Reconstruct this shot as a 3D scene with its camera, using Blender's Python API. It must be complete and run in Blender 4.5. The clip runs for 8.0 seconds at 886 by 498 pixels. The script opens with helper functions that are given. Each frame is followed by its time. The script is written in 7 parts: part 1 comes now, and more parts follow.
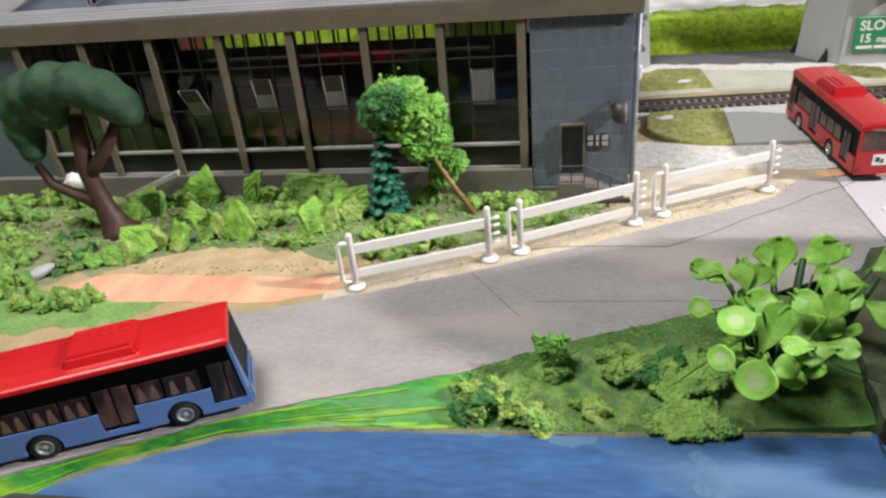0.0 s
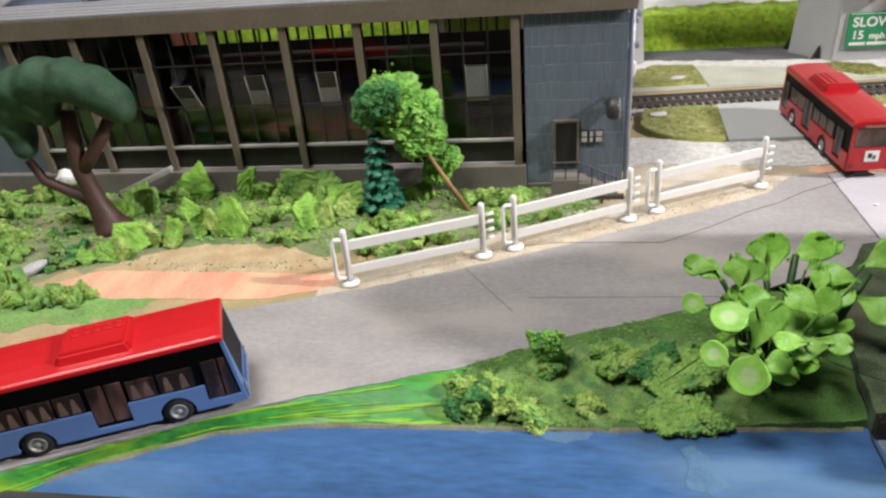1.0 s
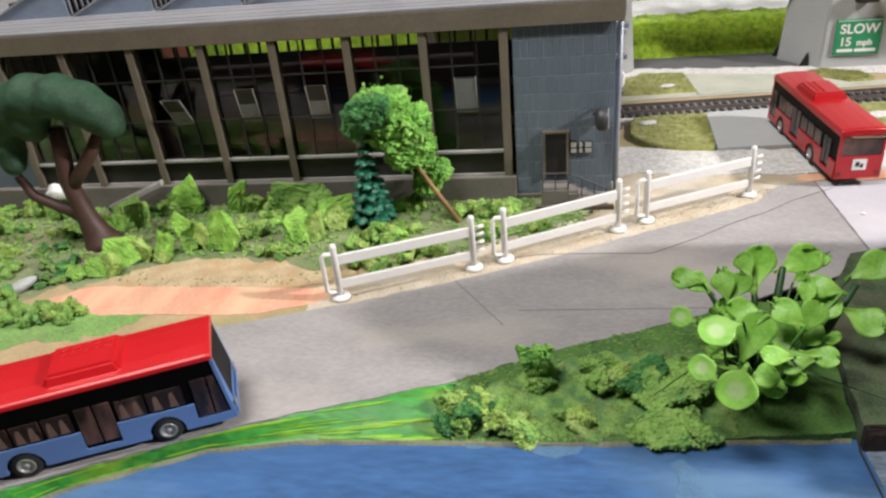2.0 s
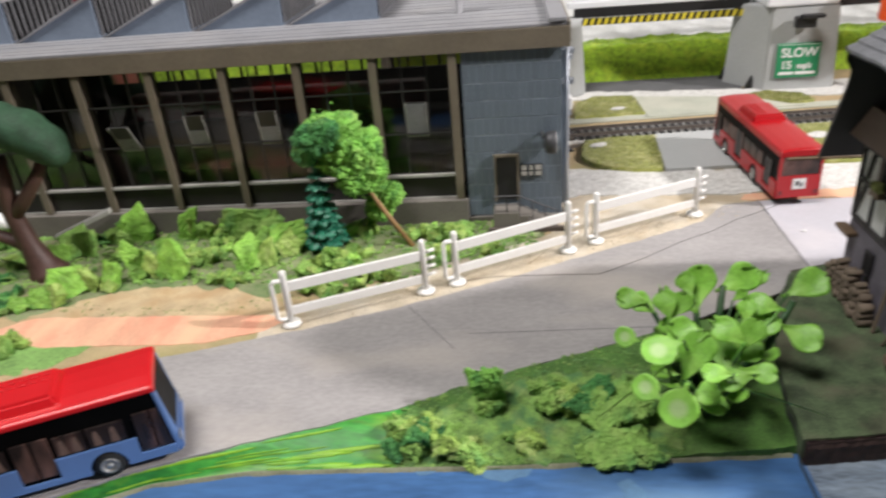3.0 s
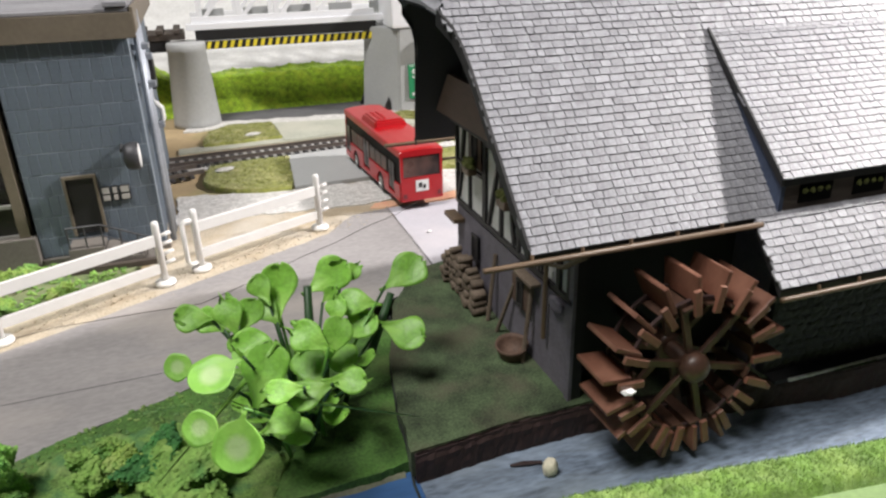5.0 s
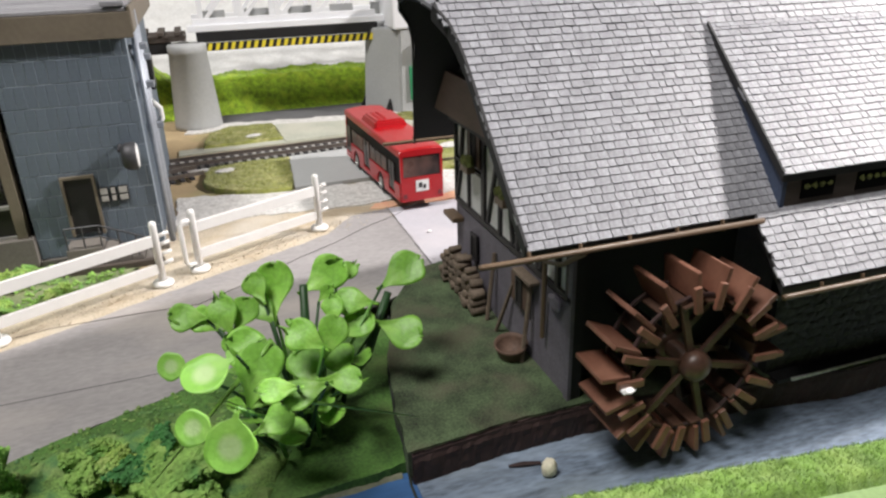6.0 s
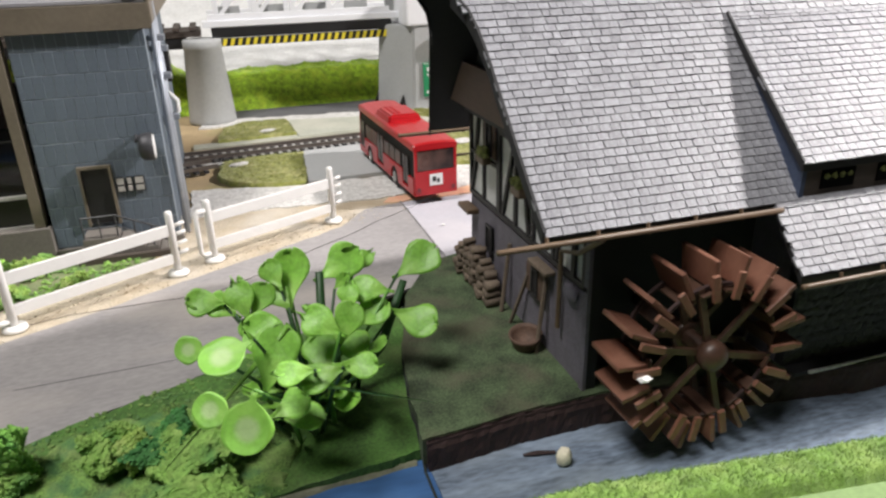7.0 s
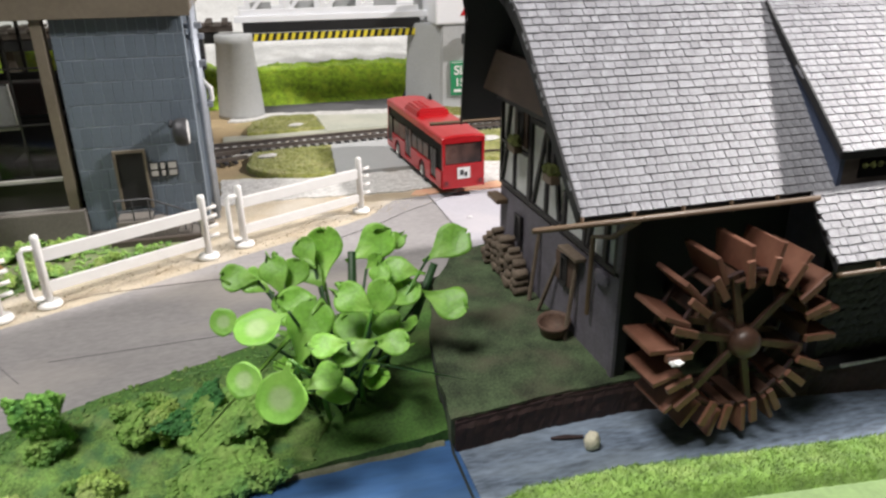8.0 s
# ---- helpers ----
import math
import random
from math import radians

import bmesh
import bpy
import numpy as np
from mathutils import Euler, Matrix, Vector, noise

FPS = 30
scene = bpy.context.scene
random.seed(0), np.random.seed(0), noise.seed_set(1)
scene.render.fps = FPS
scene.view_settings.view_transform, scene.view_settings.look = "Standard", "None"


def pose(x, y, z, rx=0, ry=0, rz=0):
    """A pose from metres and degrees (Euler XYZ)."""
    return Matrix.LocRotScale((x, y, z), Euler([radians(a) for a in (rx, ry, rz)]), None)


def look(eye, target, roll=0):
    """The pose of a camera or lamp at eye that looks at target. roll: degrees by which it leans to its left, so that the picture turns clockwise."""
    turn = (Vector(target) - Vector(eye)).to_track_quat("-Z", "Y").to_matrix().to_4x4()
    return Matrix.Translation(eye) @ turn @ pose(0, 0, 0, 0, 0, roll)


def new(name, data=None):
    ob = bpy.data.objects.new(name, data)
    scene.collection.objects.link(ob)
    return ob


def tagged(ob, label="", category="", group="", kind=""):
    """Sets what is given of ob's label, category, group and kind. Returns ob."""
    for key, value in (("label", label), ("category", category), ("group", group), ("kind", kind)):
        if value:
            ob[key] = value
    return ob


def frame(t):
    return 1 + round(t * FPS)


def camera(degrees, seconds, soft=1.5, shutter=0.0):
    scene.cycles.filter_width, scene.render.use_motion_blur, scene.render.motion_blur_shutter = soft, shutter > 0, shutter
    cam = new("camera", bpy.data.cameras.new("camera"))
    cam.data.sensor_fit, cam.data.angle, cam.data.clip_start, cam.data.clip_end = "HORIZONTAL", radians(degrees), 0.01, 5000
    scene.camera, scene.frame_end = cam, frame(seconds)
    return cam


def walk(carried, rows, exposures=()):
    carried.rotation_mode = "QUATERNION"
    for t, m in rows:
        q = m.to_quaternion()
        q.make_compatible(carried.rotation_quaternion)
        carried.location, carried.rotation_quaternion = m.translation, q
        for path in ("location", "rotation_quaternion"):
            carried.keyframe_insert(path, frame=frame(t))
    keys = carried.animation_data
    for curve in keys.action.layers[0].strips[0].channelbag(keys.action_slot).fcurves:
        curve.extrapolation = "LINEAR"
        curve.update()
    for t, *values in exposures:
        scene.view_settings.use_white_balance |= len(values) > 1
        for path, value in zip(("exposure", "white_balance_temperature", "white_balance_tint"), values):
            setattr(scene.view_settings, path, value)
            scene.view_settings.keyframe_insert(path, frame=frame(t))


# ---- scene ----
cam = camera(64.0, 8.0, soft=2.4, shutter=0.7)
PATH = [
    (0, (0.038, 0.027, 0.2), (-0.299, 1.747, -0.762), -5.4),
    (0.5, (0.036, 0.028, 0.199), (-0.278, 1.749, -0.77), -5.1),
    (1, (0.038, 0.027, 0.2), (-0.283, 1.745, -0.773), -5.2),
    (2.5, (0.043, 0.03, 0.205), (-0.247, 1.771, -0.737), -5.9),
    (3, (0.049, 0.03, 0.205), (-0.162, 1.794, -0.712), -5.0),
    (3.5, (0.062, 0.028, 0.211), (0.049, 1.812, -0.694), -2.0),
    (4, (0.0721, 0.0304, 0.2046), (0.3112, 1.7374, -0.5946), 1.17),
    (4.5, (0.089, 0.057, 0.177), (0.56, 1.822, -0.637), -0.2),
    (5, (0.11, 0.072, 0.154), (0.687, 1.811, -0.648), -1.4),
    (6.5, (0.113, 0.073, 0.15), (0.67, 1.823, -0.641), -1.8),
    (7, (0.11, 0.072, 0.147), (0.652, 1.828, -0.641), -1.5),
    (7.5, (0.107, 0.071, 0.144), (0.633, 1.837, -0.633), -1.3),
    (8, (0.104, 0.069, 0.14), (0.6, 1.847, -0.63), -0.7),
]
walk(cam, [(t, look(eye, target, roll)) for t, eye, target, roll in PATH])

# ---- light: an exhibition hall, a strong lamp beside the layout and wide ceiling lights ----
world = bpy.data.worlds.new("hall")
scene.world = world
world.use_nodes = True
world.node_tree.nodes["Background"].inputs["Color"].default_value = (1.0, 0.97, 0.93, 1)
world.node_tree.nodes["Background"].inputs["Strength"].default_value = 0.02


def lamp(name, eye, target, size, power, colour, spread=180):
    data = bpy.data.lights.new(name, "AREA")
    data.shape, data.size, data.energy, data.color = "DISK", size, power, colour
    data.spread = radians(spread)
    ob = new(name, data)
    ob.matrix_world = look(eye, target)
    return ob


lamp("display_lamp", (1.22, 0.22, 0.74), (0.08, 0.36, 0.03), 0.085, 4.6, (1.0, 0.945, 0.925), 80)
lamp("ceiling_light_panel", (-0.42, 0.02, 1.86), (0.2, 0.4, 0.0), 0.8, 52.0, (0.985, 0.955, 0.925))
scene.view_settings.exposure = 0.12

# ---- materials ----
def mat(name, base, rough=0.6, metal=0.0, vary=0.25, scale=120.0, fine=900.0, bump=0.15, stain=None, stain_amount=0.3,
        gloss=0.0, each=0.0, stretch=(1, 1, 1), sheen=0.0, through_light=0.0, depth=0.0006, heart=None, patch=None, patch_amount=0.7):
    """A surface with colour variation at two scales, stains, roughness variation and fine relief."""
    m = bpy.data.materials.new(name)
    m.use_nodes = True
    t = m.node_tree
    n, link = t.nodes, t.links.new
    b = n["Principled BSDF"]
    co = n.new("ShaderNodeTexCoord")
    mp = n.new("ShaderNodeMapping")
    mp.inputs["Scale"].default_value = stretch
    link(co.outputs["Object"], mp.inputs["Vector"])
    big = n.new("ShaderNodeTexNoise")
    big.inputs["Scale"].default_value, big.inputs["Detail"].default_value = scale, 5
    small = n.new("ShaderNodeTexNoise")
    small.inputs["Scale"].default_value, small.inputs["Detail"].default_value = fine, 4
    link(mp.outputs[0], big.inputs["Vector"])
    link(mp.outputs[0], small.inputs["Vector"])
    mix = n.new("ShaderNodeMix")
    mix.data_type = "RGBA"
    dark = [c * (1 - vary) for c in base] + [1]
    light = [min(1, c * (1 + vary)) for c in base] + [1]
    mix.inputs["A"].default_value, mix.inputs["B"].default_value = dark, light
    add = n.new("ShaderNodeMath")
    add.operation = "ADD"
    half = n.new("ShaderNodeMath")
    half.operation, half.inputs[1].default_value = "MULTIPLY", 0.5
    link(big.outputs[0], add.inputs[0])
    link(small.outputs[0], add.inputs[1])
    link(add.outputs[0], half.inputs[0])
    ramp = n.new("ShaderNodeMapRange")
    ramp.inputs["From Min"].default_value, ramp.inputs["From Max"].default_value = 0.34, 0.66
    link(half.outputs[0], ramp.inputs["Value"])
    link(ramp.outputs[0], mix.inputs["Factor"])
    colour = mix.outputs["Result"]
    if stain:
        spot = n.new("ShaderNodeTexNoise")
        spot.inputs["Scale"].default_value, spot.inputs["Detail"].default_value = scale * 0.45, 6
        link(mp.outputs[0], spot.inputs["Vector"])
        r2 = n.new("ShaderNodeMapRange")
        r2.inputs["From Min"].default_value, r2.inputs["From Max"].default_value = 0.5, 0.72
        r2.inputs["To Max"].default_value = stain_amount
        link(spot.outputs[0], r2.inputs["Value"])
        m2 = n.new("ShaderNodeMix")
        m2.data_type = "RGBA"
        m2.inputs["B"].default_value = (*stain, 1)
        link(colour, m2.inputs["A"])
        link(r2.outputs[0], m2.inputs["Factor"])
        colour = m2.outputs["Result"]
    if patch:
        blot = n.new("ShaderNodeTexNoise")
        blot.inputs["Scale"].default_value, blot.inputs["Detail"].default_value = scale * 0.8, 6
        shift = n.new("ShaderNodeVectorMath")
        shift.operation, shift.inputs[1].default_value = "ADD", (3.7, 8.1, 5.3)
        link(mp.outputs[0], shift.inputs[0])
        link(shift.outputs[0], blot.inputs["Vector"])
        r5 = n.new("ShaderNodeMapRange")
        r5.inputs["From Min"].default_value, r5.inputs["From Max"].default_value = 0.50, 0.66
        r5.inputs["To Max"].default_value = patch_amount
        link(blot.outputs[0], r5.inputs["Value"])
        m5 = n.new("ShaderNodeMix")
        m5.data_type = "RGBA"
        m5.inputs["B"].default_value = (*patch, 1)
        link(colour, m5.inputs["A"])
        link(r5.outputs[0], m5.inputs["Factor"])
        colour = m5.outputs["Result"]
    if each:
        info = n.new("ShaderNodeObjectInfo")
        geo = n.new("ShaderNodeNewGeometry")
        s = n.new("ShaderNodeMath")
        s.operation = "ADD"
        link(info.outputs["Random"], s.inputs[0])
        link(geo.outputs["Random Per Island"], s.inputs[1])
        w = n.new("ShaderNodeMath")
        w.operation = "FRACT"
        link(s.outputs[0], w.inputs[0])
        r3 = n.new("ShaderNodeMapRange")
        r3.inputs["To Min"].default_value, r3.inputs["To Max"].default_value = 1 - each, 1 + each
        link(w.outputs[0], r3.inputs["Value"])
        hv = n.new("ShaderNodeHueSaturation")
        link(colour, hv.inputs["Color"])
        link(r3.outputs[0], hv.inputs["Value"])
        colour = hv.outputs["Color"]
    if heart:
        far = n.new("ShaderNodeVectorMath")
        far.operation = "LENGTH"
        link(co.outputs["Object"], far.inputs[0])
        r4 = n.new("ShaderNodeMapRange")
        r4.interpolation_type = "SMOOTHSTEP"
        r4.inputs["From Min"].default_value, r4.inputs["From Max"].default_value = 0.62, 0.28
        r4.inputs["To Max"].default_value = 0.75
        link(far.outputs["Value"], r4.inputs["Value"])
        m4 = n.new("ShaderNodeMix")
        m4.data_type = "RGBA"
        m4.inputs["B"].default_value = (*heart, 1)
        link(colour, m4.inputs["A"])
        link(r4.outputs[0], m4.inputs["Factor"])
        colour = m4.outputs["Result"]
    link(colour, b.inputs["Base Color"])
    rr = n.new("ShaderNodeMapRange")
    rr.inputs["To Min"].default_value, rr.inputs["To Max"].default_value = max(0.02, rough - 0.1), min(1, rough + 0.1)
    link(big.outputs[0], rr.inputs["Value"])
    link(rr.outputs[0], b.inputs["Roughness"])
    b.inputs["Metallic"].default_value = metal
    b.inputs["Coat Weight"].default_value = gloss
    b.inputs["Coat Roughness"].default_value = 0.15
    b.inputs["Sheen Weight"].default_value = sheen
    if through_light:
        b.inputs["Subsurface Weight"].default_value = through_light
        b.inputs["Subsurface Radius"].default_value = (0.002, 0.003, 0.001)
        b.inputs["Subsurface Scale"].default_value = 1.0
    if bump:
        bp = n.new("ShaderNodeBump")
        bp.inputs["Strength"].default_value, bp.inputs["Distance"].default_value = bump, depth
        link(half.outputs[0], bp.inputs["Height"])
        link(bp.outputs[0], b.inputs["Normal"])
    return m


def glass(name, tint, rough=0.08, alpha=0.35):
    m = bpy.data.materials.new(name)
    m.use_nodes = True
    t = m.node_tree
    n, link = t.nodes, t.links.new
    out = n["Material Output"]
    clear = n.new("ShaderNodeBsdfTransparent")
    clear.inputs["Color"].default_value = (*tint, 1)
    shine = n.new("ShaderNodeBsdfGlossy")
    shine.inputs["Roughness"].default_value = rough
    fres = n.new("ShaderNodeFresnel")
    fres.inputs["IOR"].default_value = 1.45
    mx = n.new("ShaderNodeMixShader")
    link(fres.outputs[0], mx.inputs[0])
    link(clear.outputs[0], mx.inputs[1])
    link(shine.outputs[0], mx.inputs[2])
    link(mx.outputs[0], out.inputs["Surface"])
    return m


M_ROAD = mat("road_grey_card", (0.30, 0.285, 0.285), 0.75, vary=0.18, scale=26, fine=500, bump=0.12, stain=(0.50, 0.45, 0.41), stain_amount=0.8, stretch=(0.6, 1.3, 1))
M_PAVE = mat("pale_lilac_card", (0.43, 0.42, 0.46), 0.7, vary=0.06, scale=40, fine=500, bump=0.05, stain=(0.66, 0.6, 0.6), stain_amount=0.4)
M_SLAB = mat("grey_slab_card", (0.42, 0.43, 0.43), 0.7, vary=0.05, scale=30, fine=500, bump=0.05)
M_SLABFAR = mat("pale_green_slab", (0.42, 0.43, 0.36), 0.75, vary=0.14, scale=40, fine=400, bump=0.1, stain=(0.55, 0.53, 0.45), stain_amount=0.6)
M_ASPHALT = mat("dark_pad", (0.11, 0.11, 0.115), 0.8, vary=0.2, scale=60, fine=900, bump=0.2)
M_EARTH = mat("scenic_earth", (0.40, 0.30, 0.17), 0.9, vary=0.22, scale=45, fine=700, bump=0.4, stain=(0.20, 0.24, 0.08), stain_amount=0.75)
M_SAND = mat("tan_sand", (0.47, 0.36, 0.22), 0.9, vary=0.3, patch=(0.40, 0.25, 0.12), patch_amount=0.6, scale=60, fine=800, bump=0.35, stain=(0.42, 0.30, 0.17), stain_amount=0.7)
M_SANDPALE = mat("pale_sand", (0.50, 0.43, 0.33), 0.9, vary=0.3, patch=(0.40, 0.31, 0.20), patch_amount=0.6, scale=60, fine=800, bump=0.35, stain=(0.60, 0.56, 0.50), stain_amount=0.7)
M_GARDEN = mat("garden_ground", (0.19, 0.22, 0.11), 0.9, vary=0.4, scale=55, fine=600, bump=0.5, stain=(0.36, 0.29, 0.18), stain_amount=0.7, patch=(0.085, 0.17, 0.045), patch_amount=0.85)
M_ORANGE = mat("salmon_path", (0.66, 0.36, 0.24), 0.8, vary=0.14, scale=38, fine=500, bump=0.15, stain=(0.70, 0.21, 0.14), stain_amount=1.0, patch=(0.72, 0.47, 0.30), patch_amount=0.8, stretch=(1.7, 0.5, 1))
M_LAWN = mat("painted_lawn", (0.035, 0.23, 0.028), 0.5, vary=0.45, scale=120, fine=500, bump=0.4, stain=(0.28, 0.44, 0.02), stain_amount=0.9, stretch=(0.3, 1.3, 1), patch=(0.02, 0.16, 0.035), patch_amount=0.6)
M_VERGE = mat("painted_verge_green", (0.17, 0.31, 0.085), 0.8, vary=0.45, scale=60, fine=600, bump=0.4, stain=(0.22, 0.28, 0.11), stain_amount=0.7)
# lawn green deepened so the colour carries the plant's shade
M_LAWN_DARK = mat("shaded_painted_lawn", (0.062, 0.145, 0.026), 0.8, vary=0.6, scale=70, fine=900, bump=0.5, stain=(0.17, 0.23, 0.08), stain_amount=0.75)
M_LAWN_EDGE = mat("lawn_olive_edge", (0.18, 0.185, 0.12), 0.7, vary=0.3, scale=70, fine=600, bump=0.2)
# grass colour lowered to include the shade that the mill casts on it
M_MILLGRASS = mat("mill_grass_mat", (0.060, 0.088, 0.042), 0.9, vary=0.8, scale=90, fine=1300, bump=0.8, stain=(0.11, 0.095, 0.065), stain_amount=0.75)
M_RIVER = mat("painted_river_blue", (0.045, 0.115, 0.27), 0.42, vary=0.30, scale=40, fine=260, bump=0.15, stain=(0.13, 0.23, 0.36), stain_amount=0.8, patch=(0.03, 0.08, 0.20), patch_amount=0.5, stretch=(0.35, 1.4, 1))
M_RIVER_R = mat("painted_river_greyblue", (0.155, 0.195, 0.255), 0.45, vary=0.65, scale=85, fine=500, bump=0.25, stain=(0.28, 0.33, 0.38), stain_amount=0.75, stretch=(0.4, 1.3, 1))
M_FLECK = mat("river_pale_smear", (0.085, 0.17, 0.29), 0.5, vary=0.2, scale=90, fine=500, bump=0.1, patch=(0.10, 0.20, 0.32), patch_amount=0.8)
M_STROKE = mat("yellow_green_stroke", (0.20, 0.40, 0.022), 0.5, vary=0.3, scale=110, fine=500, bump=0.4, stain=(0.07, 0.30, 0.03), stain_amount=0.8, stretch=(0.3, 1.3, 1))
M_BANK = mat("dark_brown_bank", (0.036, 0.018, 0.017), 0.75, vary=0.4, scale=90, fine=600, bump=0.5, stain=(0.10, 0.07, 0.06), stain_amount=0.2)
M_FLOCK = mat("olive_flock", (0.23, 0.245, 0.055), 0.95, vary=0.55, scale=260, fine=1600, bump=0.9, stain=(0.46, 0.42, 0.20), stain_amount=0.7, sheen=0.2)
M_HEDGE = mat("bright_green_flock", (0.25, 0.40, 0.02), 0.95, vary=0.6, scale=200, fine=900, bump=1.0, stain=(0.46, 0.56, 0.04), stain_amount=0.7, sheen=0.2)
M_STRIP = mat("fluffy_green_strip", (0.17, 0.30, 0.05), 0.95, vary=0.4, scale=160, fine=1400, bump=0.8, patch=(0.10, 0.20, 0.03), patch_amount=0.5, stain=(0.30, 0.42, 0.11), stain_amount=0.7, sheen=0.3)
M_PALEGREEN = mat("pale_green_board", (0.22, 0.33, 0.13), 0.8, vary=0.15, scale=80, fine=600, bump=0.2)
M_GRAVEL = mat("white_gravel", (0.60, 0.59, 0.57), 0.9, vary=0.35, scale=420, fine=1100, bump=1.0, stain=(0.36, 0.34, 0.32), stain_amount=0.6)
M_SNOW = mat("white_plaster", (0.68, 0.68, 0.67), 0.85, vary=0.12, scale=60, fine=350, bump=0.6, stain=(0.52, 0.51, 0.48), stain_amount=0.5)
M_FRAMEWOOD = mat("dark_frame_wood", (0.045, 0.04, 0.04), 0.5, vary=0.3, scale=40, fine=400, stretch=(0.2, 1, 1))
M_ROOM = mat("hall_paint", (0.42, 0.41, 0.40), 0.85, vary=0.04, scale=2, fine=40, bump=0.05)
M_ROOMFLOOR = mat("hall_floor", (0.25, 0.24, 0.23), 0.6, vary=0.15, scale=3, fine=60, bump=0.05)
M_SEAM = mat("seam_black", (0.02, 0.025, 0.02), 0.9, vary=0.3, scale=200, bump=0.1)

M_BLOCK = mat("grey_blue_block", (0.118, 0.149, 0.185), 0.6, vary=0.16, scale=50, fine=900, bump=0.25, each=0.06, stain=(0.095, 0.125, 0.16), stain_amount=0.6, stretch=(1.6, 1, 0.7))
M_MORTAR = mat("grey_blue_joint", (0.27, 0.31, 0.35), 0.7, vary=0.12, scale=120, bump=0.1)
M_TAUPE = mat("taupe_steel", (0.155, 0.130, 0.096), 0.55, vary=0.14, scale=60, fine=500, bump=0.1, stain=(0.14, 0.12, 0.10), stain_amount=0.4)
M_ROOFGREY = mat("grey_roof_plank", (0.27, 0.27, 0.29), 0.6, vary=0.14, scale=50, fine=500, bump=0.2, each=0.08, stain=(0.38, 0.36, 0.36), stain_amount=0.4)
M_BLUEGREY = mat("skylight_bluegrey", (0.20, 0.245, 0.32), 0.5, vary=0.12, scale=60, fine=400, bump=0.1)
M_BLACK = mat("matt_black", (0.012, 0.012, 0.013), 0.5, vary=0.3, scale=100, bump=0.1)
# interior colours darkened to paint in the gloom behind the windows
M_DARKIN = mat("unlit_interior", (0.016, 0.014, 0.013), 0.7, vary=0.4, scale=30, fine=200, bump=0.1, stain=(0.05, 0.03, 0.025), stain_amount=0.5)
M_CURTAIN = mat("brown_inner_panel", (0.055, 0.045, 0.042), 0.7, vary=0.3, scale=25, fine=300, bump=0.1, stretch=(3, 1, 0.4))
M_MAROON = mat("maroon_inner", (0.14, 0.02, 0.025), 0.6, vary=0.3, scale=40)
M_CONCRETE = mat("base_concrete", (0.15, 0.135, 0.12), 0.8, vary=0.16, scale=70, fine=700, bump=0.2)
M_BAR = mat("window_bar", (0.022, 0.020, 0.019), 0.5, vary=0.2, scale=100, bump=0.05)
M_BARLIGHT = mat("window_transom", (0.36, 0.35, 0.33), 0.5, vary=0.2, scale=100, bump=0.05)
# opaque pale grey paints the light caught by tilted vent glass
M_VENTPANE = mat("vent_pane", (0.17, 0.17, 0.18), 0.3, vary=0.2, scale=80, bump=0.05)
M_GLASS = glass("window_glass", (0.80, 0.82, 0.80), 0.06)
M_METAL = mat("grey_pipe_metal", (0.34, 0.37, 0.42), 0.45, metal=0.3, vary=0.15, scale=80, bump=0.1)
M_DARKMETAL = mat("dark_rail_metal", (0.055, 0.055, 0.06), 0.5, metal=0.3, vary=0.2, scale=80, bump=0.1)
M_WHITE = mat("white_plastic", (0.80, 0.79, 0.77), 0.4, vary=0.04, scale=50, fine=300, bump=0.05, gloss=0.2, stain=(0.66, 0.62, 0.56), stain_amount=0.25)
M_PAPER = mat("white_plate", (0.75, 0.75, 0.74), 0.6, vary=0.04, scale=100, bump=0.0)
M_PIER = mat("grey_pier_card", (0.40, 0.41, 0.41), 0.7, vary=0.07, scale=25, fine=400, bump=0.08, stain=(0.30, 0.30, 0.30), stain_amount=0.3)
M_TRUSS = mat("white_truss", (0.80, 0.81, 0.84), 0.5, vary=0.04, scale=40, bump=0.05)
M_YELLOW = mat("hazard_yellow", (0.75, 0.62, 0.04), 0.5, vary=0.1, scale=80, bump=0.0)
M_SIGN = mat("sign_green", (0.02, 0.24, 0.10), 0.45, vary=0.06, scale=80, bump=0.0)
M_WOOD_DARK = mat("dark_timber", (0.07, 0.055, 0.045), 0.75, vary=0.3, scale=60, fine=600, bump=0.3, stretch=(0.2, 1, 1))
M_RAIL = mat("rail_steel", (0.22, 0.19, 0.17), 0.4, metal=0.7, vary=0.2, scale=120, bump=0.1)
M_SLEEPER = mat("black_sleeper", (0.035, 0.033, 0.035), 0.7, vary=0.25, scale=150, bump=0.2)

M_RED = mat("red_bus_paint", (0.52, 0.008, 0.013), 0.42, vary=0.06, scale=40, bump=0.02, gloss=0.2)
M_BLUE = mat("blue_bus_paint", (0.110, 0.205, 0.45), 0.32, vary=0.06, scale=40, bump=0.02, gloss=0.5)
M_REDSIDE = mat("deep_red_bus_paint", (0.38, 0.005, 0.009), 0.32, vary=0.06, scale=40, bump=0.02, gloss=0.25)
M_BUSBLACK = mat("bus_window_band", (0.003, 0.003, 0.003), 0.4, vary=0.2, scale=60, bump=0.0, gloss=0.0)
M_BUSBLACK.node_tree.nodes["Principled BSDF"].inputs["Specular IOR Level"].default_value = 0.05
# the stretched stain paints highlights and pale interior onto the opaque panes
M_BUSPANE = mat("brown_bus_pane", (0.016, 0.009, 0.008), 0.3, vary=0.6, scale=90, fine=300, bump=0.0, gloss=0.1, stain=(0.19, 0.10, 0.08), stain_amount=0.8, stretch=(3.2, 1, 0.8))
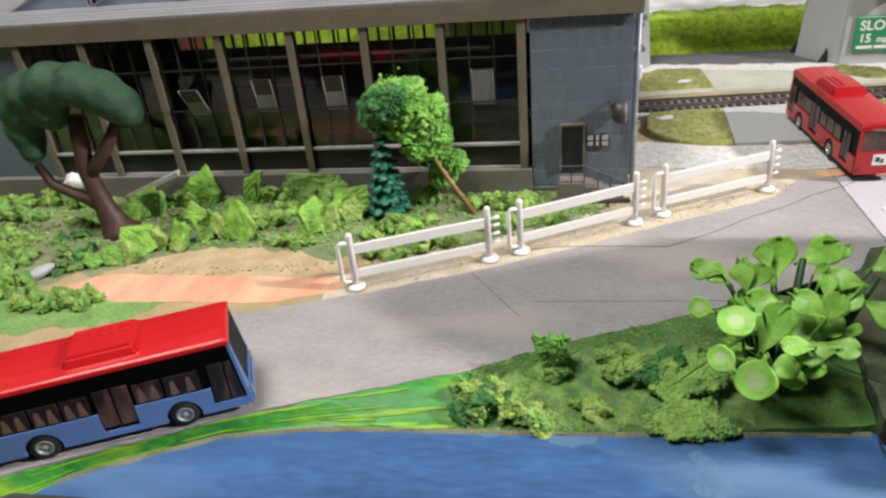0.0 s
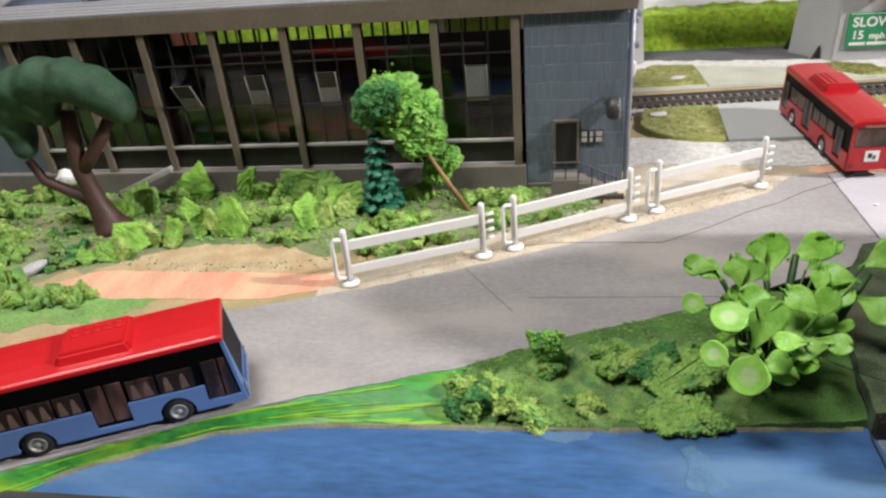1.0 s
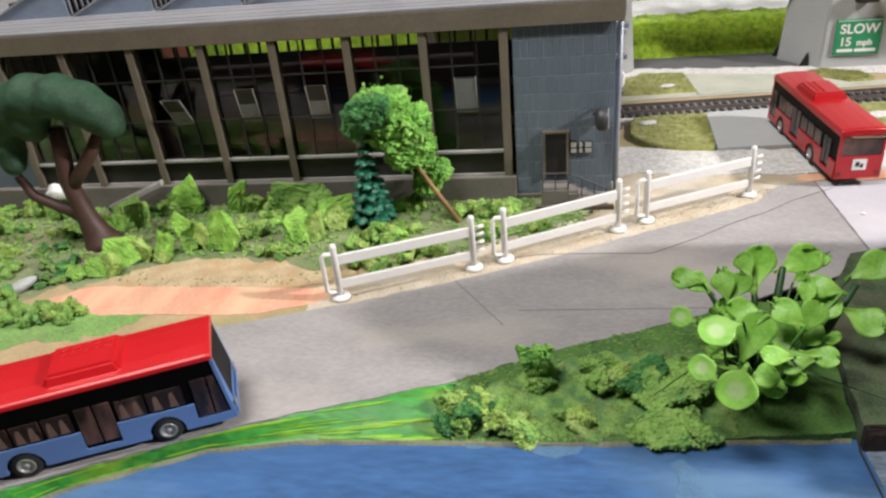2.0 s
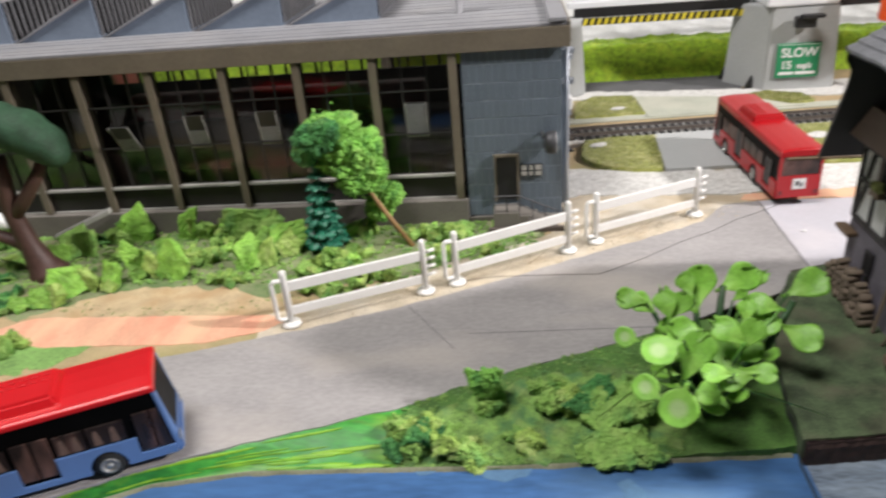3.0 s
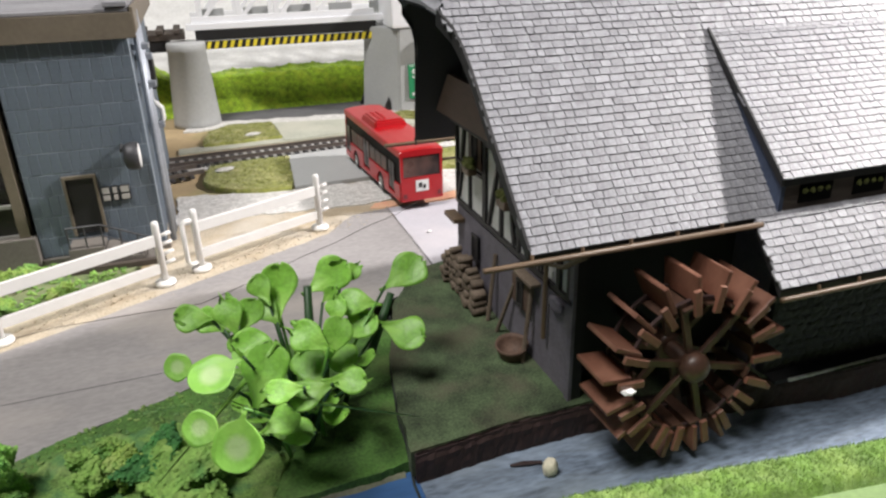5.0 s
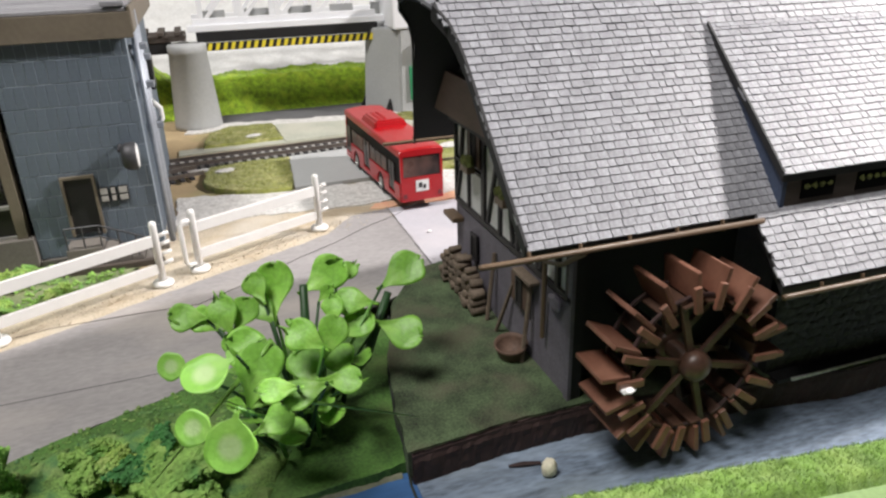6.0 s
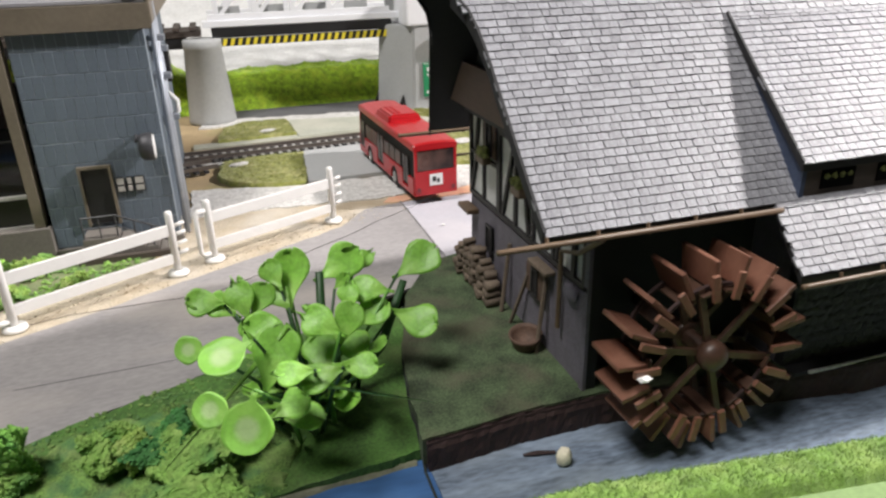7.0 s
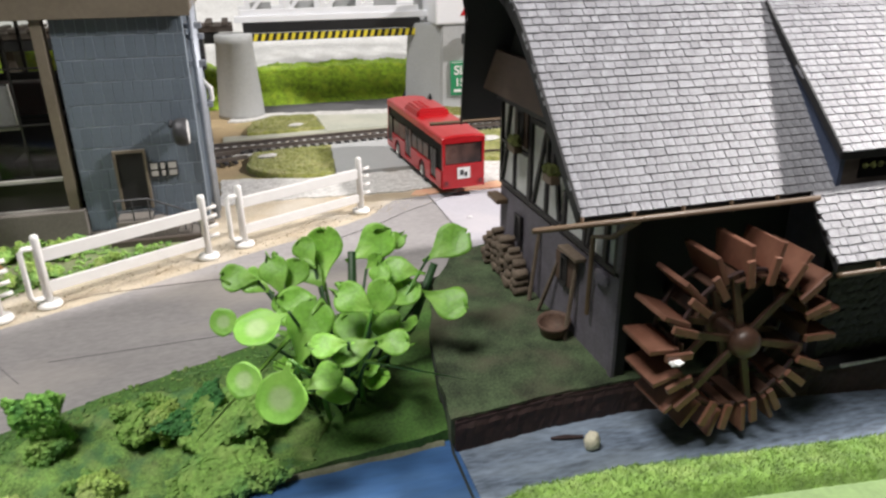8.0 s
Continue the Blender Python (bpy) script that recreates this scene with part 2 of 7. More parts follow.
M_BUSSEAT = mat("bus_seat_brown", (0.15, 0.095, 0.075), 0.5, vary=0.3, scale=200, bump=0.05)
M_TYRE = mat("black_tyre", (0.014, 0.014, 0.014), 0.7, vary=0.2, scale=200, bump=0.1)
M_RIM = mat("silver_rim", (0.50, 0.49, 0.47), 0.35, metal=0.7, vary=0.15, scale=200, bump=0.1)

M_SHINGLE = mat("slate_shingle", (0.290, 0.292, 0.318), 0.52, vary=0.26, scale=420, fine=1700, bump=0.6, each=0.13, depth=0.0005)
M_SHINGLE.node_tree.nodes["Principled BSDF"].inputs["Specular IOR Level"].default_value = 0.5
M_HIP = mat("grey_hip_slate", (0.20, 0.205, 0.225), 0.6, vary=0.2, scale=200, fine=900, bump=0.4)
# near black for roof undersides; on walls it paints in pit and eave shade
M_UNDER = mat("roof_and_shade_dark", (0.018, 0.018, 0.020), 0.7, vary=0.2, scale=100, bump=0.1)
M_CHEEK = mat("dormer_cheek_blue", (0.055, 0.075, 0.13), 0.6, vary=0.2, scale=80, bump=0.1)
M_STONE = mat("purple_grey_stone", (0.165, 0.153, 0.185), 0.75, vary=0.2, scale=150, fine=900, bump=0.5, stain=(0.10, 0.09, 0.11), stain_amount=0.5)
# wing stone, its colour darkened to hold the eave's shade
M_STONE_SHADED = mat("shaded_stone_piece", (0.014, 0.013, 0.013), 0.6, vary=0.2, scale=200, fine=900, bump=0.4, each=0.3)
M_PLASTER = mat("white_infill", (0.78, 0.79, 0.79), 0.7, vary=0.07, scale=80, fine=500, bump=0.1)
M_BEAM = mat("black_beam", (0.028, 0.026, 0.028), 0.6, vary=0.25, scale=90, bump=0.2)
M_BROWNBOARD = mat("pinkish_brown_board", (0.185, 0.125, 0.105), 0.65, vary=0.12, scale=60, fine=500, bump=0.2, stretch=(1, 0.25, 1))
M_GUTTER = mat("bamboo_gutter", (0.13, 0.085, 0.05), 0.5, vary=0.2, scale=80, fine=500, bump=0.2, stretch=(0.2, 1, 1))
M_SHUTTER = mat("brown_shutter", (0.10, 0.062, 0.045), 0.7, vary=0.3, scale=120, fine=700, bump=0.3)
M_WHEEL = mat("red_brown_paddle", (0.150, 0.062, 0.040), 0.42, vary=0.2, scale=110, fine=700, bump=0.2, each=0.14, stain=(0.30, 0.16, 0.11), stain_amount=0.4)
M_WHEELARM = mat("brown_wheel_arm", (0.070, 0.036, 0.024), 0.45, vary=0.25, scale=110, fine=700, bump=0.2)
M_LOG = mat("old_log", (0.15, 0.115, 0.085), 0.85, vary=0.3, scale=150, fine=900, bump=0.4, each=0.25)
M_BASKET = mat("basket_brown", (0.11, 0.065, 0.045), 0.7, vary=0.3, scale=300, bump=0.5)
M_FLOWER = mat("flower_box_green", (0.11, 0.125, 0.03), 0.8, vary=0.5, scale=500, bump=0.6)

M_CANOPY = mat("dark_clay_green", (0.017, 0.055, 0.026), 0.75, vary=0.45, scale=90, fine=600, bump=0.8, stain=(0.040, 0.105, 0.052), stain_amount=0.7)
M_TRUNK = mat("clay_brown", (0.066, 0.032, 0.026), 0.55, vary=0.25, scale=90, fine=500, bump=0.3)
M_STICK = mat("stick_brown", (0.30, 0.17, 0.07), 0.6, vary=0.2, scale=120, bump=0.3, stretch=(1, 1, 0.3))
M_MOSS = mat("mossy_foam_mat", (0.145, 0.255, 0.06), 0.9, vary=0.7, scale=150, fine=1200, bump=1.0, stain=(0.25, 0.33, 0.12), stain_amount=0.85, patch=(0.045, 0.15, 0.06))
M_SPONGE = mat("light_green_sponge", (0.16, 0.37, 0.055), 0.75, vary=0.5, scale=170, fine=1100, bump=0.9, stain=(0.36, 0.56, 0.15), stain_amount=0.7, patch=(0.05, 0.20, 0.04))
M_SPONGE_DARK = mat("dark_green_sponge", (0.050, 0.19, 0.045), 0.8, vary=0.5, scale=150, fine=1100, bump=0.9, stain=(0.20, 0.40, 0.10), stain_amount=0.8, patch=(0.015, 0.09, 0.035))
M_SPONGE_MID = mat("mid_green_sponge", (0.20, 0.36, 0.075), 0.85, vary=0.5, scale=170, fine=1200, bump=0.9, stain=(0.045, 0.18, 0.06), stain_amount=0.8, patch=(0.28, 0.42, 0.11))
M_FLAKE = mat("cut_green_foam", (0.19, 0.38, 0.055), 0.75, vary=0.45, scale=110, fine=1100, bump=0.9, each=0.3, patch=(0.07, 0.24, 0.05), patch_amount=0.6, stain=(0.40, 0.60, 0.15), stain_amount=0.7, through_light=0.25)
M_SPONGE_LIGHT = mat("yellow_green_sponge", (0.27, 0.40, 0.085), 0.85, vary=0.5, scale=190, fine=1200, bump=0.9, stain=(0.10, 0.26, 0.06), stain_amount=0.8, patch=(0.42, 0.50, 0.19))
M_CONIFER = mat("conifer_teal", (0.015, 0.13, 0.075), 0.45, vary=0.3, scale=150, fine=700, bump=0.3, each=0.15)
M_LEAF = mat("plastic_leaf", (0.21, 0.48, 0.06), 0.52, vary=0.20, scale=1.2, fine=5, bump=0.10, gloss=0.05, through_light=0.15, each=0.22, stain=(0.34, 0.60, 0.12), stain_amount=0.7, depth=0.01)
M_LEAFHEART = mat("pale_hearted_leaf", (0.22, 0.50, 0.07), 0.50, vary=0.10, scale=1.2, fine=5, bump=0.08, gloss=0.06, through_light=0.15, each=0.1, stain=(0.34, 0.62, 0.12), stain_amount=0.6, depth=0.008, heart=(0.46, 0.62, 0.30))
M_STEM = mat("dark_green_stem", (0.022, 0.07, 0.02), 0.5, vary=0.2, scale=120, bump=0.1)
M_STEM_LIGHT = mat("light_green_stem", (0.13, 0.33, 0.05), 0.4, vary=0.2, scale=120, bump=0.1)
M_ORANGECONE = mat("orange_plastic", (0.85, 0.10, 0.015), 0.45, vary=0.05, scale=40, bump=0.0)
M_CORD = mat("dark_cord", (0.06, 0.055, 0.055), 0.8, vary=0.2, scale=300, bump=0.2)
M_PEBBLE = mat("cream_pebble", (0.66, 0.62, 0.48), 0.7, vary=0.15, scale=200, bump=0.3)
M_BAROFTEXT = mat("dark_bar_mark", (0.03, 0.03, 0.03), 0.6, vary=0.0, bump=0.0)

# ---- mesh helpers ----
def finish(name, bm, material, smooth=False):
    me = bpy.data.meshes.new(name)
    bmesh.ops.recalc_face_normals(bm, faces=bm.faces)
    bm.to_mesh(me)
    bm.free()
    if smooth:
        for p in me.polygons:
            p.use_smooth = True
    me.materials.append(material)
    return me


def part(name, bm, material, parent=None, label="", smooth=False, at=None):
    ob = new(name, finish(name, bm, material, smooth))
    if parent is not None:
        ob.parent = parent
    if at is not None:
        ob.matrix_local = at
    if label:
        ob["label"] = label
    return ob


def empty(name, at, label, category, group="", kind=""):
    ob = new(name)
    ob.empty_display_size = 0.01
    ob.matrix_world = at
    return tagged(ob, label, category, group, kind)


def thing(name, bm, material, label, category, group="", kind="", smooth=False, at=None):
    return tagged(part(name, bm, material, None, "", smooth, at), label, category, group, kind)


def box(x0, x1, y0, y1, z0, z1, bevel=0.0, bm=None, m=None):
    bm = bm or bmesh.new()
    v = [bm.verts.new((x, y, z)) for x in (x0, x1) for y in (y0, y1) for z in (z0, z1)]
    f = [bm.faces.new([v[i] for i in q]) for q in ((0, 1, 3, 2), (4, 6, 7, 5), (0, 4, 5, 1), (2, 3, 7, 6), (0, 2, 6, 4), (1, 5, 7, 3))]
    if bevel:
        edges = {e for q in f for e in q.edges}
        r = bmesh.ops.bevel(bm, geom=list(edges), offset=bevel, segments=2, affect="EDGES", profile=0.6)
        v = list({w for q in r["faces"] for w in q.verts} | {w for w in v if w.is_valid})
    if m is not None:
        bmesh.ops.transform(bm, matrix=m, verts=[w for w in v if w.is_valid])
    return bm


def prism(points, axis, a, b, bm=None):
    """A flat outline (pairs), pulled from a to b along an axis: x takes (y, z), y takes (x, z), z takes (x, y)."""
    bm = bm or bmesh.new()
    put = {"x": lambda p, d: (d, p[0], p[1]), "y": lambda p, d: (p[0], d, p[1]), "z": lambda p, d: (p[0], p[1], d)}[axis]
    lo = [bm.verts.new(put(p, a)) for p in points]
    hi = [bm.verts.new(put(p, b)) for p in points]
    bm.faces.new(lo)
    bm.faces.new(hi[::-1])
    n = len(points)
    for i in range(n):
        bm.faces.new((lo[i], hi[i], hi[(i + 1) % n], lo[(i + 1) % n]))
    return bm


def tube(points, radii, sides=10, bm=None, caps=True):
    """A round bar along points, with a radius at each."""
    bm = bm or bmesh.new()
    pts = [Vector(p) for p in points]
    if not hasattr(radii, "__len__"):
        radii = [radii] * len(pts)
    rings, ref = [], None
    for i, p in enumerate(pts):
        d = (pts[min(i + 1, len(pts) - 1)] - pts[max(i - 1, 0)]).normalized()
        if ref is None:
            ref = d.orthogonal().normalized()
        ref = (ref - d * ref.dot(d)).normalized()
        side = d.cross(ref)
        rings.append([bm.verts.new(p + (ref * math.cos(a) + side * math.sin(a)) * radii[i]) for a in (2 * math.pi * k / sides for k in range(sides))])
    for r0, r1 in zip(rings, rings[1:]):
        for k in range(sides):
            bm.faces.new((r0[k], r0[(k + 1) % sides], r1[(k + 1) % sides], r1[k]))
    if caps:
        bm.faces.new(rings[0][::-1])
        bm.faces.new(rings[-1])
    return bm


def lathe(profile, sides=20, bm=None):
    """A turned shape about z from (radius, z) pairs."""
    bm = bm or bmesh.new()
    rings = [[bm.verts.new((r * math.cos(2 * math.pi * k / sides), r * math.sin(2 * math.pi * k / sides), z)) for k in range(sides)] for r, z in profile]
    for r0, r1 in zip(rings, rings[1:]):
        for k in range(sides):
            bm.faces.new((r0[k], r0[(k + 1) % sides], r1[(k + 1) % sides], r1[k]))
    bm.faces.new(rings[0][::-1])
    bm.faces.new(rings[-1])
    return bm


def lump(radius, seed, rough=0.3, detail=3, squash=(1, 1, 1), freq=1.6, bm=None, at=(0, 0, 0)):
    """A torn, uneven lump."""
    bm = bm or bmesh.new()
    r = bmesh.ops.create_icosphere(bm, subdivisions=detail, radius=1.0)
    off = Vector((seed * 3.7, seed * 1.9, seed * 5.3))
    for v in r["verts"]:
        d = v.co.normalized()
        k = 1 + rough * noise.noise(d * freq + off) + rough * 0.6 * noise.noise(d * freq * 3.1 + off) + rough * 0.35 * noise.noise(d * freq * 8 + off)
        v.co = Vector((d.x * squash[0], d.y * squash[1], d.z * squash[2])) * radius * k + Vector(at)
    return bm


def crumb_template():
    bm = bmesh.new()
    bmesh.ops.create_icosphere(bm, subdivisions=1, radius=1.0)
    pts, tris = [v.co.copy() for v in bm.verts], [[v.index for v in f.verts] for f in bm.faces]
    bm.free()
    return pts, tris


CRUMB = crumb_template()


def grains(spots, seed, flat=0.8):
    """Vertices and triangles of many rough grains; spots: place and radius of each."""
    r = random.Random(seed)
    verts, faces = [], []
    for p, s in spots:
        k = len(verts)
        for d in CRUMB[0]:
            q = s * r.uniform(0.55, 1.35)
            verts.append((p[0] + d.x * q, p[1] + d.y * q, p[2] + d.z * q * flat))
        faces += [[k + i for i in f] for f in CRUMB[1]]
    return verts, faces


def smooth01(a):
    a = max(0.0, min(1.0, a))
    return a * a * (3 - 2 * a)


RIVER = -0.008


def road_front(x):
    """The front edge of the road, as y at x."""
    xs = (-0.9, -0.30, -0.183, -0.145, -0.091, -0.006, 0.05, 0.10, 0.16, 0.21, 1.2)
    ys = (0.10, 0.150, 0.199, 0.218, 0.243, 0.272, 0.300, 0.320, 0.350, 0.372, 0.372)
    return float(np.interp(x, xs, ys))


def river_back(x):
    xs = (-0.9, -0.30, -0.172, -0.150, -0.110, -0.066, -0.008, 0.038, 0.105, 0.153, 1.2)
    ys = (0.04, 0.120, 0.199, 0.219, 0.235, 0.243, 0.245, 0.246, 0.250, 0.253, 0.253)
    return float(np.interp(x, xs, ys))


def ground_z(x, y):
    a, b = road_front(x) - 0.002, river_back(x) + 0.002
    if x > 0.2:
        return 0.0
    return RIVER * smooth01((a - y) / max(0.004, a - b)) * (1 - 0.45 * smooth01((x - 0.085) / 0.06))


def sheet(name, outline, material, lift, cell=0.006, wobble=0.0, height=ground_z, thick=0.0012, seed=1):
    """A painted or glued layer over the ground: an outline in plan, cut to cells and laid on the ground's height."""
    pts = []
    for i, p in enumerate(outline):
        q = outline[(i + 1) % len(outline)]
        n = max(1, int(math.hypot(q[0] - p[0], q[1] - p[1]) / (cell * 0.8 if not wobble else 0.0022)))
        for k in range(n):
            x, y = p[0] + (q[0] - p[0]) * k / n, p[1] + (q[1] - p[1]) * k / n
            if wobble:
                w = Vector((x * 90 + seed, y * 90, seed * 2.3))
                fine = w * 5
                x, y = x + wobble * (noise.noise(w) + 0.3 * noise.noise(fine)), y + wobble * (noise.noise(w + Vector((9, 4, 7))) + 0.3 * noise.noise(fine + Vector((3, 8, 1))))
            pts.append((x, y))
    bm = bmesh.new()
    bm.faces.new([bm.verts.new((x, y, 0)) for x, y in pts])
    x0, x1 = min(p[0] for p in pts), max(p[0] for p in pts)
    y0, y1 = min(p[1] for p in pts), max(p[1] for p in pts)
    for lo, hi, axis in ((x0, x1, 0), (y0, y1, 1)):
        c = math.ceil(lo / cell) * cell
        while c < hi:
            no = (1, 0, 0) if axis == 0 else (0, 1, 0)
            co = (c, 0, 0) if axis == 0 else (0, c, 0)
            bmesh.ops.bisect_plane(bm, geom=bm.verts[:] + bm.edges[:] + bm.faces[:], plane_co=co, plane_no=no, dist=1e-6)
            c += cell
    for v in bm.verts:
        v.co.z = height(v.co.x, v.co.y) + lift
    bmesh.ops.recalc_face_normals(bm, faces=bm.faces)
    if bm.faces and sum(f.normal.z for f in bm.faces) < 0:
        bmesh.ops.reverse_faces(bm, faces=bm.faces)
    r = bmesh.ops.extrude_edge_only(bm, edges=[e for e in bm.edges if e.is_boundary])
    for v in [g for g in r["geom"] if isinstance(g, bmesh.types.BMVert)]:
        v.co.z -= thick
    return bm


def structure(name, bm, material, label, category, smooth=False):
    return thing(name, bm, material, label, category, kind="structure", smooth=smooth)

# ---- the hall round the layout ----
structure("floor", box(-3.0, 3.0, -3.0, 2.2, -0.90, -0.85), M_ROOMFLOOR, "grey hall floor under the layout table", "floor")
structure("ceiling", box(-3.0, 3.0, -3.0, 2.2, 1.90, 1.95), M_ROOM, "plain white hall ceiling", "ceiling")
structure("wall_north", box(-3.0, 3.0, 2.2, 2.25, -0.90, 1.95), M_ROOM, "plain pale hall wall", "wall")
structure("wall_south", box(-3.0, 3.0, -3.05, -3.0, -0.90, 1.95), M_ROOM, "plain pale hall wall", "wall")
structure("wall_west", box(-3.05, -3.0, -3.0, 2.2, -0.90, 1.95), M_ROOM, "plain pale hall wall", "wall")
structure("wall_east", box(3.0, 3.05, -3.0, 2.2, -0.90, 1.95), M_ROOM, "plain pale hall wall", "wall")

# ---- baseboards ----
table = empty("layout_table", pose(0, 0, -0.85), "dark wooden table frame carrying the model boards", "table")
part("top", box(-0.92, 1.02, 0.17, 1.12, 0.79, 0.838), M_FRAMEWOOD, table)
for x in (-0.88, 0.98):
    for y in (0.21, 1.08):
        part("leg", box(x - 0.025, x + 0.025, y - 0.025, y + 0.025, 0.0, 0.79, 0.003), M_FRAMEWOOD, table)
part("front_edge", box(-0.92, 0.150, 0.190, 0.197, 0.838, 0.8445, 0.001), M_FRAMEWOOD, table, "dark front edge strip")

structure("ground", sheet("ground", [(-0.9, 0.197), (0.1555, 0.197), (0.158, 0.27), (0.170, 0.325), (0.205, 0.392), (1.0, 0.392), (1.0, 1.1), (-0.9, 1.1)],
                          M_EARTH, -0.00015, cell=0.02, thick=0.003, height=lambda x, y: -0.016 * smooth01((road_front(x) + 0.030 - y) / 0.02)), M_EARTH, "tan and green scenic ground of the model layout", "ground")

# garden between the road and the workshop
structure("garden_ground", sheet("garden_ground", [(-0.62, 0.30), (-0.255, 0.345), (-0.22, 0.362), (-0.10, 0.372), (0.0, 0.392), (0.06, 0.42), (0.07, 0.468), (-0.62, 0.468)],
                                 M_GARDEN, 0.00005, wobble=0.012, seed=3, thick=0.0010), M_GARDEN, "mossy green and tan garden ground", "ground")
structure("sand_patch", sheet("sand_patch", [(-0.235, 0.350), (-0.10, 0.349), (-0.085, 0.362), (-0.115, 0.380), (-0.15, 0.388), (-0.20, 0.380)],
                              M_SAND, 0.00012, wobble=0.007, seed=5, thick=0.0010), M_SAND, "tan sandy bare patch in the garden", "ground")
structure("verge_lawn", sheet("verge_lawn", [(-0.60, 0.24), (-0.27, 0.285), (-0.20, 0.305), (-0.175, 0.326), (-0.24, 0.335), (-0.30, 0.345), (-0.60, 0.33)],
                              M_VERGE, 0.00012, wobble=0.008, seed=6, thick=0.0010), M_VERGE, "olive green painted verge", "grass")
structure("salmon_path", sheet("salmon_path", [(-0.250, 0.340), (-0.228, 0.354), (-0.090, 0.352), (-0.078, 0.345), (-0.088, 0.336), (-0.118, 0.3255), (-0.205, 0.3245), (-0.230, 0.330)],
                               M_ORANGE, 0.0002, wobble=0.0012, seed=7, thick=0.0010), M_ORANGE, "salmon orange painted footpath", "path")
structure("fence_sand", sheet("fence_sand", [(-0.09, 0.318), (0.0, 0.350), (0.10, 0.400), (0.165, 0.436), (0.205, 0.465), (0.21, 0.498), (0.08, 0.506), (0.07, 0.44), (-0.01, 0.395), (-0.09, 0.352)],
                              M_SANDPALE, 0.00016, wobble=0.002, seed=8, thick=0.0010), M_SANDPALE, "pale tan sand along the white fence", "ground")

# road
back_edge = [(0.209, 0.478), (0.185, 0.474), (0.165, 0.449), (0.10, 0.414), (0.015, 0.371), (-0.003, 0.362), (-0.068, 0.335), (-0.113, 0.320), (-0.165, 0.303), (-0.24, 0.272), (-0.60, 0.16)]
front_edge = [(x, road_front(x)) for x in (-0.60, -0.30, -0.183, -0.145, -0.091, -0.045, -0.006, 0.05, 0.10, 0.16, 0.2)] + [(0.209, 0.372)]
structure("road", sheet("road", front_edge + back_edge, M_ROAD, 0.0007, wobble=0.0012, seed=9), M_ROAD, "grey painted card road with faint joints", "road")
structure("pavement", sheet("pavement", [(0.2094, 0.372), (0.60, 0.372), (0.60, 0.478), (0.2094, 0.478)], M_PAVE, 0.0007, seed=2), M_PAVE, "pale lilac card pavement beside the road", "pavement")
structure("salmon_kerb", sheet("salmon_kerb", [(0.198, 0.481), (0.30, 0.478), (0.60, 0.478), (0.60, 0.494), (0.26, 0.496), (0.203, 0.490)], M_ORANGE, 0.0006, wobble=0.003, seed=4), M_ORANGE, "salmon painted edge of the pavement", "kerb")
for i, (a, b) in enumerate((((-0.012, 0.357), (0.016, 0.316)), ((0.023, 0.329), (0.165, 0.333)), ((0.2085, 0.373), (0.2085, 0.479)))):
    dx, dy = b[0] - a[0], b[1] - a[1]
    k = 0.00013 / math.hypot(dx, dy)
    structure("road_joint", sheet("road_joint", [(a[0] - dy * k, a[1] + dx * k), (b[0] - dy * k, b[1] + dx * k), (b[0] + dy * k, b[1] - dx * k), (a[0] + dy * k, a[1] - dx * k)],
                                  M_ASPHALT, 0.00085, thick=0.0004), M_ASPHALT, "dark joint line in the card road", "road joint")

edge_in = [(x, road_front(x) + 0.0030) for x in (-0.30, -0.24, -0.183, -0.145, -0.108)]
structure("road_edge_line", sheet("road_edge_line", edge_in + [(x, y + 0.0007) for x, y in edge_in[::-1]], M_PAVE, 0.00085, thick=0.0003, wobble=0.0006, seed=11), M_PAVE, "worn pale line along the road's front edge", "road line")

# front lawn, river
def ruled(x0, x1, n, m, lift):
    """A painted slope between the road's front edge and the river's edge."""
    bm = bmesh.new()
    rows = []
    for i in range(n + 1):
        x = x0 + (x1 - x0) * i / n
        ya, yb = road_front(x) + 0.0015, river_back(x) - 0.002
        yb = min(yb, ya - 0.004) + 0.0012 * noise.noise(Vector((x * 130, 3, 1)))
        rows.append([bm.verts.new((x, ya + (yb - ya) * j / m, lift + RIVER * smooth01(j / m) + 0.0003 * noise.noise(Vector((x * 200, j, 2))))) for j in range(m + 1)])
    for p, q in zip(rows, rows[1:]):
        for j in range(m):
            bm.faces.new((p[j], p[j + 1], q[j + 1], q[j]))
    return bm


structure("lawn", ruled(-0.60, 0.02, 300, 14, 0.0004), M_LAWN, "bright green painted lawn with yellow strokes beside the river", "grass", smooth=True)


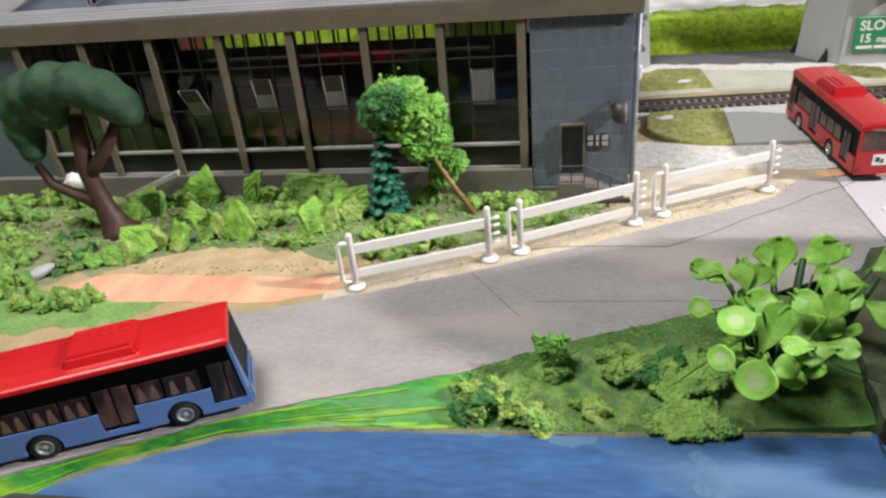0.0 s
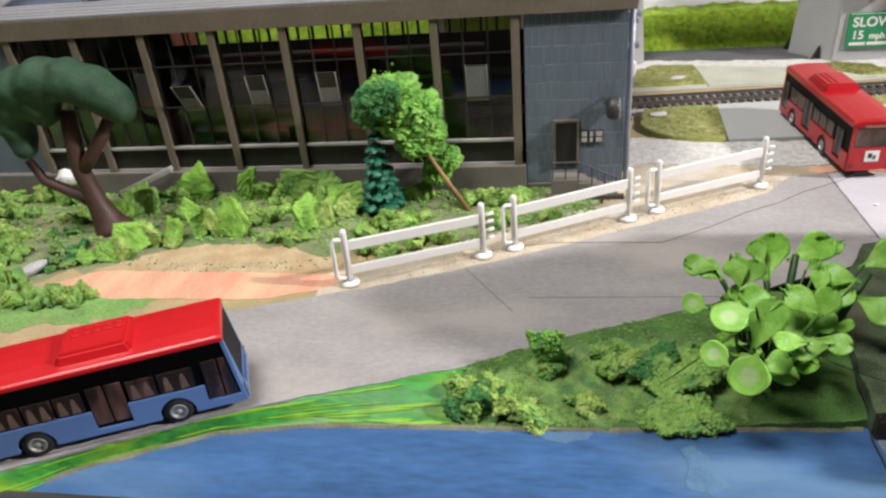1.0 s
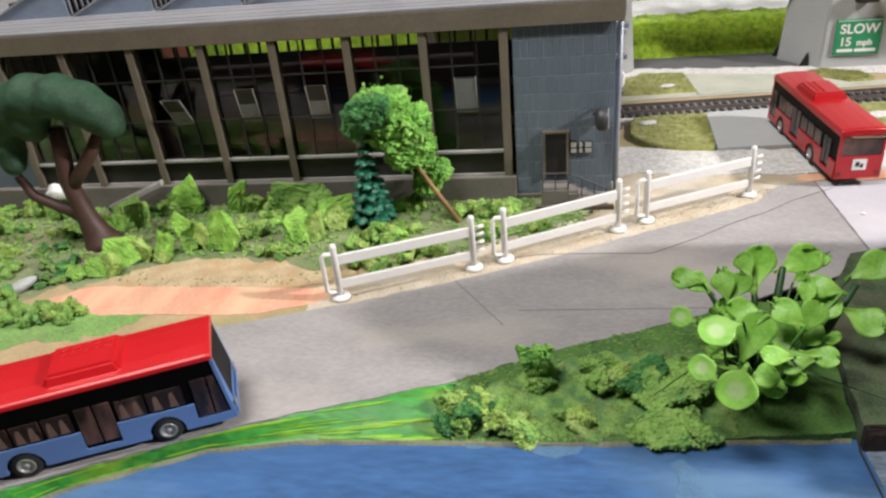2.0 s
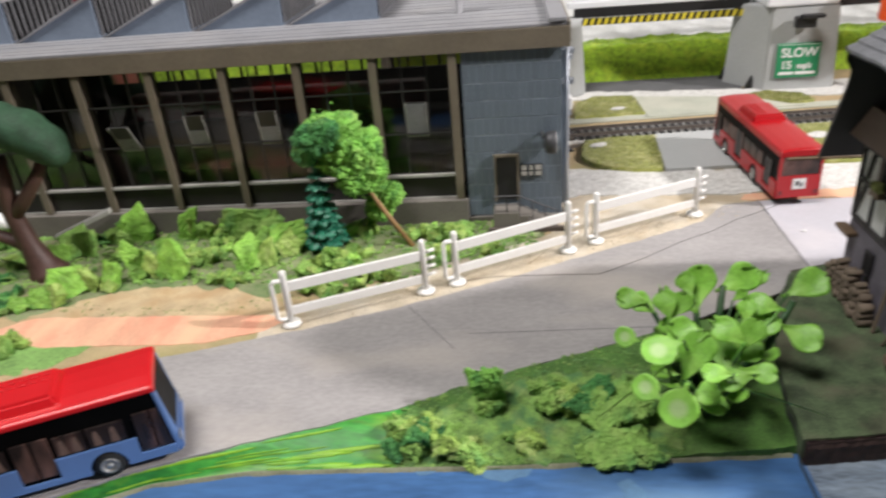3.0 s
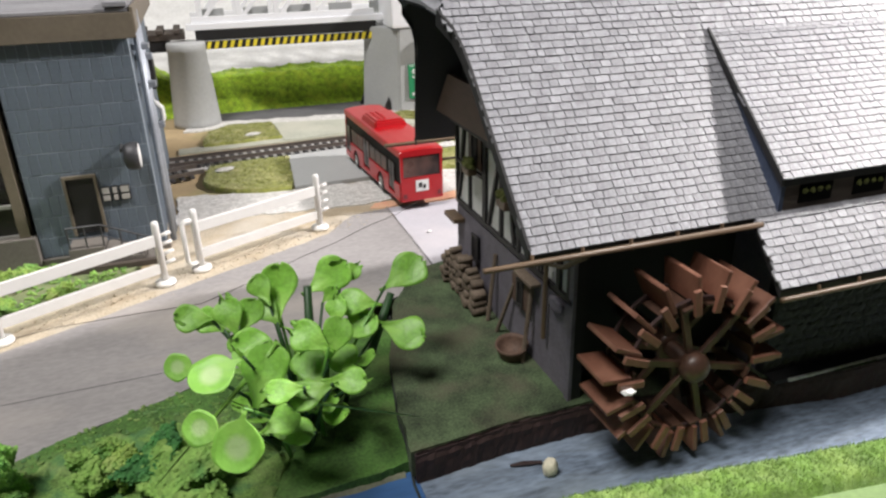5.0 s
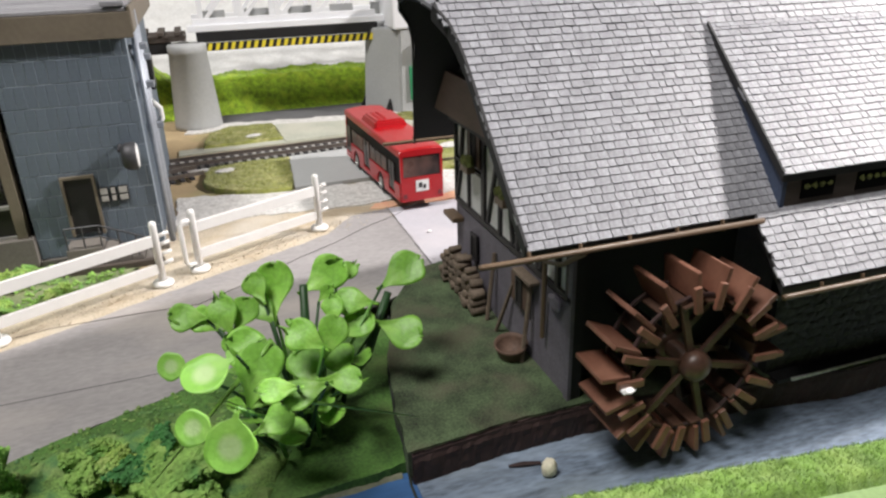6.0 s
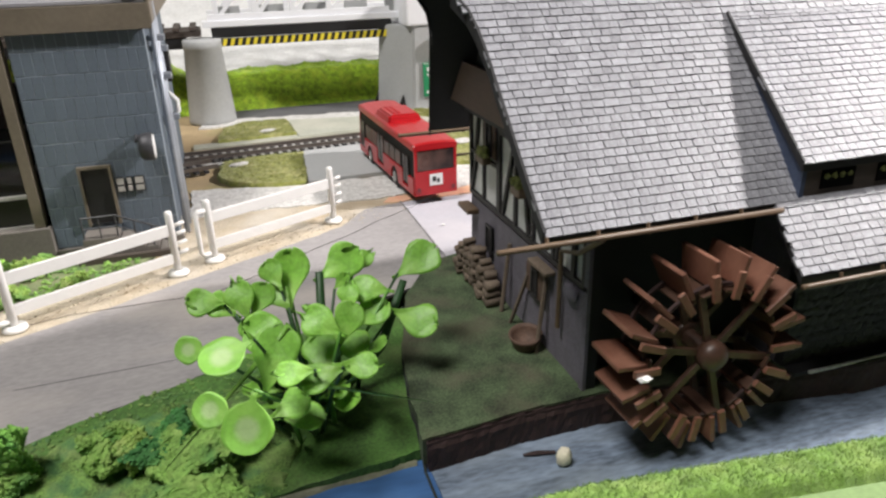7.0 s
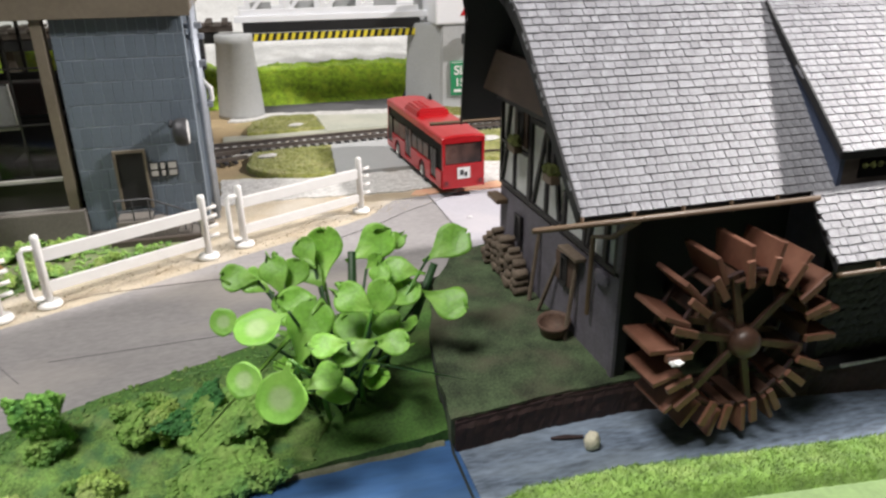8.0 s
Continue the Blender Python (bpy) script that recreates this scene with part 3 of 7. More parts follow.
def stroke(x0, x1, f0, f1, seed):
    """A brushed stroke on the lawn, between two shares of its width."""
    bm = bmesh.new()
    n, rows = 90, []
    for i in range(n + 1):
        u = i / n
        x = x0 + (x1 - x0) * u
        ya, yb = road_front(x) + 0.0015, min(river_back(x) - 0.002, road_front(x) - 0.0025)
        swell = math.sin(math.pi * min(1.0, max(0.0, u))) ** 0.5
        mid, wide = (f0 + f1) / 2, (f1 - f0) / 2 * swell
        lo = mid - wide * (1 + 0.5 * noise.noise(Vector((x * 160, seed, 1))))
        hi = mid + wide * (1 + 0.5 * noise.noise(Vector((x * 160, seed, 7))))
        rows.append([bm.verts.new((x, ya + (yb - ya) * (lo + (hi - lo) * k / 4), 0.0010 + RIVER * smooth01(lo + (hi - lo) * k / 4) - 0.0003 * (k in (0, 4)))) for k in range(5)])
    for p, q in zip(rows, rows[1:]):
        for k in range(4):
            bm.faces.new((p[k], p[k + 1], q[k + 1], q[k]))
    structure("lawn_stroke", bm, M_STROKE, "yellow green brush stroke on the painted lawn", "paint stroke", smooth=True)


r = random.Random(15)
for k in range(34):
    x0 = r.uniform(-0.29, -0.035)
    low = r.random() < 0.65
    f0 = r.uniform(0.55, 0.90) if low else r.uniform(0.12, 0.55)
    stroke(x0, min(-0.006, x0 + r.uniform(0.016, 0.050)), f0, f0 + r.uniform(0.03, 0.09), k)
# the plant's shade on the lawn is put into this sheet's darker colour
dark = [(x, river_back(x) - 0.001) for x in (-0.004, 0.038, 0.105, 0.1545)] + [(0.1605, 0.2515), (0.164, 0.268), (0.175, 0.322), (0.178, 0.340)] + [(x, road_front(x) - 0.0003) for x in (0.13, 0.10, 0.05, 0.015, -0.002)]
structure("shaded_lawn", sheet("shaded_lawn", dark, M_LAWN_DARK, 0.0010, wobble=0.002, cell=0.004, seed=12, thick=0.009), M_LAWN_DARK, "painted lawn under the plastic plant, darker green for its shade", "grass")
rim = bmesh.new()
tops = []
for i in range(161):
    x = -0.165 + 0.3195 * i / 160
    yb = min(river_back(x) - 0.002, road_front(x) - 0.0025)
    w = 0.0004 + 0.0010 * noise.noise(Vector((x * 90, 1, 5)))
    tops.append([rim.verts.new((x, yb + d, z)) for d, z in ((0.0006, RIVER + 0.0016), (0.0, RIVER + 0.0013), (-w, RIVER + 0.0006), (-w - 0.0006, RIVER))])
for p, q in zip(tops, tops[1:]):
    for j in range(3):
        rim.faces.new((p[j], p[j + 1], q[j + 1], q[j]))
structure("river_edge", rim, M_LAWN_EDGE, "smudged olive paint along the river's edge", "river edge", smooth=True)
river = [(-0.60, 0.1975), (0.1578, 0.1975), (0.1578, 0.2535)] + [(x, max(0.199, river_back(x) + 0.0005)) for x in (0.1545, 0.105, 0.038, -0.008, -0.066, -0.110, -0.150, -0.172, -0.30, -0.60)]
structure("river", sheet("river", river, M_RIVER, RIVER + 0.0002, height=lambda x, y: 0.0, seed=14), M_RIVER, "flat river painted in streaky mid blue", "water")

for outline, seed in (([(0.083, 0.238), (0.088, 0.240), (0.093, 0.232), (0.101, 0.219), (0.092, 0.214), (0.085, 0.219), (0.086, 0.230)], 61), ([(0.030, 0.2445), (0.052, 0.2450), (0.050, 0.2405), (0.041, 0.2375), (0.033, 0.2400)], 62),
                      ([(0.004, 0.2440), (0.013, 0.2442), (0.011, 0.2405), (0.006, 0.2400)], 64)):
    structure("river_smear", sheet("river_smear", outline, M_FLECK, RIVER + 0.0004, height=lambda x, y: 0.0, wobble=0.0028, seed=seed, cell=0.01, thick=0.00002), M_FLECK, "pale greenish paint smear on the river", "paint smear")

# ---- the mill's board ----
flat = lambda x, y: 0.0
mill_out = [(0.1565, 0.2475), (0.158, 0.270), (0.163, 0.300), (0.1705, 0.325), (0.176, 0.345), (0.196, 0.378), (0.222, 0.386), (1.0, 0.386), (1.0, 0.236), (0.32, 0.237), (0.222, 0.252), (0.19, 0.2515)]
structure("mill_ground", sheet("mill_ground", mill_out, M_MILLGRASS, 0.004, wobble=0.001, height=flat, thick=0.010, seed=16), M_MILLGRASS, "worn green grass mat in front of the mill, darkened for its shade", "grass")
structure("mill_bank", prism([(0.1570, 0.2465), (0.19, 0.2500), (0.222, 0.2505), (0.32, 0.2355), (1.0, 0.2345), (1.0, 0.39), (0.222, 0.388), (0.196, 0.380), (0.172, 0.325), (0.1595, 0.270)][::-1], "z", -0.012, 0.0030), M_BANK,
          "dark brown earth bank above the mill stream", "bank")
face = bmesh.new()
line = [(0.1572, 0.2462), (0.19, 0.2497), (0.222, 0.2502), (0.32, 0.2352), (0.60, 0.2347)]
cols = []
for (xa, ya), (xb, yb) in zip(line, line[1:]):
    n = int((xb - xa) / 0.0011)
    for i in range(n):
        x, y = xa + (xb - xa) * i / n, ya + (yb - ya) * i / n
        cols.append([face.verts.new((x, y + 0.0008 * (z > 0.002) - 0.0010 * abs(noise.noise(Vector((x * 150, z * 420, 2)))) - 0.0004 * noise.noise(Vector((x * 500, z * 900, 4))), z + 0.0007 * noise.noise(Vector((x * 260, z * 90, 6))))) for z in (-0.0095, -0.007, -0.0045, -0.002, 0.0005, 0.0026, 0.0040)])
for p, q in zip(cols, cols[1:]):
    for j in range(6):
        face.faces.new((p[j], q[j], q[j + 1], p[j + 1]))
structure("bank_face", face, M_BANK, "rough crumbling dark earth face of the bank", "bank")
structure("mill_stream", sheet("mill_stream", [(0.158, 0.18), (1.0, 0.18), (1.0, 0.26), (0.158, 0.26)], M_RIVER_R, RIVER, cell=0.02, height=flat, thick=0.003), M_RIVER_R, "mill stream painted grey blue with pale dabs", "water")
seam = bmesh.new()
tube([(0.1555, 0.19, -0.0085), (0.1560, 0.246, -0.0075), (0.1572, 0.258, -0.001), (0.1578, 0.270, 0.0005), (0.163, 0.300, 0.0012), (0.1705, 0.325, 0.0012), (0.174, 0.342, 0.001)], 0.0005, 6, seam)
structure("board_seam", seam, M_SEAM, "dark gap between the two boards", "seam")

# mossy foam under the bushes
moss = [(-0.012, 0.249), (0.03, 0.2475), (0.09, 0.250), (0.112, 0.2535), (0.118, 0.268), (0.105, 0.288), (0.080, 0.298), (0.052, 0.292), (0.030, 0.279), (0.006, 0.268), (-0.010, 0.262)]
thing("moss_mat", sheet("moss_mat", moss, M_MOSS, 0.0020, wobble=0.006, cell=0.0016, seed=18, thick=0.003, height=lambda x, y: ground_z(x, y) + 0.0016 * noise.noise(Vector((x * 160, y * 160, 3))) + 0.0012 * noise.noise(Vector((x * 480, y * 480, 6)))), M_MOSS,
      "mossy mottled green foam mat on the lawn", "moss", kind="stuff", smooth=True)

# fluffy strip in front of the stream
def strip_height(x, y):
    back = 0.2235 - 0.115 * max(0.0, x - 0.20)
    w = smooth01((back - y) / 0.006) * smooth01((y - (back - 0.021)) / 0.004) * smooth01((x - 0.158) / 0.012)
    return RIVER + 0.0065 * w + 0.0010 * w * noise.noise(Vector((x * 420, y * 420, 2))) + 0.0009 * w * noise.noise(Vector((x * 1100, y * 1100, 5)))

bm = bmesh.new()
nx, ny = 240, 46
g = [[bm.verts.new((x, y, strip_height(x, y))) for y in (0.172 + 0.054 * j / ny for j in range(ny + 1))] for x in (0.158 + 0.24 * i / nx for i in range(nx + 1))]
for i in range(nx):
    for j in range(ny):
        q = [g[i][j], g[i + 1][j], g[i + 1][j + 1], g[i][j + 1]]
        if max(v.co.z for v in q) > RIVER + 0.0009:
            bm.faces.new(q)
bmesh.ops.delete(bm, geom=[v for v in bm.verts if not v.link_faces], context="VERTS")
thing("grass_strip", bm, M_STRIP, "fluffy bright green grass strip along the mill stream", "grass", kind="stuff", smooth=True)


def fuzz(parent, n, place, material, tall, seed):
    """Short upright flock fibres, one thin triangle each."""
    r = random.Random(seed)
    verts, faces = [], []
    while len(faces) < n:
        p = place(r)
        if p is None:
            continue
        a, h, w = r.uniform(0, 6.28), tall * r.uniform(0.5, 1.2), 0.00016
        lean = tall * 0.55
        k = len(verts)
        verts += [(p[0] - w * math.cos(a), p[1] - w * math.sin(a), p[2] - 0.0003), (p[0] + w * math.cos(a), p[1] + w * math.sin(a), p[2] - 0.0003), (p[0] + r.uniform(-lean, lean), p[1] + r.uniform(-lean, lean), p[2] + h)]
        faces.append((k, k + 1, k + 2))
    me = bpy.data.meshes.new("flock")
    me.from_pydata(verts, [], faces)
    me.materials.append(material)
    ob = new("flock", me)
    ob.parent = parent
    tagged(ob, kind="stuff")


def on_strip(r):
    x, y = r.uniform(0.16, 0.395), r.uniform(0.182, 0.226)
    z = strip_height(x, y)
    return (x, y, z) if z > RIVER + 0.0022 else None


fuzz(bpy.data.objects["grass_strip"], 14000, on_strip, M_STRIP, 0.0011, 71)
structure("front_board", sheet("front_board", [(0.165, 0.172), (1.0, 0.172), (1.0, 0.197), (0.40, 0.199), (0.172, 0.205)], M_PALEGREEN, RIVER + 0.0022, height=flat, cell=0.02, thick=0.002), M_PALEGREEN, "pale green front board", "board")

# ---- railway ground ----
structure("gravel", sheet("gravel", [(0.083, 0.498), (0.20, 0.492), (0.60, 0.492), (0.60, 0.545), (0.25, 0.538), (0.17, 0.536), (0.083, 0.552)], M_GRAVEL, 0.0008, wobble=0.005, seed=21), M_GRAVEL, "white and grey gravel sheet", "gravel")
structure("gravel_far", sheet("gravel_far", [(0.09, 0.735), (0.16, 0.736), (0.27, 0.716), (0.60, 0.70), (0.60, 0.775), (0.36, 0.762), (0.275, 0.745), (0.13, 0.762), (0.09, 0.762)], M_GRAVEL, 0.0009, wobble=0.004, seed=22), M_GRAVEL, "white gravel below the bridge", "gravel")
structure("grey_slab", sheet("grey_slab", [(0.160, 0.536), (0.250, 0.541), (0.262, 0.624), (0.166, 0.616)], M_SLAB, 0.0030, seed=23, cell=0.02, thick=0.004), M_SLAB, "smooth grey card crossing slab", "slab")
structure("far_slab", sheet("far_slab", [(0.170, 0.668), (0.310, 0.680), (0.268, 0.716), (0.168, 0.735)], M_SLABFAR, 0.0020, seed=24, cell=0.02, thick=0.003), M_SLABFAR, "pale greenish grey card slab beyond the track", "slab")
structure("path_strip", sheet("path_strip", [(0.085, 0.660), (0.60, 0.694), (0.60, 0.706), (0.085, 0.676)], M_SLABFAR, 0.0012, seed=25, cell=0.02), M_SLABFAR, "pale strip beside the railway track", "path")
structure("dark_pad", sheet("dark_pad", [(0.118, 0.757), (0.275, 0.747), (0.285, 0.84), (0.12, 0.84)], M_ASPHALT, 0.0006, seed=26, cell=0.02), M_ASPHALT, "dark grey pad under the bridge", "road")


def turf(outline, seed, label):
    """A cut piece of static grass mat on card."""
    bm = sheet("grass_mat", outline, M_FLOCK, 0.0036, wobble=0.0016, height=lambda x, y: 0.0006 * noise.noise(Vector((x * 300, y * 300, seed))) + 0.0005 * noise.noise(Vector((x * 900, y * 900, seed))), cell=0.0016, thick=0.004, seed=seed)
    mat_ob = thing("grass_mat", bm, M_FLOCK, label, "grass", "grass mats beside the track", smooth=True)
    xs, ys = [p[0] for p in outline], [p[1] for p in outline]

    def on_mat(r):
        x, y = r.uniform(min(xs), max(xs)), r.uniform(min(ys), max(ys))
        inside = False
        for (xa, ya), (xb, yb) in zip(outline, outline[1:] + outline[:1]):
            if (ya > y) != (yb > y) and x < xa + (xb - xa) * (y - ya) / (yb - ya):
                inside = not inside
        return (x, y, 0.0037) if inside else None

    fuzz(mat_ob, 3500, on_mat, M_FLOCK, 0.0014, seed)


turf([(0.101, 0.571), (0.108, 0.555), (0.122, 0.543), (0.140, 0.537), (0.159, 0.536), (0.166, 0.612), (0.135, 0.613), (0.107, 0.607)], 31, "olive static grass mat with rounded corner beside the track")
turf([(0.104, 0.673), (0.168, 0.677), (0.166, 0.733), (0.128, 0.737), (0.110, 0.715)], 32, "olive static grass mat beyond the track")
turf([(0.251, 0.545), (0.275, 0.538), (0.36, 0.540), (0.36, 0.628), (0.263, 0.621)], 33, "olive static grass mat beside the grey slab")
turf([(0.268, 0.717), (0.300, 0.685), (0.322, 0.690), (0.318, 0.712), (0.290, 0.726)], 34, "small olive static grass mat by the bridge pier")
for x, y, s in ((0.117, 0.592, 1.0), (0.289, 0.592, 1.3), (0.146, 0.690, 0.9)):
    thing("plaster_chip", lump(0.006 * s, s * 7, 0.25, 2, (1.3, 0.8, 0.22)), M_GRAVEL, "thin pale plaster chip lying on the grass mat", "chip", "chips on the grass", at=pose(x, y, 0.0042, 0, 0, 20))

# track
structure("ballast", sheet("ballast", [(-0.05, 0.596), (0.60, 0.648), (0.60, 0.684), (-0.05, 0.632)], M_GRAVEL, 0.0010, wobble=0.003, seed=27), M_GRAVEL, "pale grey ballast under the railway track", "gravel")
track = empty("railway_track", pose(0.2, 0.6345, 0.0014, 0, 0, 4.6), "single model railway track with black sleepers and brown rails", "railway track")
sleeper = finish("sleeper", box(-0.0016, 0.0016, -0.0125, 0.0125, 0.0, 0.0019, 0.0003), M_SLEEPER)
for i in range(-36, 46):
    ob = new("sleeper", sleeper)
    ob.parent, ob.location = track, (i * 0.0068, 0, 0)
for y in (-0.0085, 0.0085):
    part("rail", prism([(y - 0.0011, 0.0019), (y - 0.0011, 0.0024), (y - 0.0003, 0.0027), (y - 0.0006, 0.0041), (y - 0.0006, 0.0047), (y + 0.0006, 0.0047), (y + 0.0006, 0.0041), (y + 0.0003, 0.0027), (y + 0.0011, 0.0024), (y + 0.0011, 0.0019)], "x", -0.25, 0.31), M_RAIL, track)
branch = empty("railway_siding", pose(0.085, 0.596, 0.0014, 0, 0, 16), "siding track that leaves the main track beside the workshop", "railway track")
for i in range(-12, 2):
    ob = new("sleeper", sleeper)
    ob.parent, ob.location = branch, (i * 0.0068, 0, 0)
for y in (-0.0085, 0.0085):
    part("rail", box(-0.085, 0.016, y - 0.0006, y + 0.0006, 0.0019, 0.0047), M_RAIL, branch)

# ---- hedge bank and the white hill behind ----
def relief(x0, x1, y0, y1, nx, ny, f):
    bm = bmesh.new()
    g = [[bm.verts.new((x0 + (x1 - x0) * i / nx, y0 + (y1 - y0) * j / ny, f(x0 + (x1 - x0) * i / nx, y0 + (y1 - y0) * j / ny))) for j in range(ny + 1)] for i in range(nx + 1)]
    for i in range(nx):
        for j in range(ny):
            bm.faces.new((g[i][j], g[i + 1][j], g[i + 1][j + 1], g[i][j + 1]))
    return bm


def hedge_height(x, y):
    w = smooth01((y - 0.797) / 0.035)
    return -0.001 + (0.034 + 0.036 * smooth01((0.085 - x) / 0.05)) * w + w * (0.0035 * noise.noise(Vector((x * 45, y * 60, 1))) + 0.0022 * noise.noise(Vector((x * 240, y * 240, 3))) + 0.0014 * noise.noise(Vector((x * 700, y * 700, 3))))


def hill_height(x, y):
    return 0.022 + 0.10 * smooth01((y - 0.845) / 0.22) + 0.010 * noise.noise(Vector((x * 9, y * 14, 4))) + 0.003 * noise.noise(Vector((x * 50, y * 60, 8)))


thing("hedge_bank", relief(-0.62, 0.78, 0.795, 0.862, 560, 34, hedge_height), M_HEDGE, "bright green flocked hedge bank behind the railway", "hedge", kind="stuff", smooth=True)
structure("white_hill", relief(-0.9, 1.0, 0.845, 1.10, 120, 20, hill_height), M_SNOW, "white plaster hillside at the back of the layout", "hill", smooth=True)
structure("backdrop", box(-0.9, 1.0, 1.100, 1.104, -0.012, 0.42), M_SNOW, "plain white backdrop board", "backdrop")

# ---- the workshop building ----
FY, RX = 0.466, 0.079
COLS = (-0.330, -0.281, -0.232, -0.183, -0.1345, -0.086, -0.0375, 0.0122)
shop = empty("workshop_building", pose(0, FY, 0), "grey block workshop with tall windows and a planked roof", "building")
# local y runs back from the facade
part("base_plinth", box(-0.50, 0.0170, -0.0040, 0.004, -0.001, 0.0165, 0.0006), M_CONCRETE, shop, "dark concrete plinth")
part("base_plinth", box(0.0172, RX + 0.002, -0.0028, 0.004, -0.001, 0.0030, 0.0004), M_CONCRETE, shop)
part("wall", box(0.0175, RX, -0.00012, 0.006, 0.003, 0.1155), M_MORTAR, shop, "grey blue end wall")
part("wall", box(RX - 0.005, RX - 0.0004, 0.006, 0.175, 0.0, 0.1155), M_BLOCK, shop, "grey blue side wall")
part("wall", box(-0.50, -0.3345, 0.0012, 0.006, 0.0, 0.1155), M_BLOCK, shop)
back = bmesh.new()
box(-0.50, -0.31, 0.172, 0.175, 0.0, 0.1155, bm=back)
box(-0.31, RX - 0.005, 0.172, 0.175, 0.0, 0.066, bm=back)
box(-0.31, RX - 0.005, 0.172, 0.175, 0.106, 0.1155, bm=back)
x = -0.31
while x < RX - 0.01:
    box(x - 0.0011, x + 0.0011, 0.1725, 0.1745, 0.066, 0.106, bm=back)
    x += 0.0135
# near-black walls and floor stand in for the workshop's unlit inside
part("back_wall", back, M_DARKIN, shop, "back wall with a row of windows, near black as if unlit")
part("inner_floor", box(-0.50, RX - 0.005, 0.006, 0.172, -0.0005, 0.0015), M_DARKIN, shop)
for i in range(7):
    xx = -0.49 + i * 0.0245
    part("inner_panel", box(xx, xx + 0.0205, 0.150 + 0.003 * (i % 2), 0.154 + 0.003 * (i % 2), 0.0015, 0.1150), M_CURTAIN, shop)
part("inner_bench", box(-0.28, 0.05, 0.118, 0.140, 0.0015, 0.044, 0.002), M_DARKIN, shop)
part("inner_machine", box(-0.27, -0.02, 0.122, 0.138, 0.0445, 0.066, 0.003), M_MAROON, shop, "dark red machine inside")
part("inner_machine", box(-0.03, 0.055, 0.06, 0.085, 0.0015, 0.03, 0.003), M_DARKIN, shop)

# facing blocks of the end wall
px, pz = (RX - 0.0175) / 13, 0.1125 / 10
whole = finish("block", box(0.00007, px - 0.00007, 0, 0.0018, 0.00014, pz - 0.00014, 0.0003), M_BLOCK)
cut = finish("block", box(0.00007, px / 2 - 0.00007, 0, 0.0018, 0.00014, pz - 0.00014, 0.0003), M_BLOCK)
for j in range(10):
    x = 0.0175
    while x < RX - 0.0005:
        short = j % 2 and (x < 0.0176 or x > RX - 0.75 * px)
        ob = new("block", cut if short else whole)
        ob.parent, ob.location = shop, (x, -0.00016 * random.random() - 0.0002, 0.003 + j * pz)
        x += px / 2 if short else px

# steel frame and windows
for k, cx in enumerate(COLS):
    w = 0.0026 if k == len(COLS) - 1 else 0.0025
    c = bmesh.new()
    box(cx - w, cx + w, -0.0021, -0.0012, 0.0165, 0.1165, 0.0003, c)
    box(cx - w * 0.35, cx + w * 0.35, -0.0012, 0.0035, 0.0165, 0.1165, 0.0, c)
    box(cx - w, cx + w, 0.0035, 0.0050, 0.0165, 0.1165, 0.0, c)
    part("column", c, M_TAUPE, shop, "taupe steel column")


def window(cx0, cx1, vent):
    """One bay: transoms, bars, panes and a tilted vent."""
    mid = (cx0 + cx1) / 2
    w = part("window", box(cx0, cx1, 0.0002, 0.0014, 0.0165, 0.0178), M_BARLIGHT, shop, "tall dark glazed bay")
    part("pane", box(cx0, cx1, 0.0024, 0.0028, 0.034, 0.116), M_GLASS, w)
    part("kick_panel", box(cx0, cx1, 0.0022, 0.0032, 0.0178, 0.0325), M_BAR, w, "dark lower panel")
    part("transom", box(cx0, cx1, -0.0004, 0.0020, 0.0325, 0.0342), M_BARLIGHT, w, "pale transom")
    third = (cx1 - cx0) / 3
    for k in (1, 2):
        part("bar", box(cx0 + k * third - 0.0005, cx0 + k * third + 0.0005, 0.0014, 0.0024, 0.0342, 0.116), M_BAR, w)
    for z in (0.062, 0.090):
        part("bar", box(cx0, cx1, 0.0010, 0.0023, z - 0.0004, z + 0.0004), M_BAR, w)
    if vent:
        v = part("vent", box(cx0 + third + 0.0008, cx0 + 2 * third - 0.0008, -0.0004, 0.0003, 0.0, 0.0235, 0.0002), M_BAR, w, "tilted vent with dark frame", at=pose(0, 0.003, 0.0600, vent))
        # the pale area is a painted gleam, shorter on the steeper vents
        part("vent_pane", box(cx0 + third + 0.0016, cx0 + 2 * third - 0.0016, -0.0008, -0.0005, 0.0008, 0.0225 if vent < 10 else 0.0125, 0.0), M_VENTPANE, v, "vent pane coloured pale for the light it catches")
        for s0, s1, z0, z1 in ((cx0 + third + 0.0009, cx0 + third + 0.0014, 0.0, 0.0235), (cx0 + 2 * third - 0.0014, cx0 + 2 * third - 0.0009, 0.0, 0.0235), (cx0 + third + 0.0014, cx0 + 2 * third - 0.0014, 0.0, 0.0006)):
            part("vent_edge", box(s0, s1, -0.0010, -0.0004, z0, z1, 0.0), M_BARLIGHT, v, "pale frame edge")


for k in range(len(COLS) - 1):
    window(COLS[k] + 0.0015, COLS[k + 1] - 0.0015, (0, 0, 32, 12, 10, 0, 7)[k])

# roof
roof = part("roof", box(-0.51, RX + 0.003, -0.0020, 0.185, 0.1168, 0.1250, 0.0004), M_TAUPE, shop, "planked grey roof with taupe fascia")
part("fascia", box(-0.512, RX + 0.0045, -0.0032, -0.0022, 0.1126, 0.1248, 0.0003), M_TAUPE, roof, "taupe fascia board")
part("fascia", box(RX + 0.0032, RX + 0.0050, -0.0027, 0.185, 0.1150, 0.1272, 0.0004), M_TAUPE, roof)
n = 0
y = -0.0025
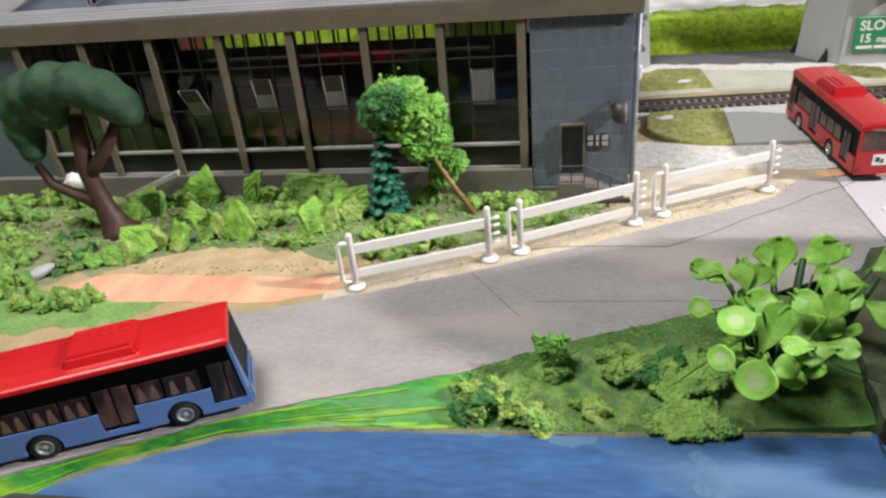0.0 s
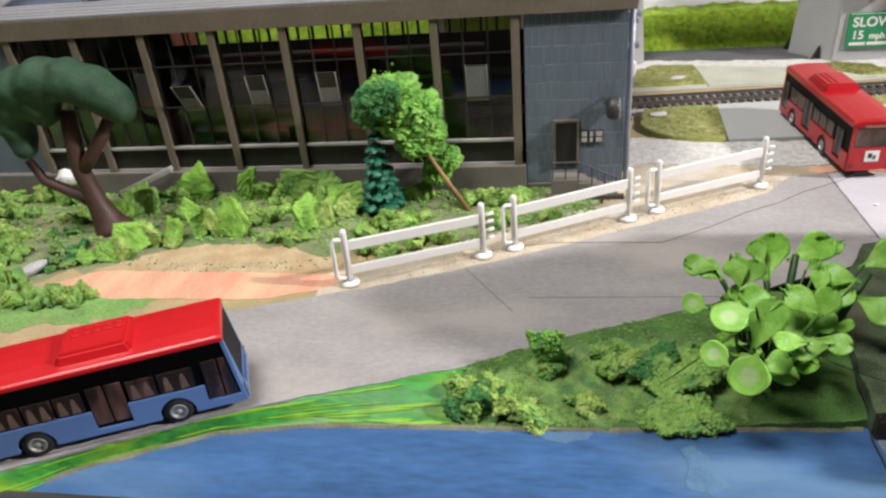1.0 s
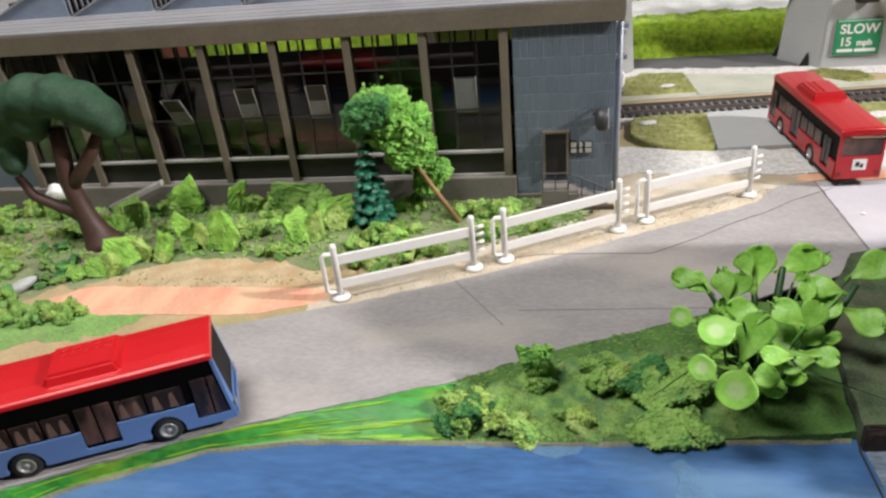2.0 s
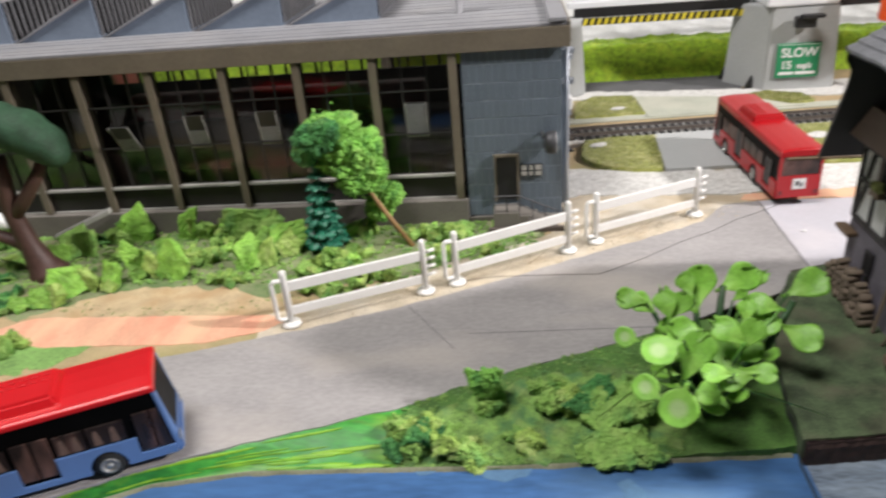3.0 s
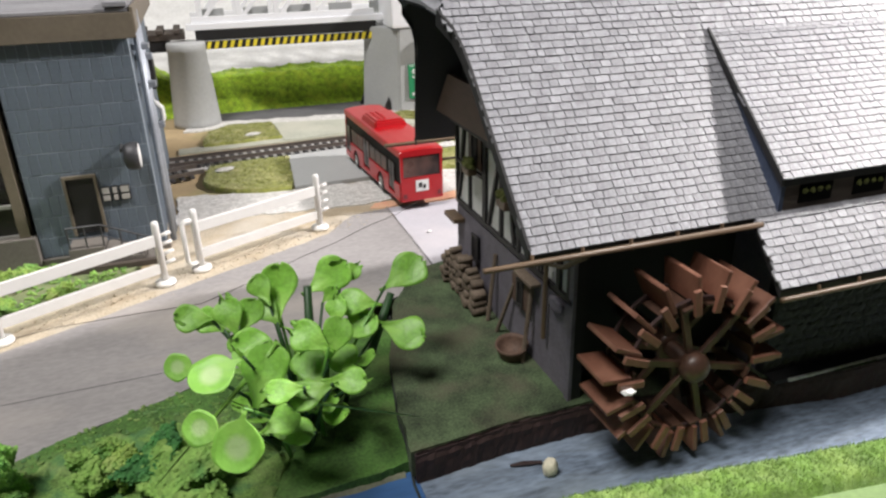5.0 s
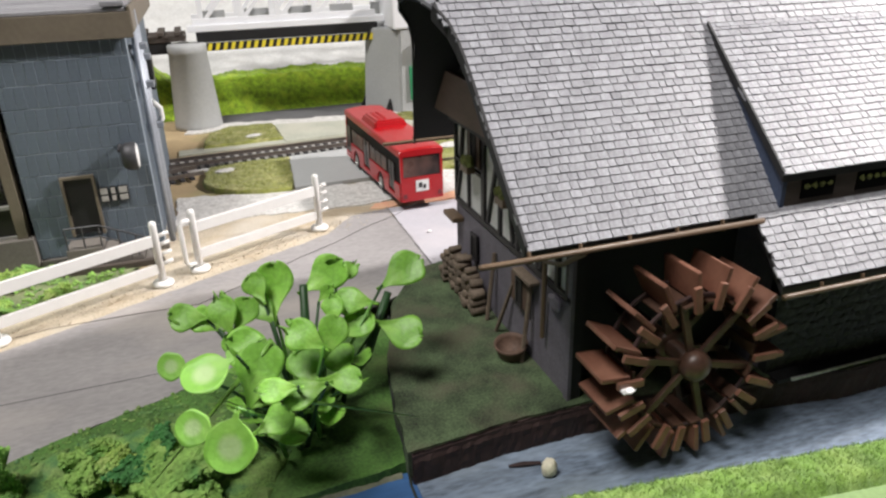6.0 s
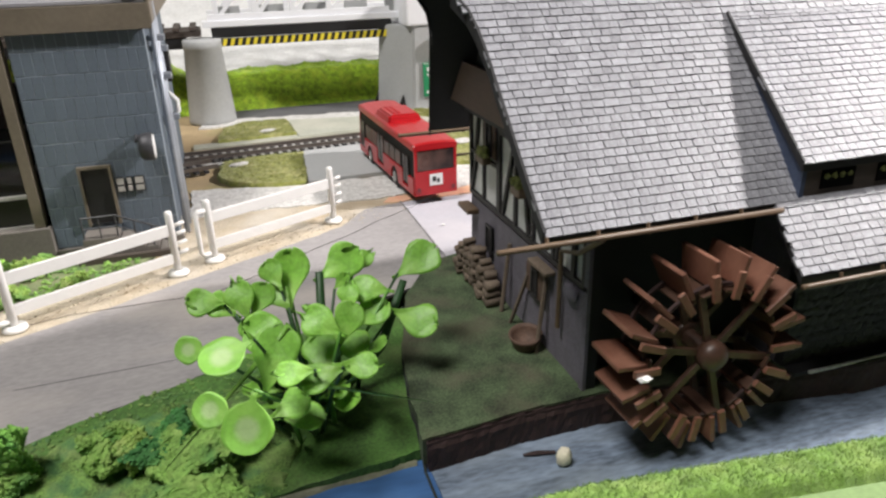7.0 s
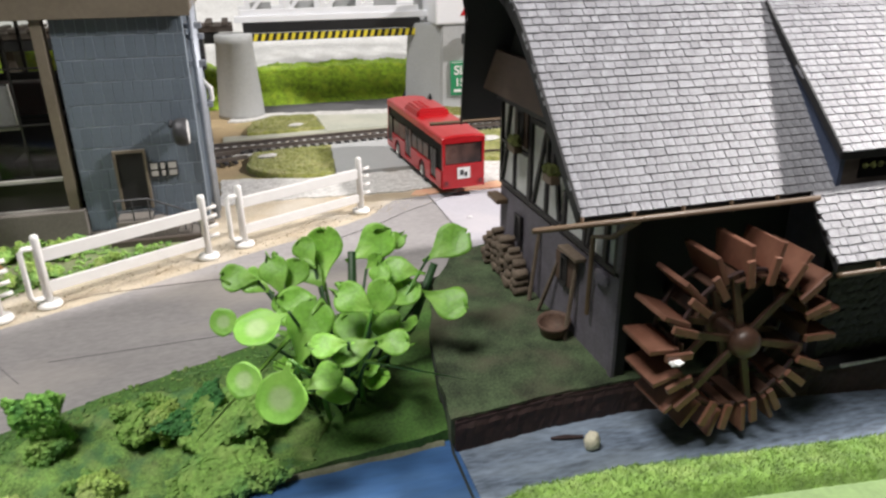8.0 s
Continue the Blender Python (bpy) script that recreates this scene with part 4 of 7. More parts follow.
while y < 0.178:
    part("plank", box(-0.51, RX + 0.0028, y, y + 0.0083, 0.1250, 0.1268 + 0.0003 * (n % 3), 0.0003), M_ROOFGREY, roof)
    y, n = y + 0.0087, n + 1
part("ridge_cap", box(RX - 0.008, RX + 0.0028, -0.0035, 0.185, 0.1274, 0.1300, 0.0005), M_ROOFGREY, roof, "pale roof edge strip")
for k in range(-1, 4):
    x0 = -0.295 + k * 0.0655
    s = part("skylight", prism([(x0, 0.1272), (x0 + 0.060, 0.1272), (x0 + 0.060, 0.1545)], "y", 0.048, 0.135), M_BLUEGREY, shop, "saw-tooth skylight")
    part("cap", prism([(x0 - 0.003, 0.1272), (x0 - 0.001, 0.1272), (x0 + 0.0615, 0.1548), (x0 + 0.0615, 0.1572)], "y", 0.046, 0.137), M_ROOFGREY, s, "grey sloping cap")
    part("glazing", box(x0 + 0.0600, x0 + 0.0606, 0.050, 0.133, 0.1290, 0.1545), M_BUSBLACK, s)
    for i in range(12):
        yy = 0.051 + i * 0.0073
        part("rib", box(x0 + 0.0606, x0 + 0.0618, yy, yy + 0.0012, 0.1282, 0.1548), M_ROOFGREY, s)
part("vent_pipe", tube([(0.015, 0.054, 0.1270), (0.015, 0.054, 0.1272), (0.015, 0.054, 0.1400), (0.0165, 0.054, 0.1440), (0.021, 0.054, 0.1462), (0.0245, 0.054, 0.1462)], (0.0036, 0.0022, 0.0022, 0.0024, 0.0026, 0.0028), 14), M_ROOFGREY, roof, "bent grey vent pipe", smooth=True)
for x, y in ((-0.345, 0.060), (-0.318, 0.095)):
    part("chimney_pot", lathe([(0.0062, 0.1268), (0.0058, 0.135), (0.0066, 0.1355), (0.0066, 0.138)], 18), M_WOOD_DARK, roof, at=pose(x, y, 0))

# door, steps, lamp
door = part("door", box(0.0364, 0.0498, -0.0010, 0.0003, 0.0150, 0.0447), M_BLACK, shop, "black doorway")
fr = bmesh.new()
box(0.0350, 0.0364, -0.0022, 0.0004, 0.0140, 0.0462, 0.0, fr)
box(0.0498, 0.0512, -0.0022, 0.0004, 0.0140, 0.0462, 0.0, fr)
box(0.0364, 0.0498, -0.0022, 0.0004, 0.0447, 0.0462, 0.0, fr)
part("door_frame", fr, M_TAUPE, door, "thin taupe frame")
steps = part("steps", box(0.0335, 0.0505, -0.0185, -0.0030, 0.0, 0.0125, 0.0004), M_CONCRETE, shop, "concrete landing with steps")
for i in range(4):
    part("step", box(0.0507 + i * 0.0062, 0.0567 + i * 0.0062, -0.0185, -0.0030, 0.0, 0.0100 - i * 0.0025, 0.0003), M_CONCRETE, steps)
part("plank", box(0.030, 0.079, -0.0225, -0.0195, 0.0, 0.0032, 0.0003), M_WOOD_DARK, steps)
rail = part("railing", tube([(0.0345, -0.0178, 0.0240), (0.0505, -0.0178, 0.0240), (0.0745, -0.0178, 0.0130)], 0.0005, 6), M_DARKMETAL, shop, "thin dark handrail")
for x, z0, z1 in ((0.0345, 0.0125, 0.0240), (0.0425, 0.0125, 0.0240), (0.0505, 0.0125, 0.0240), (0.0590, 0.0080, 0.0200), (0.0670, 0.0050, 0.0165), (0.0745, 0.0, 0.0130)):
    part("baluster", tube([(x, -0.0178, z0), (x, -0.0178, z1)], 0.00045, 6), M_DARKMETAL, rail)
part("lower_rail", tube([(0.0345, -0.0178, 0.0180), (0.0505, -0.0178, 0.0180), (0.0745, -0.0178, 0.0070)], 0.0004, 6), M_DARKMETAL, rail)
lamp_part = part("wall_lamp", lathe([(0.0030, 0.0), (0.0058, 0.0008), (0.0070, 0.0025), (0.0072, 0.0070), (0.0066, 0.0076)], 24), M_DARKMETAL, shop, "dark round wall lamp", smooth=True, at=pose(0.0672, -0.0085, 0.0555, 0, 90, 0))
part("lens", lathe([(0.0062, 0.0), (0.0060, 0.0003), (0.0020, 0.0005)], 24), M_PAPER, lamp_part, "white lamp face", smooth=True, at=pose(0, 0, 0.0076))
part("bracket", tube([(0.0665, 0.0012, 0.0600), (0.0665, -0.0080, 0.0585)], 0.0009, 8), M_DARKMETAL, shop)
for x0, x1 in ((0.0522, 0.0566), (0.0574, 0.0604), (0.0612, 0.0662)):
    board = part("notice_board", box(x0, x1, -0.0014, -0.0004, 0.0306, 0.0388, 0.0002), M_BLACK, shop, "small black notice board with pale papers")
    for z0, z1 in ((0.0312, 0.0340), (0.0350, 0.0382)):
        part("notice", box(x0 + 0.0005, x1 - 0.0005, -0.0018, -0.0014, z0, z1), M_BARLIGHT, board, "pale paper notice")

# pipes and a cable rack on the side wall
for y, r in ((0.010, 0.0016), (0.024, 0.0020), (0.043, 0.0014)):
    part("downpipe", tube([(RX + 0.0035, y, 0.0), (RX + 0.0035, y, 0.124)], r, 10), M_METAL, shop, "grey downpipe", smooth=True)
for y, z in ((0.016, 0.105), (0.020, 0.085), (0.030, 0.098), (0.034, 0.060)):
    part("pipe_bracket", box(RX, RX + 0.0085, y - 0.004, y + 0.004, z, z + 0.0028, 0.0004), M_METAL, shop)
part("side_box", box(RX, RX + 0.007, 0.050, 0.064, 0.078, 0.096, 0.001), M_BLACK, shop, "black meter box")
part("elbow_pipe", tube([(RX + 0.004, 0.034, 0.075), (RX + 0.008, 0.036, 0.070), (RX + 0.008, 0.037, 0.064), (RX + 0.005, 0.036, 0.060)], 0.0016, 8), M_PAPER, shop, smooth=True)

# ---- the water mill ----
MX, MY0, MY1, MR = 0.216, 0.253, 0.368, 0.307
EAVE_Y, EAVE_Z, PITCH = 0.237, 0.072, 1.20
RIDGE_Z = EAVE_Z + (MR - EAVE_Y) * PITCH
XL, XR, STEP = 0.191, 0.470, 0.268
HIP_Z = 0.1280
mill = empty("water_mill", pose(0, 0, 0.004), "half-timbered water mill with stone base and slate roof", "building")
mill.matrix_world = pose(0, 0, 0)


def slope_z(y):
    return EAVE_Z + (y - EAVE_Y) * PITCH


# gable wall: stone below, white infill above
part("gable_wall", box(MX, MX + 0.005, 0.2576, MY1, 0.0035, 0.0400), M_STONE, mill, "purple grey stone wall")
part("gable_wall", prism([(0.2576, 0.0400), (MY1, 0.0400), (MY1, slope_z(2 * MR - MY1) - 0.004), (MR + 0.019, HIP_Z - 0.005), (MR - 0.019, HIP_Z - 0.005), (0.2576, slope_z(0.2576) - 0.004)], "x", MX + 0.0006, MX + 0.005), M_PLASTER, mill, "white infill wall")
part("front_wall", box(MX - 0.0008, MX + 0.0005, MY0 + 0.0015, 0.2574, -0.0085, 0.0850), M_STONE, mill, "stone corner beside the wheel")
# pit and wing walls take a near-black colour in place of shade
part("pit_pillar", box(MX + 0.0006, 0.2205, MY0 + 0.0021, 0.2574, -0.0085, 0.0850), M_UNDER, mill, "corner pillar beside the wheel, near black for the pit's shade")
part("pit_wall", box(MX + 0.006, 0.2900, 0.2680, 0.2720, -0.0085, 0.1000), M_UNDER, mill, "wall behind the wheel, near black for the pit's shade")
part("front_wall", box(0.2900, XR, 0.2440, 0.2480, 0.0035, 0.0560), M_UNDER, mill, "stone wall of the lower wing, near black for the eave's shade")
part("side_wall", box(0.2900, 0.2940, 0.2480, 0.2680, -0.0085, 0.0640), M_STONE, mill)
part("rear_wall", box(MX + 0.005, XR, MY1 - 0.004, MY1 - 0.0002, 0.0035, 0.0760), M_STONE, mill)
part("end_wall", box(XR - 0.004, XR, 0.2480, MY1 - 0.004, 0.0035, 0.0740), M_STONE, mill)
part("footing", box(0.2905, XR, 0.2382, 0.2439, 0.0030, 0.0044, 0.0003), M_UNDER, mill, "dark footing")
part("base_ledge", box(0.2960, XR, 0.2372, 0.2381, 0.0036, 0.0048, 0.0002), M_GRAVEL, mill, "pale ledge at the foot of the wall")

# timber on the gable
def beam(y0, z0, y1, z1, w=0.0011):
    d = Vector((0, y1 - y0, z1 - z0)).normalized()
    n = Vector((0, -d.z, d.y)) * w
    q = [(y0 + n.y, z0 + n.z), (y1 + n.y, z1 + n.z), (y1 - n.y, z1 - n.z), (y0 - n.y, z0 - n.z)]
    part("beam", prism(q, "x", MX - 0.0008, MX + 0.0007), M_BEAM, mill, "black timber beam")


beam(MY0 + 0.002, 0.0422, MY1, 0.0422, 0.0009)
beam(0.262, 0.0815, MY1, 0.0815, 0.0012)
beam(0.3000, 0.0775, 0.3320, 0.0775, 0.0011)
beam(0.3360, 0.0618, 0.3660, 0.0618, 0.0007)
for y, z0, z1, w in ((0.3672, 0.0432, 0.0800, 0.0009), (0.3510, 0.0432, 0.0610, 0.0008), (0.3335, 0.0432, 0.0800, 0.0017), (0.3160, 0.0432, 0.0764, 0.0010), (0.3110, 0.0640, 0.0764, 0.0009), (0.2990, 0.0432, 0.0580, 0.0010), (0.2815, 0.0432, 0.0700, 0.0010), (0.2660, 0.0432, 0.0700, 0.0012), (0.2585, 0.0432, 0.0700, 0.0009)):
    beam(y, z0, y, z1, w)
for a, b in (((0.3570, 0.0800), (0.3605, 0.0640)), ((0.3600, 0.0608), (0.3660, 0.0440)), ((0.3180, 0.0764), (0.3290, 0.0440)), ((0.3062, 0.0580), (0.3032, 0.0440)), ((0.2740, 0.0700), (0.2790, 0.0440))):
    beam(*a, *b, w=0.0009)
part("gable_board", prism([(0.262, 0.0868), (0.3625, 0.0862), (0.3465, 0.1040), (0.272, 0.1035)], "x", MX - 0.0112, MX - 0.0092), M_BROWNBOARD, mill, "pinkish brown board across the gable")
part("gable_loft", prism([(0.262, 0.0835), (0.352, 0.0835), (0.325, 0.1220), (0.289, 0.1220)], "x", MX - 0.0088, MX + 0.0006), M_BLACK, mill, "black loft wall")


def mill_window(y, z, w, h, box_too):
    win = part("window", box(MX - 0.0012, MX + 0.0004, y - w / 2, y + w / 2, z, z + h), M_BUSBLACK, mill, "small dark window")
    f = bmesh.new()
    box(MX - 0.0022, MX - 0.0012, y - w / 2 - 0.0012, y - w / 2, z - 0.001, z + h + 0.001, 0, f)
    box(MX - 0.0022, MX - 0.0012, y + w / 2, y + w / 2 + 0.0012, z - 0.001, z + h + 0.001, 0, f)
    box(MX - 0.0022, MX - 0.0012, y - w / 2, y + w / 2, z + h, z + h + 0.001, 0, f)
    box(MX - 0.0022, MX - 0.0012, y - w / 2, y + w / 2, z - 0.001, z, 0, f)
    box(MX - 0.0020, MX - 0.0012, y - 0.0004, y + 0.0004, z, z + h, 0, f)
    part("frame", f, M_BEAM, win)
    if box_too:
        part("flower_box", box(MX - 0.0060, MX - 0.0022, y - w / 2 - 0.002, y + w / 2 + 0.002, z - 0.0040, z - 0.0005, 0.0004), M_GUTTER, win, "brown flower box")
        b = bmesh.new()
        for k in range(5):
            lump(0.0026, k + y * 100, 0.5, 2, (0.9, 1, 0.9), bm=b, at=(MX - 0.0042, y - w / 2 + w * k / 4, z + 0.0008))
        part("foliage", b, M_FLOWER, win, "yellow green flowers")


mill_window(0.3415, 0.0665, 0.0040, 0.0125, True)
for y in (0.3368, 0.3465):
    part("shutter", box(MX - 0.0016, MX - 0.0010, y - 0.0024, y + 0.0024, 0.0650, 0.0795, 0.0002), M_SHUTTER, mill, "brown window shutter")
mill_window(0.3040, 0.0640, 0.0045, 0.0110, True)
mill_window(0.3415, 0.0225, 0.0045, 0.0105, False)
mill_window(0.2935, 0.0235, 0.0032, 0.0095, False)
for y in (0.2885, 0.2985):
    part("shutter", box(MX - 0.0016, MX - 0.0010, y - 0.0030, y + 0.0030, 0.0225, 0.0340, 0.0002), M_SHUTTER, mill, "brown window shutter")
part("shelf", box(MX - 0.0045, MX, 0.2790, 0.2945, 0.0372, 0.0386, 0.0003), M_LOG, mill, "pale wooden shelf over the window")
part("ledge", box(MX - 0.0055, MX, 0.3580, 0.3720, 0.0335, 0.0357, 0.0004), M_GUTTER, mill)
for y, lean, z1 in ((0.3180, 0.001, 0.0340), (0.3040, -0.004, 0.0290), (0.2830, 0.001, 0.0372)):
    part("leaning_pole", tube([(MX - 0.0050, y + (0.004 if lean < 0 else 0), 0.0042), (MX - 0.0012, y + lean, z1)], 0.0009, 6), M_LOG, mill, "thin wooden pole against the wall")
part("hanging_bundle", lump(0.0042, 23, 0.5, 2, (0.35, 1.0, 0.75)), M_STONE, mill, "pale grey bundle hung on the corner", at=pose(MX - 0.0012, 0.2655, 0.0375))

# roof boards under the shingles
T = 0.0024
def roof_board(name, outline, thick, material, label=""):
    """outline: corners in space, in one plane; thickened downwards."""
    bm = bmesh.new()
    top = [bm.verts.new(p) for p in outline]
    low = [bm.verts.new((p[0], p[1], p[2] - thick)) for p in outline]
    bm.faces.new(top)
    bm.faces.new(low[::-1])
    k = len(outline)
    for i in range(k):
        bm.faces.new((top[i], low[i], low[(i + 1) % k], top[(i + 1) % k]))
    return part(name, bm, material, mill, label)


RX0 = 0.2025
LOW_Y = 0.2220
VY = 0.2880


def verge_x(y, rear=False):
    """The gable edge of the roof leans out and swings wide below the hip; the rear edge starts farther in."""
    ys = (0.2370, 0.2490, 0.2640, 0.2737, 0.2812, 0.2850, 0.2880)
    x = float(np.interp(y, ys, (0.1910, 0.1900, 0.1888, 0.1881, 0.1868, 0.1850, 0.1820)))
    return x + (0.0090 * max(0.0, (0.2880 - y) / 0.0510) if rear else 0.0)


SWING = [EAVE_Y + (VY - EAVE_Y) * k / 12 for k in range(13)]
front_out = [(XL, EAVE_Y, EAVE_Z), (STEP, EAVE_Y, EAVE_Z), (STEP, LOW_Y, slope_z(LOW_Y)), (XR + 0.01, LOW_Y, slope_z(LOW_Y)), (XR + 0.01, MR, RIDGE_Z), (RX0, MR, RIDGE_Z)] + [(verge_x(y), y, slope_z(y)) for y in SWING[:0:-1]]
roof_f = roof_board("front_roof", [(x, y, z - 0.0010) for x, y, z in front_out], T, M_UNDER, "steep slate shingle roof slope")
roof_board("rear_roof", [(x, 2 * MR - y, z - 0.0002) for x, y, z in ((XL + 0.009, EAVE_Y, EAVE_Z), (XR + 0.01, EAVE_Y, EAVE_Z), (XR + 0.01, MR, RIDGE_Z), (RX0, MR, RIDGE_Z), *[(verge_x(y, True), y, slope_z(y)) for y in SWING[:0:-1]])][::-1], T, M_UNDER, "rear slate roof slope")
hip = bmesh.new()
half = [(0.1815, VY - 0.0006, slope_z(VY)), (0.1785, 0.2930, 0.1360), (0.1762, 0.2995, 0.1368), (0.1755, MR, 0.1370)]
ring = half + [(x, 2 * MR - y, z) for x, y, z in half[-2::-1]]
tip = Vector((RX0, MR, RIDGE_Z + 0.0008))
out = Vector((-0.45, 0, 0.75)) * 0.0009
rows = 8
for k in range(rows):
    a, b = k / rows, (k + 1) / rows
    for p, q in zip(ring, ring[1:]):
        p, q = Vector(p), Vector(q)
        quad = [p.lerp(tip, a) + out, q.lerp(tip, a) + out, q.lerp(tip, b), p.lerp(tip, b)]
        hip.faces.new([hip.verts.new(v) for v in quad])
        drop = Vector((0, 0, -0.0012))
        hip.faces.new([hip.verts.new(v) for v in (quad[1], quad[0], quad[0] + drop, quad[1] + drop)])
under = [hip.verts.new(Vector(p) + Vector((0.0004, 0, -0.0016))) for p in ring]
peak = hip.verts.new(tip + Vector((0.0006, 0, -0.0024)))
for p, q in zip(under, under[1:]):
    hip.faces.new((p, peak, q))
part("hip_roof", hip, M_HIP, mill, "small grey slate hip at the gable")
for k in (1, -1):
    vb = bmesh.new()
    rows = []
    for y in SWING:
        yy, z = MR + k * (y - MR), slope_z(y)
        rows.append([vb.verts.new((verge_x(y, k < 0) + dx, yy, z + dz)) for dx, dz in ((-0.0010, -0.0036), (-0.0010, 0.0013), (-0.0001, 0.0013), (-0.0001, -0.0036))])
    for p, q in zip(rows, rows[1:]):
        for j in range(4):
            vb.faces.new((p[j], p[(j + 1) % 4], q[(j + 1) % 4], q[j]))
    part("verge_board", vb, M_UNDER, mill, "dark bowed verge board")
part("ridge_tile", tube([(RX0 - 0.001, MR, RIDGE_Z + 0.0004), (XR + 0.01, MR, RIDGE_Z + 0.0004)], 0.0016, 8), M_SHINGLE, mill, "slate ridge", smooth=True)

# gutters
for y, z, x0, x1 in ((EAVE_Y - 0.0022, EAVE_Z - 0.0018, 0.1755, STEP + 0.001), (2 * MR - EAVE_Y + 0.0022, EAVE_Z - 0.0040, 0.1850, XR), (LOW_Y - 0.0020, slope_z(LOW_Y) - 0.0030, STEP - 0.001, XR)):
    gu = part("gutter", tube([(x0, y, z), (x0 + 0.001, y, z), (x1, y, z)], 0.0009, 8), M_GUTTER, mill, "thin brown wooden gutter", smooth=True)
    xx = x0 + 0.015
    while xx < x1:
        part("gutter_hook", tube([(xx, y, z - 0.0013), (xx, y + 0.0012, z + 0.0020)], 0.0006, 5), M_GUTTER, gu)
        xx += 0.016
part("downpipe", tube([(0.2085, EAVE_Y - 0.001, EAVE_Z - 0.003), (0.2120, 0.2560, 0.0560), (0.2140, 0.2720, 0.0500), (0.2140, 0.2725, 0.0200)], 0.0009, 6), M_GUTTER, mill, "thin downpipe")

# dormer
DX, DY0, DZ0, DY1 = 0.2757, 0.2358, 0.0832, 0.2792
DZ1 = slope_z(DY1)
roof_d = roof_board("dormer_roof", [(DX, DY0, DZ0), (XR + 0.008, DY0, DZ0), (XR + 0.008, DY1, DZ1 + 0.0006), (DX, DY1, DZ1 + 0.0006)], 0.0020, M_UNDER, "shed dormer roof")
part("verge_board", prism([(DY0, DZ0 - 0.0018), (DY0, DZ0 + 0.0014), (DY1, DZ1 + 0.0020), (DY1, DZ1 - 0.0010)], "x", DX - 0.0009, DX - 0.0001), M_UNDER, mill, "dark verge board")
part("dormer_cheek", prism([(DY0 + 0.0009, slope_z(DY0 + 0.0009) - 0.001), (DY0 + 0.0009, DZ0 - 0.0010), (DY1 - 0.002, DZ1 - 0.003)], "x", DX + 0.0004, DX + 0.0020), M_CHEEK, mill, "dark blue dormer cheek")
part("dormer_front", box(DX + 0.0022, XR + 0.004, DY0 + 0.0012, DY0 + 0.0034, 0.0685, 0.0812), M_WOOD_DARK, mill, "dark dormer front")
for k in range(8):
    xx = DX + 0.008 + k * 0.022
    w = part("dormer_window", box(xx, xx + 0.013, DY0 + 0.0008, DY0 + 0.0011, 0.0745, 0.0806), M_BUSBLACK, mill, "small dormer window")
    b = bmesh.new()
    for i in range(4):
        lump(0.0011, i + k, 0.6, 2, bm=b, at=(xx + 0.002 + i * 0.003, DY0 + 0.0012, 0.0785))
    part("foliage", b, M_FLOWER, w, "yellow green window flowers")


# shingles
WIDTHS = (0.0026, 0.0032, 0.0038, 0.0044, 0.0054)


def shingle_meshes():
    out = []
    for k in range(5):
        w, h = WIDTHS[k] - 0.00016, 0.0036
        bm = bmesh.new()
        r = random.Random(k)
        j = [r.uniform(-0.00022, 0.00022) for _ in range(4)]
        pts = [(-w / 2, 0), (-w / 2 + 0.00005, -h * 0.97 + j[0] * 0.5), (-w * 0.40, -h + j[1] * 0.5), (w * 0.40, -h + j[2] * 0.5), (w / 2 - 0.00005, -h * 0.97 + j[3] * 0.5), (w / 2, 0)]
        top = [bm.verts.new((x, y, 0.00042 if y < -0.001 else 0.0002)) for x, y in pts]
        low = [bm.verts.new((x, y, -0.0003 if y < -0.001 else -0.0004)) for x, y in pts]
        bm.faces.new(top)
        for i in range(len(pts)):
            bm.faces.new((top[i], low[i], low[(i + 1) % 6], top[(i + 1) % 6]))
        out.append(finish("shingle", bm, M_SHINGLE))
    return out


SHINGLES = shingle_meshes()


def shingle_slope(parent, y0, z0, y1, z1, left, right, single, seed):
    """Rows of slates from the eave (y0, z0) up to (y1, z1); left(y) and right(y) bound each row. single(x, y): an object of its own."""
    r = random.Random(seed)
    length = math.hypot(y1 - y0, z1 - z0)
    tilt = math.atan2(z1 - z0, y1 - y0)
    rows = int(length / 0.0027)
    joined = bmesh.new()
    made = 0
    for row in range(rows + 1):
        s = min(length, row * 0.0027 + 0.0032)
        y, z = y0 + (y1 - y0) * s / length, z0 + (z1 - z0) * s / length
        a, b = left(y), right(y)
        x = a - r.uniform(0.0, 0.0012)
        while x < b - 0.001:
            k = r.choice((0, 1, 1, 2, 2, 2, 3, 3, 4))
            if x + WIDTHS[k] > b + 0.0012:
                k = 0
            xx = x + WIDTHS[k] / 2 + r.uniform(-0.00006, 0.00006)
            m = pose(xx, y + r.uniform(-0.00006, 0.00006), z, math.degrees(tilt) - 4.0 + r.uniform(-1.0, 1.0), r.uniform(-0.9, 0.9), r.uniform(-0.7, 0.7))
            if made < 295 and single(x, y):
                ob = new("shingle", SHINGLES[k])
                ob.parent, ob.matrix_local = parent, m
                made += 1
            else:
                start = len(joined.verts)
                joined.from_mesh(SHINGLES[k])
                joined.verts.ensure_lookup_table()
                for v in joined.verts[start:]:
                    v.co = m @ v.co
            x += WIDTHS[k]
    me = bpy.data.meshes.new("shingle_field")
    joined.to_mesh(me)
    joined.free()
    me.materials.append(M_SHINGLE)
    ob = new("shingle_field", me)
    ob.parent = parent
    tagged(ob, kind="stuff")


edge_left = lambda y: verge_x(y) if y < VY else verge_x(VY) + (y - VY) / (MR - VY) * (RX0 - verge_x(VY))
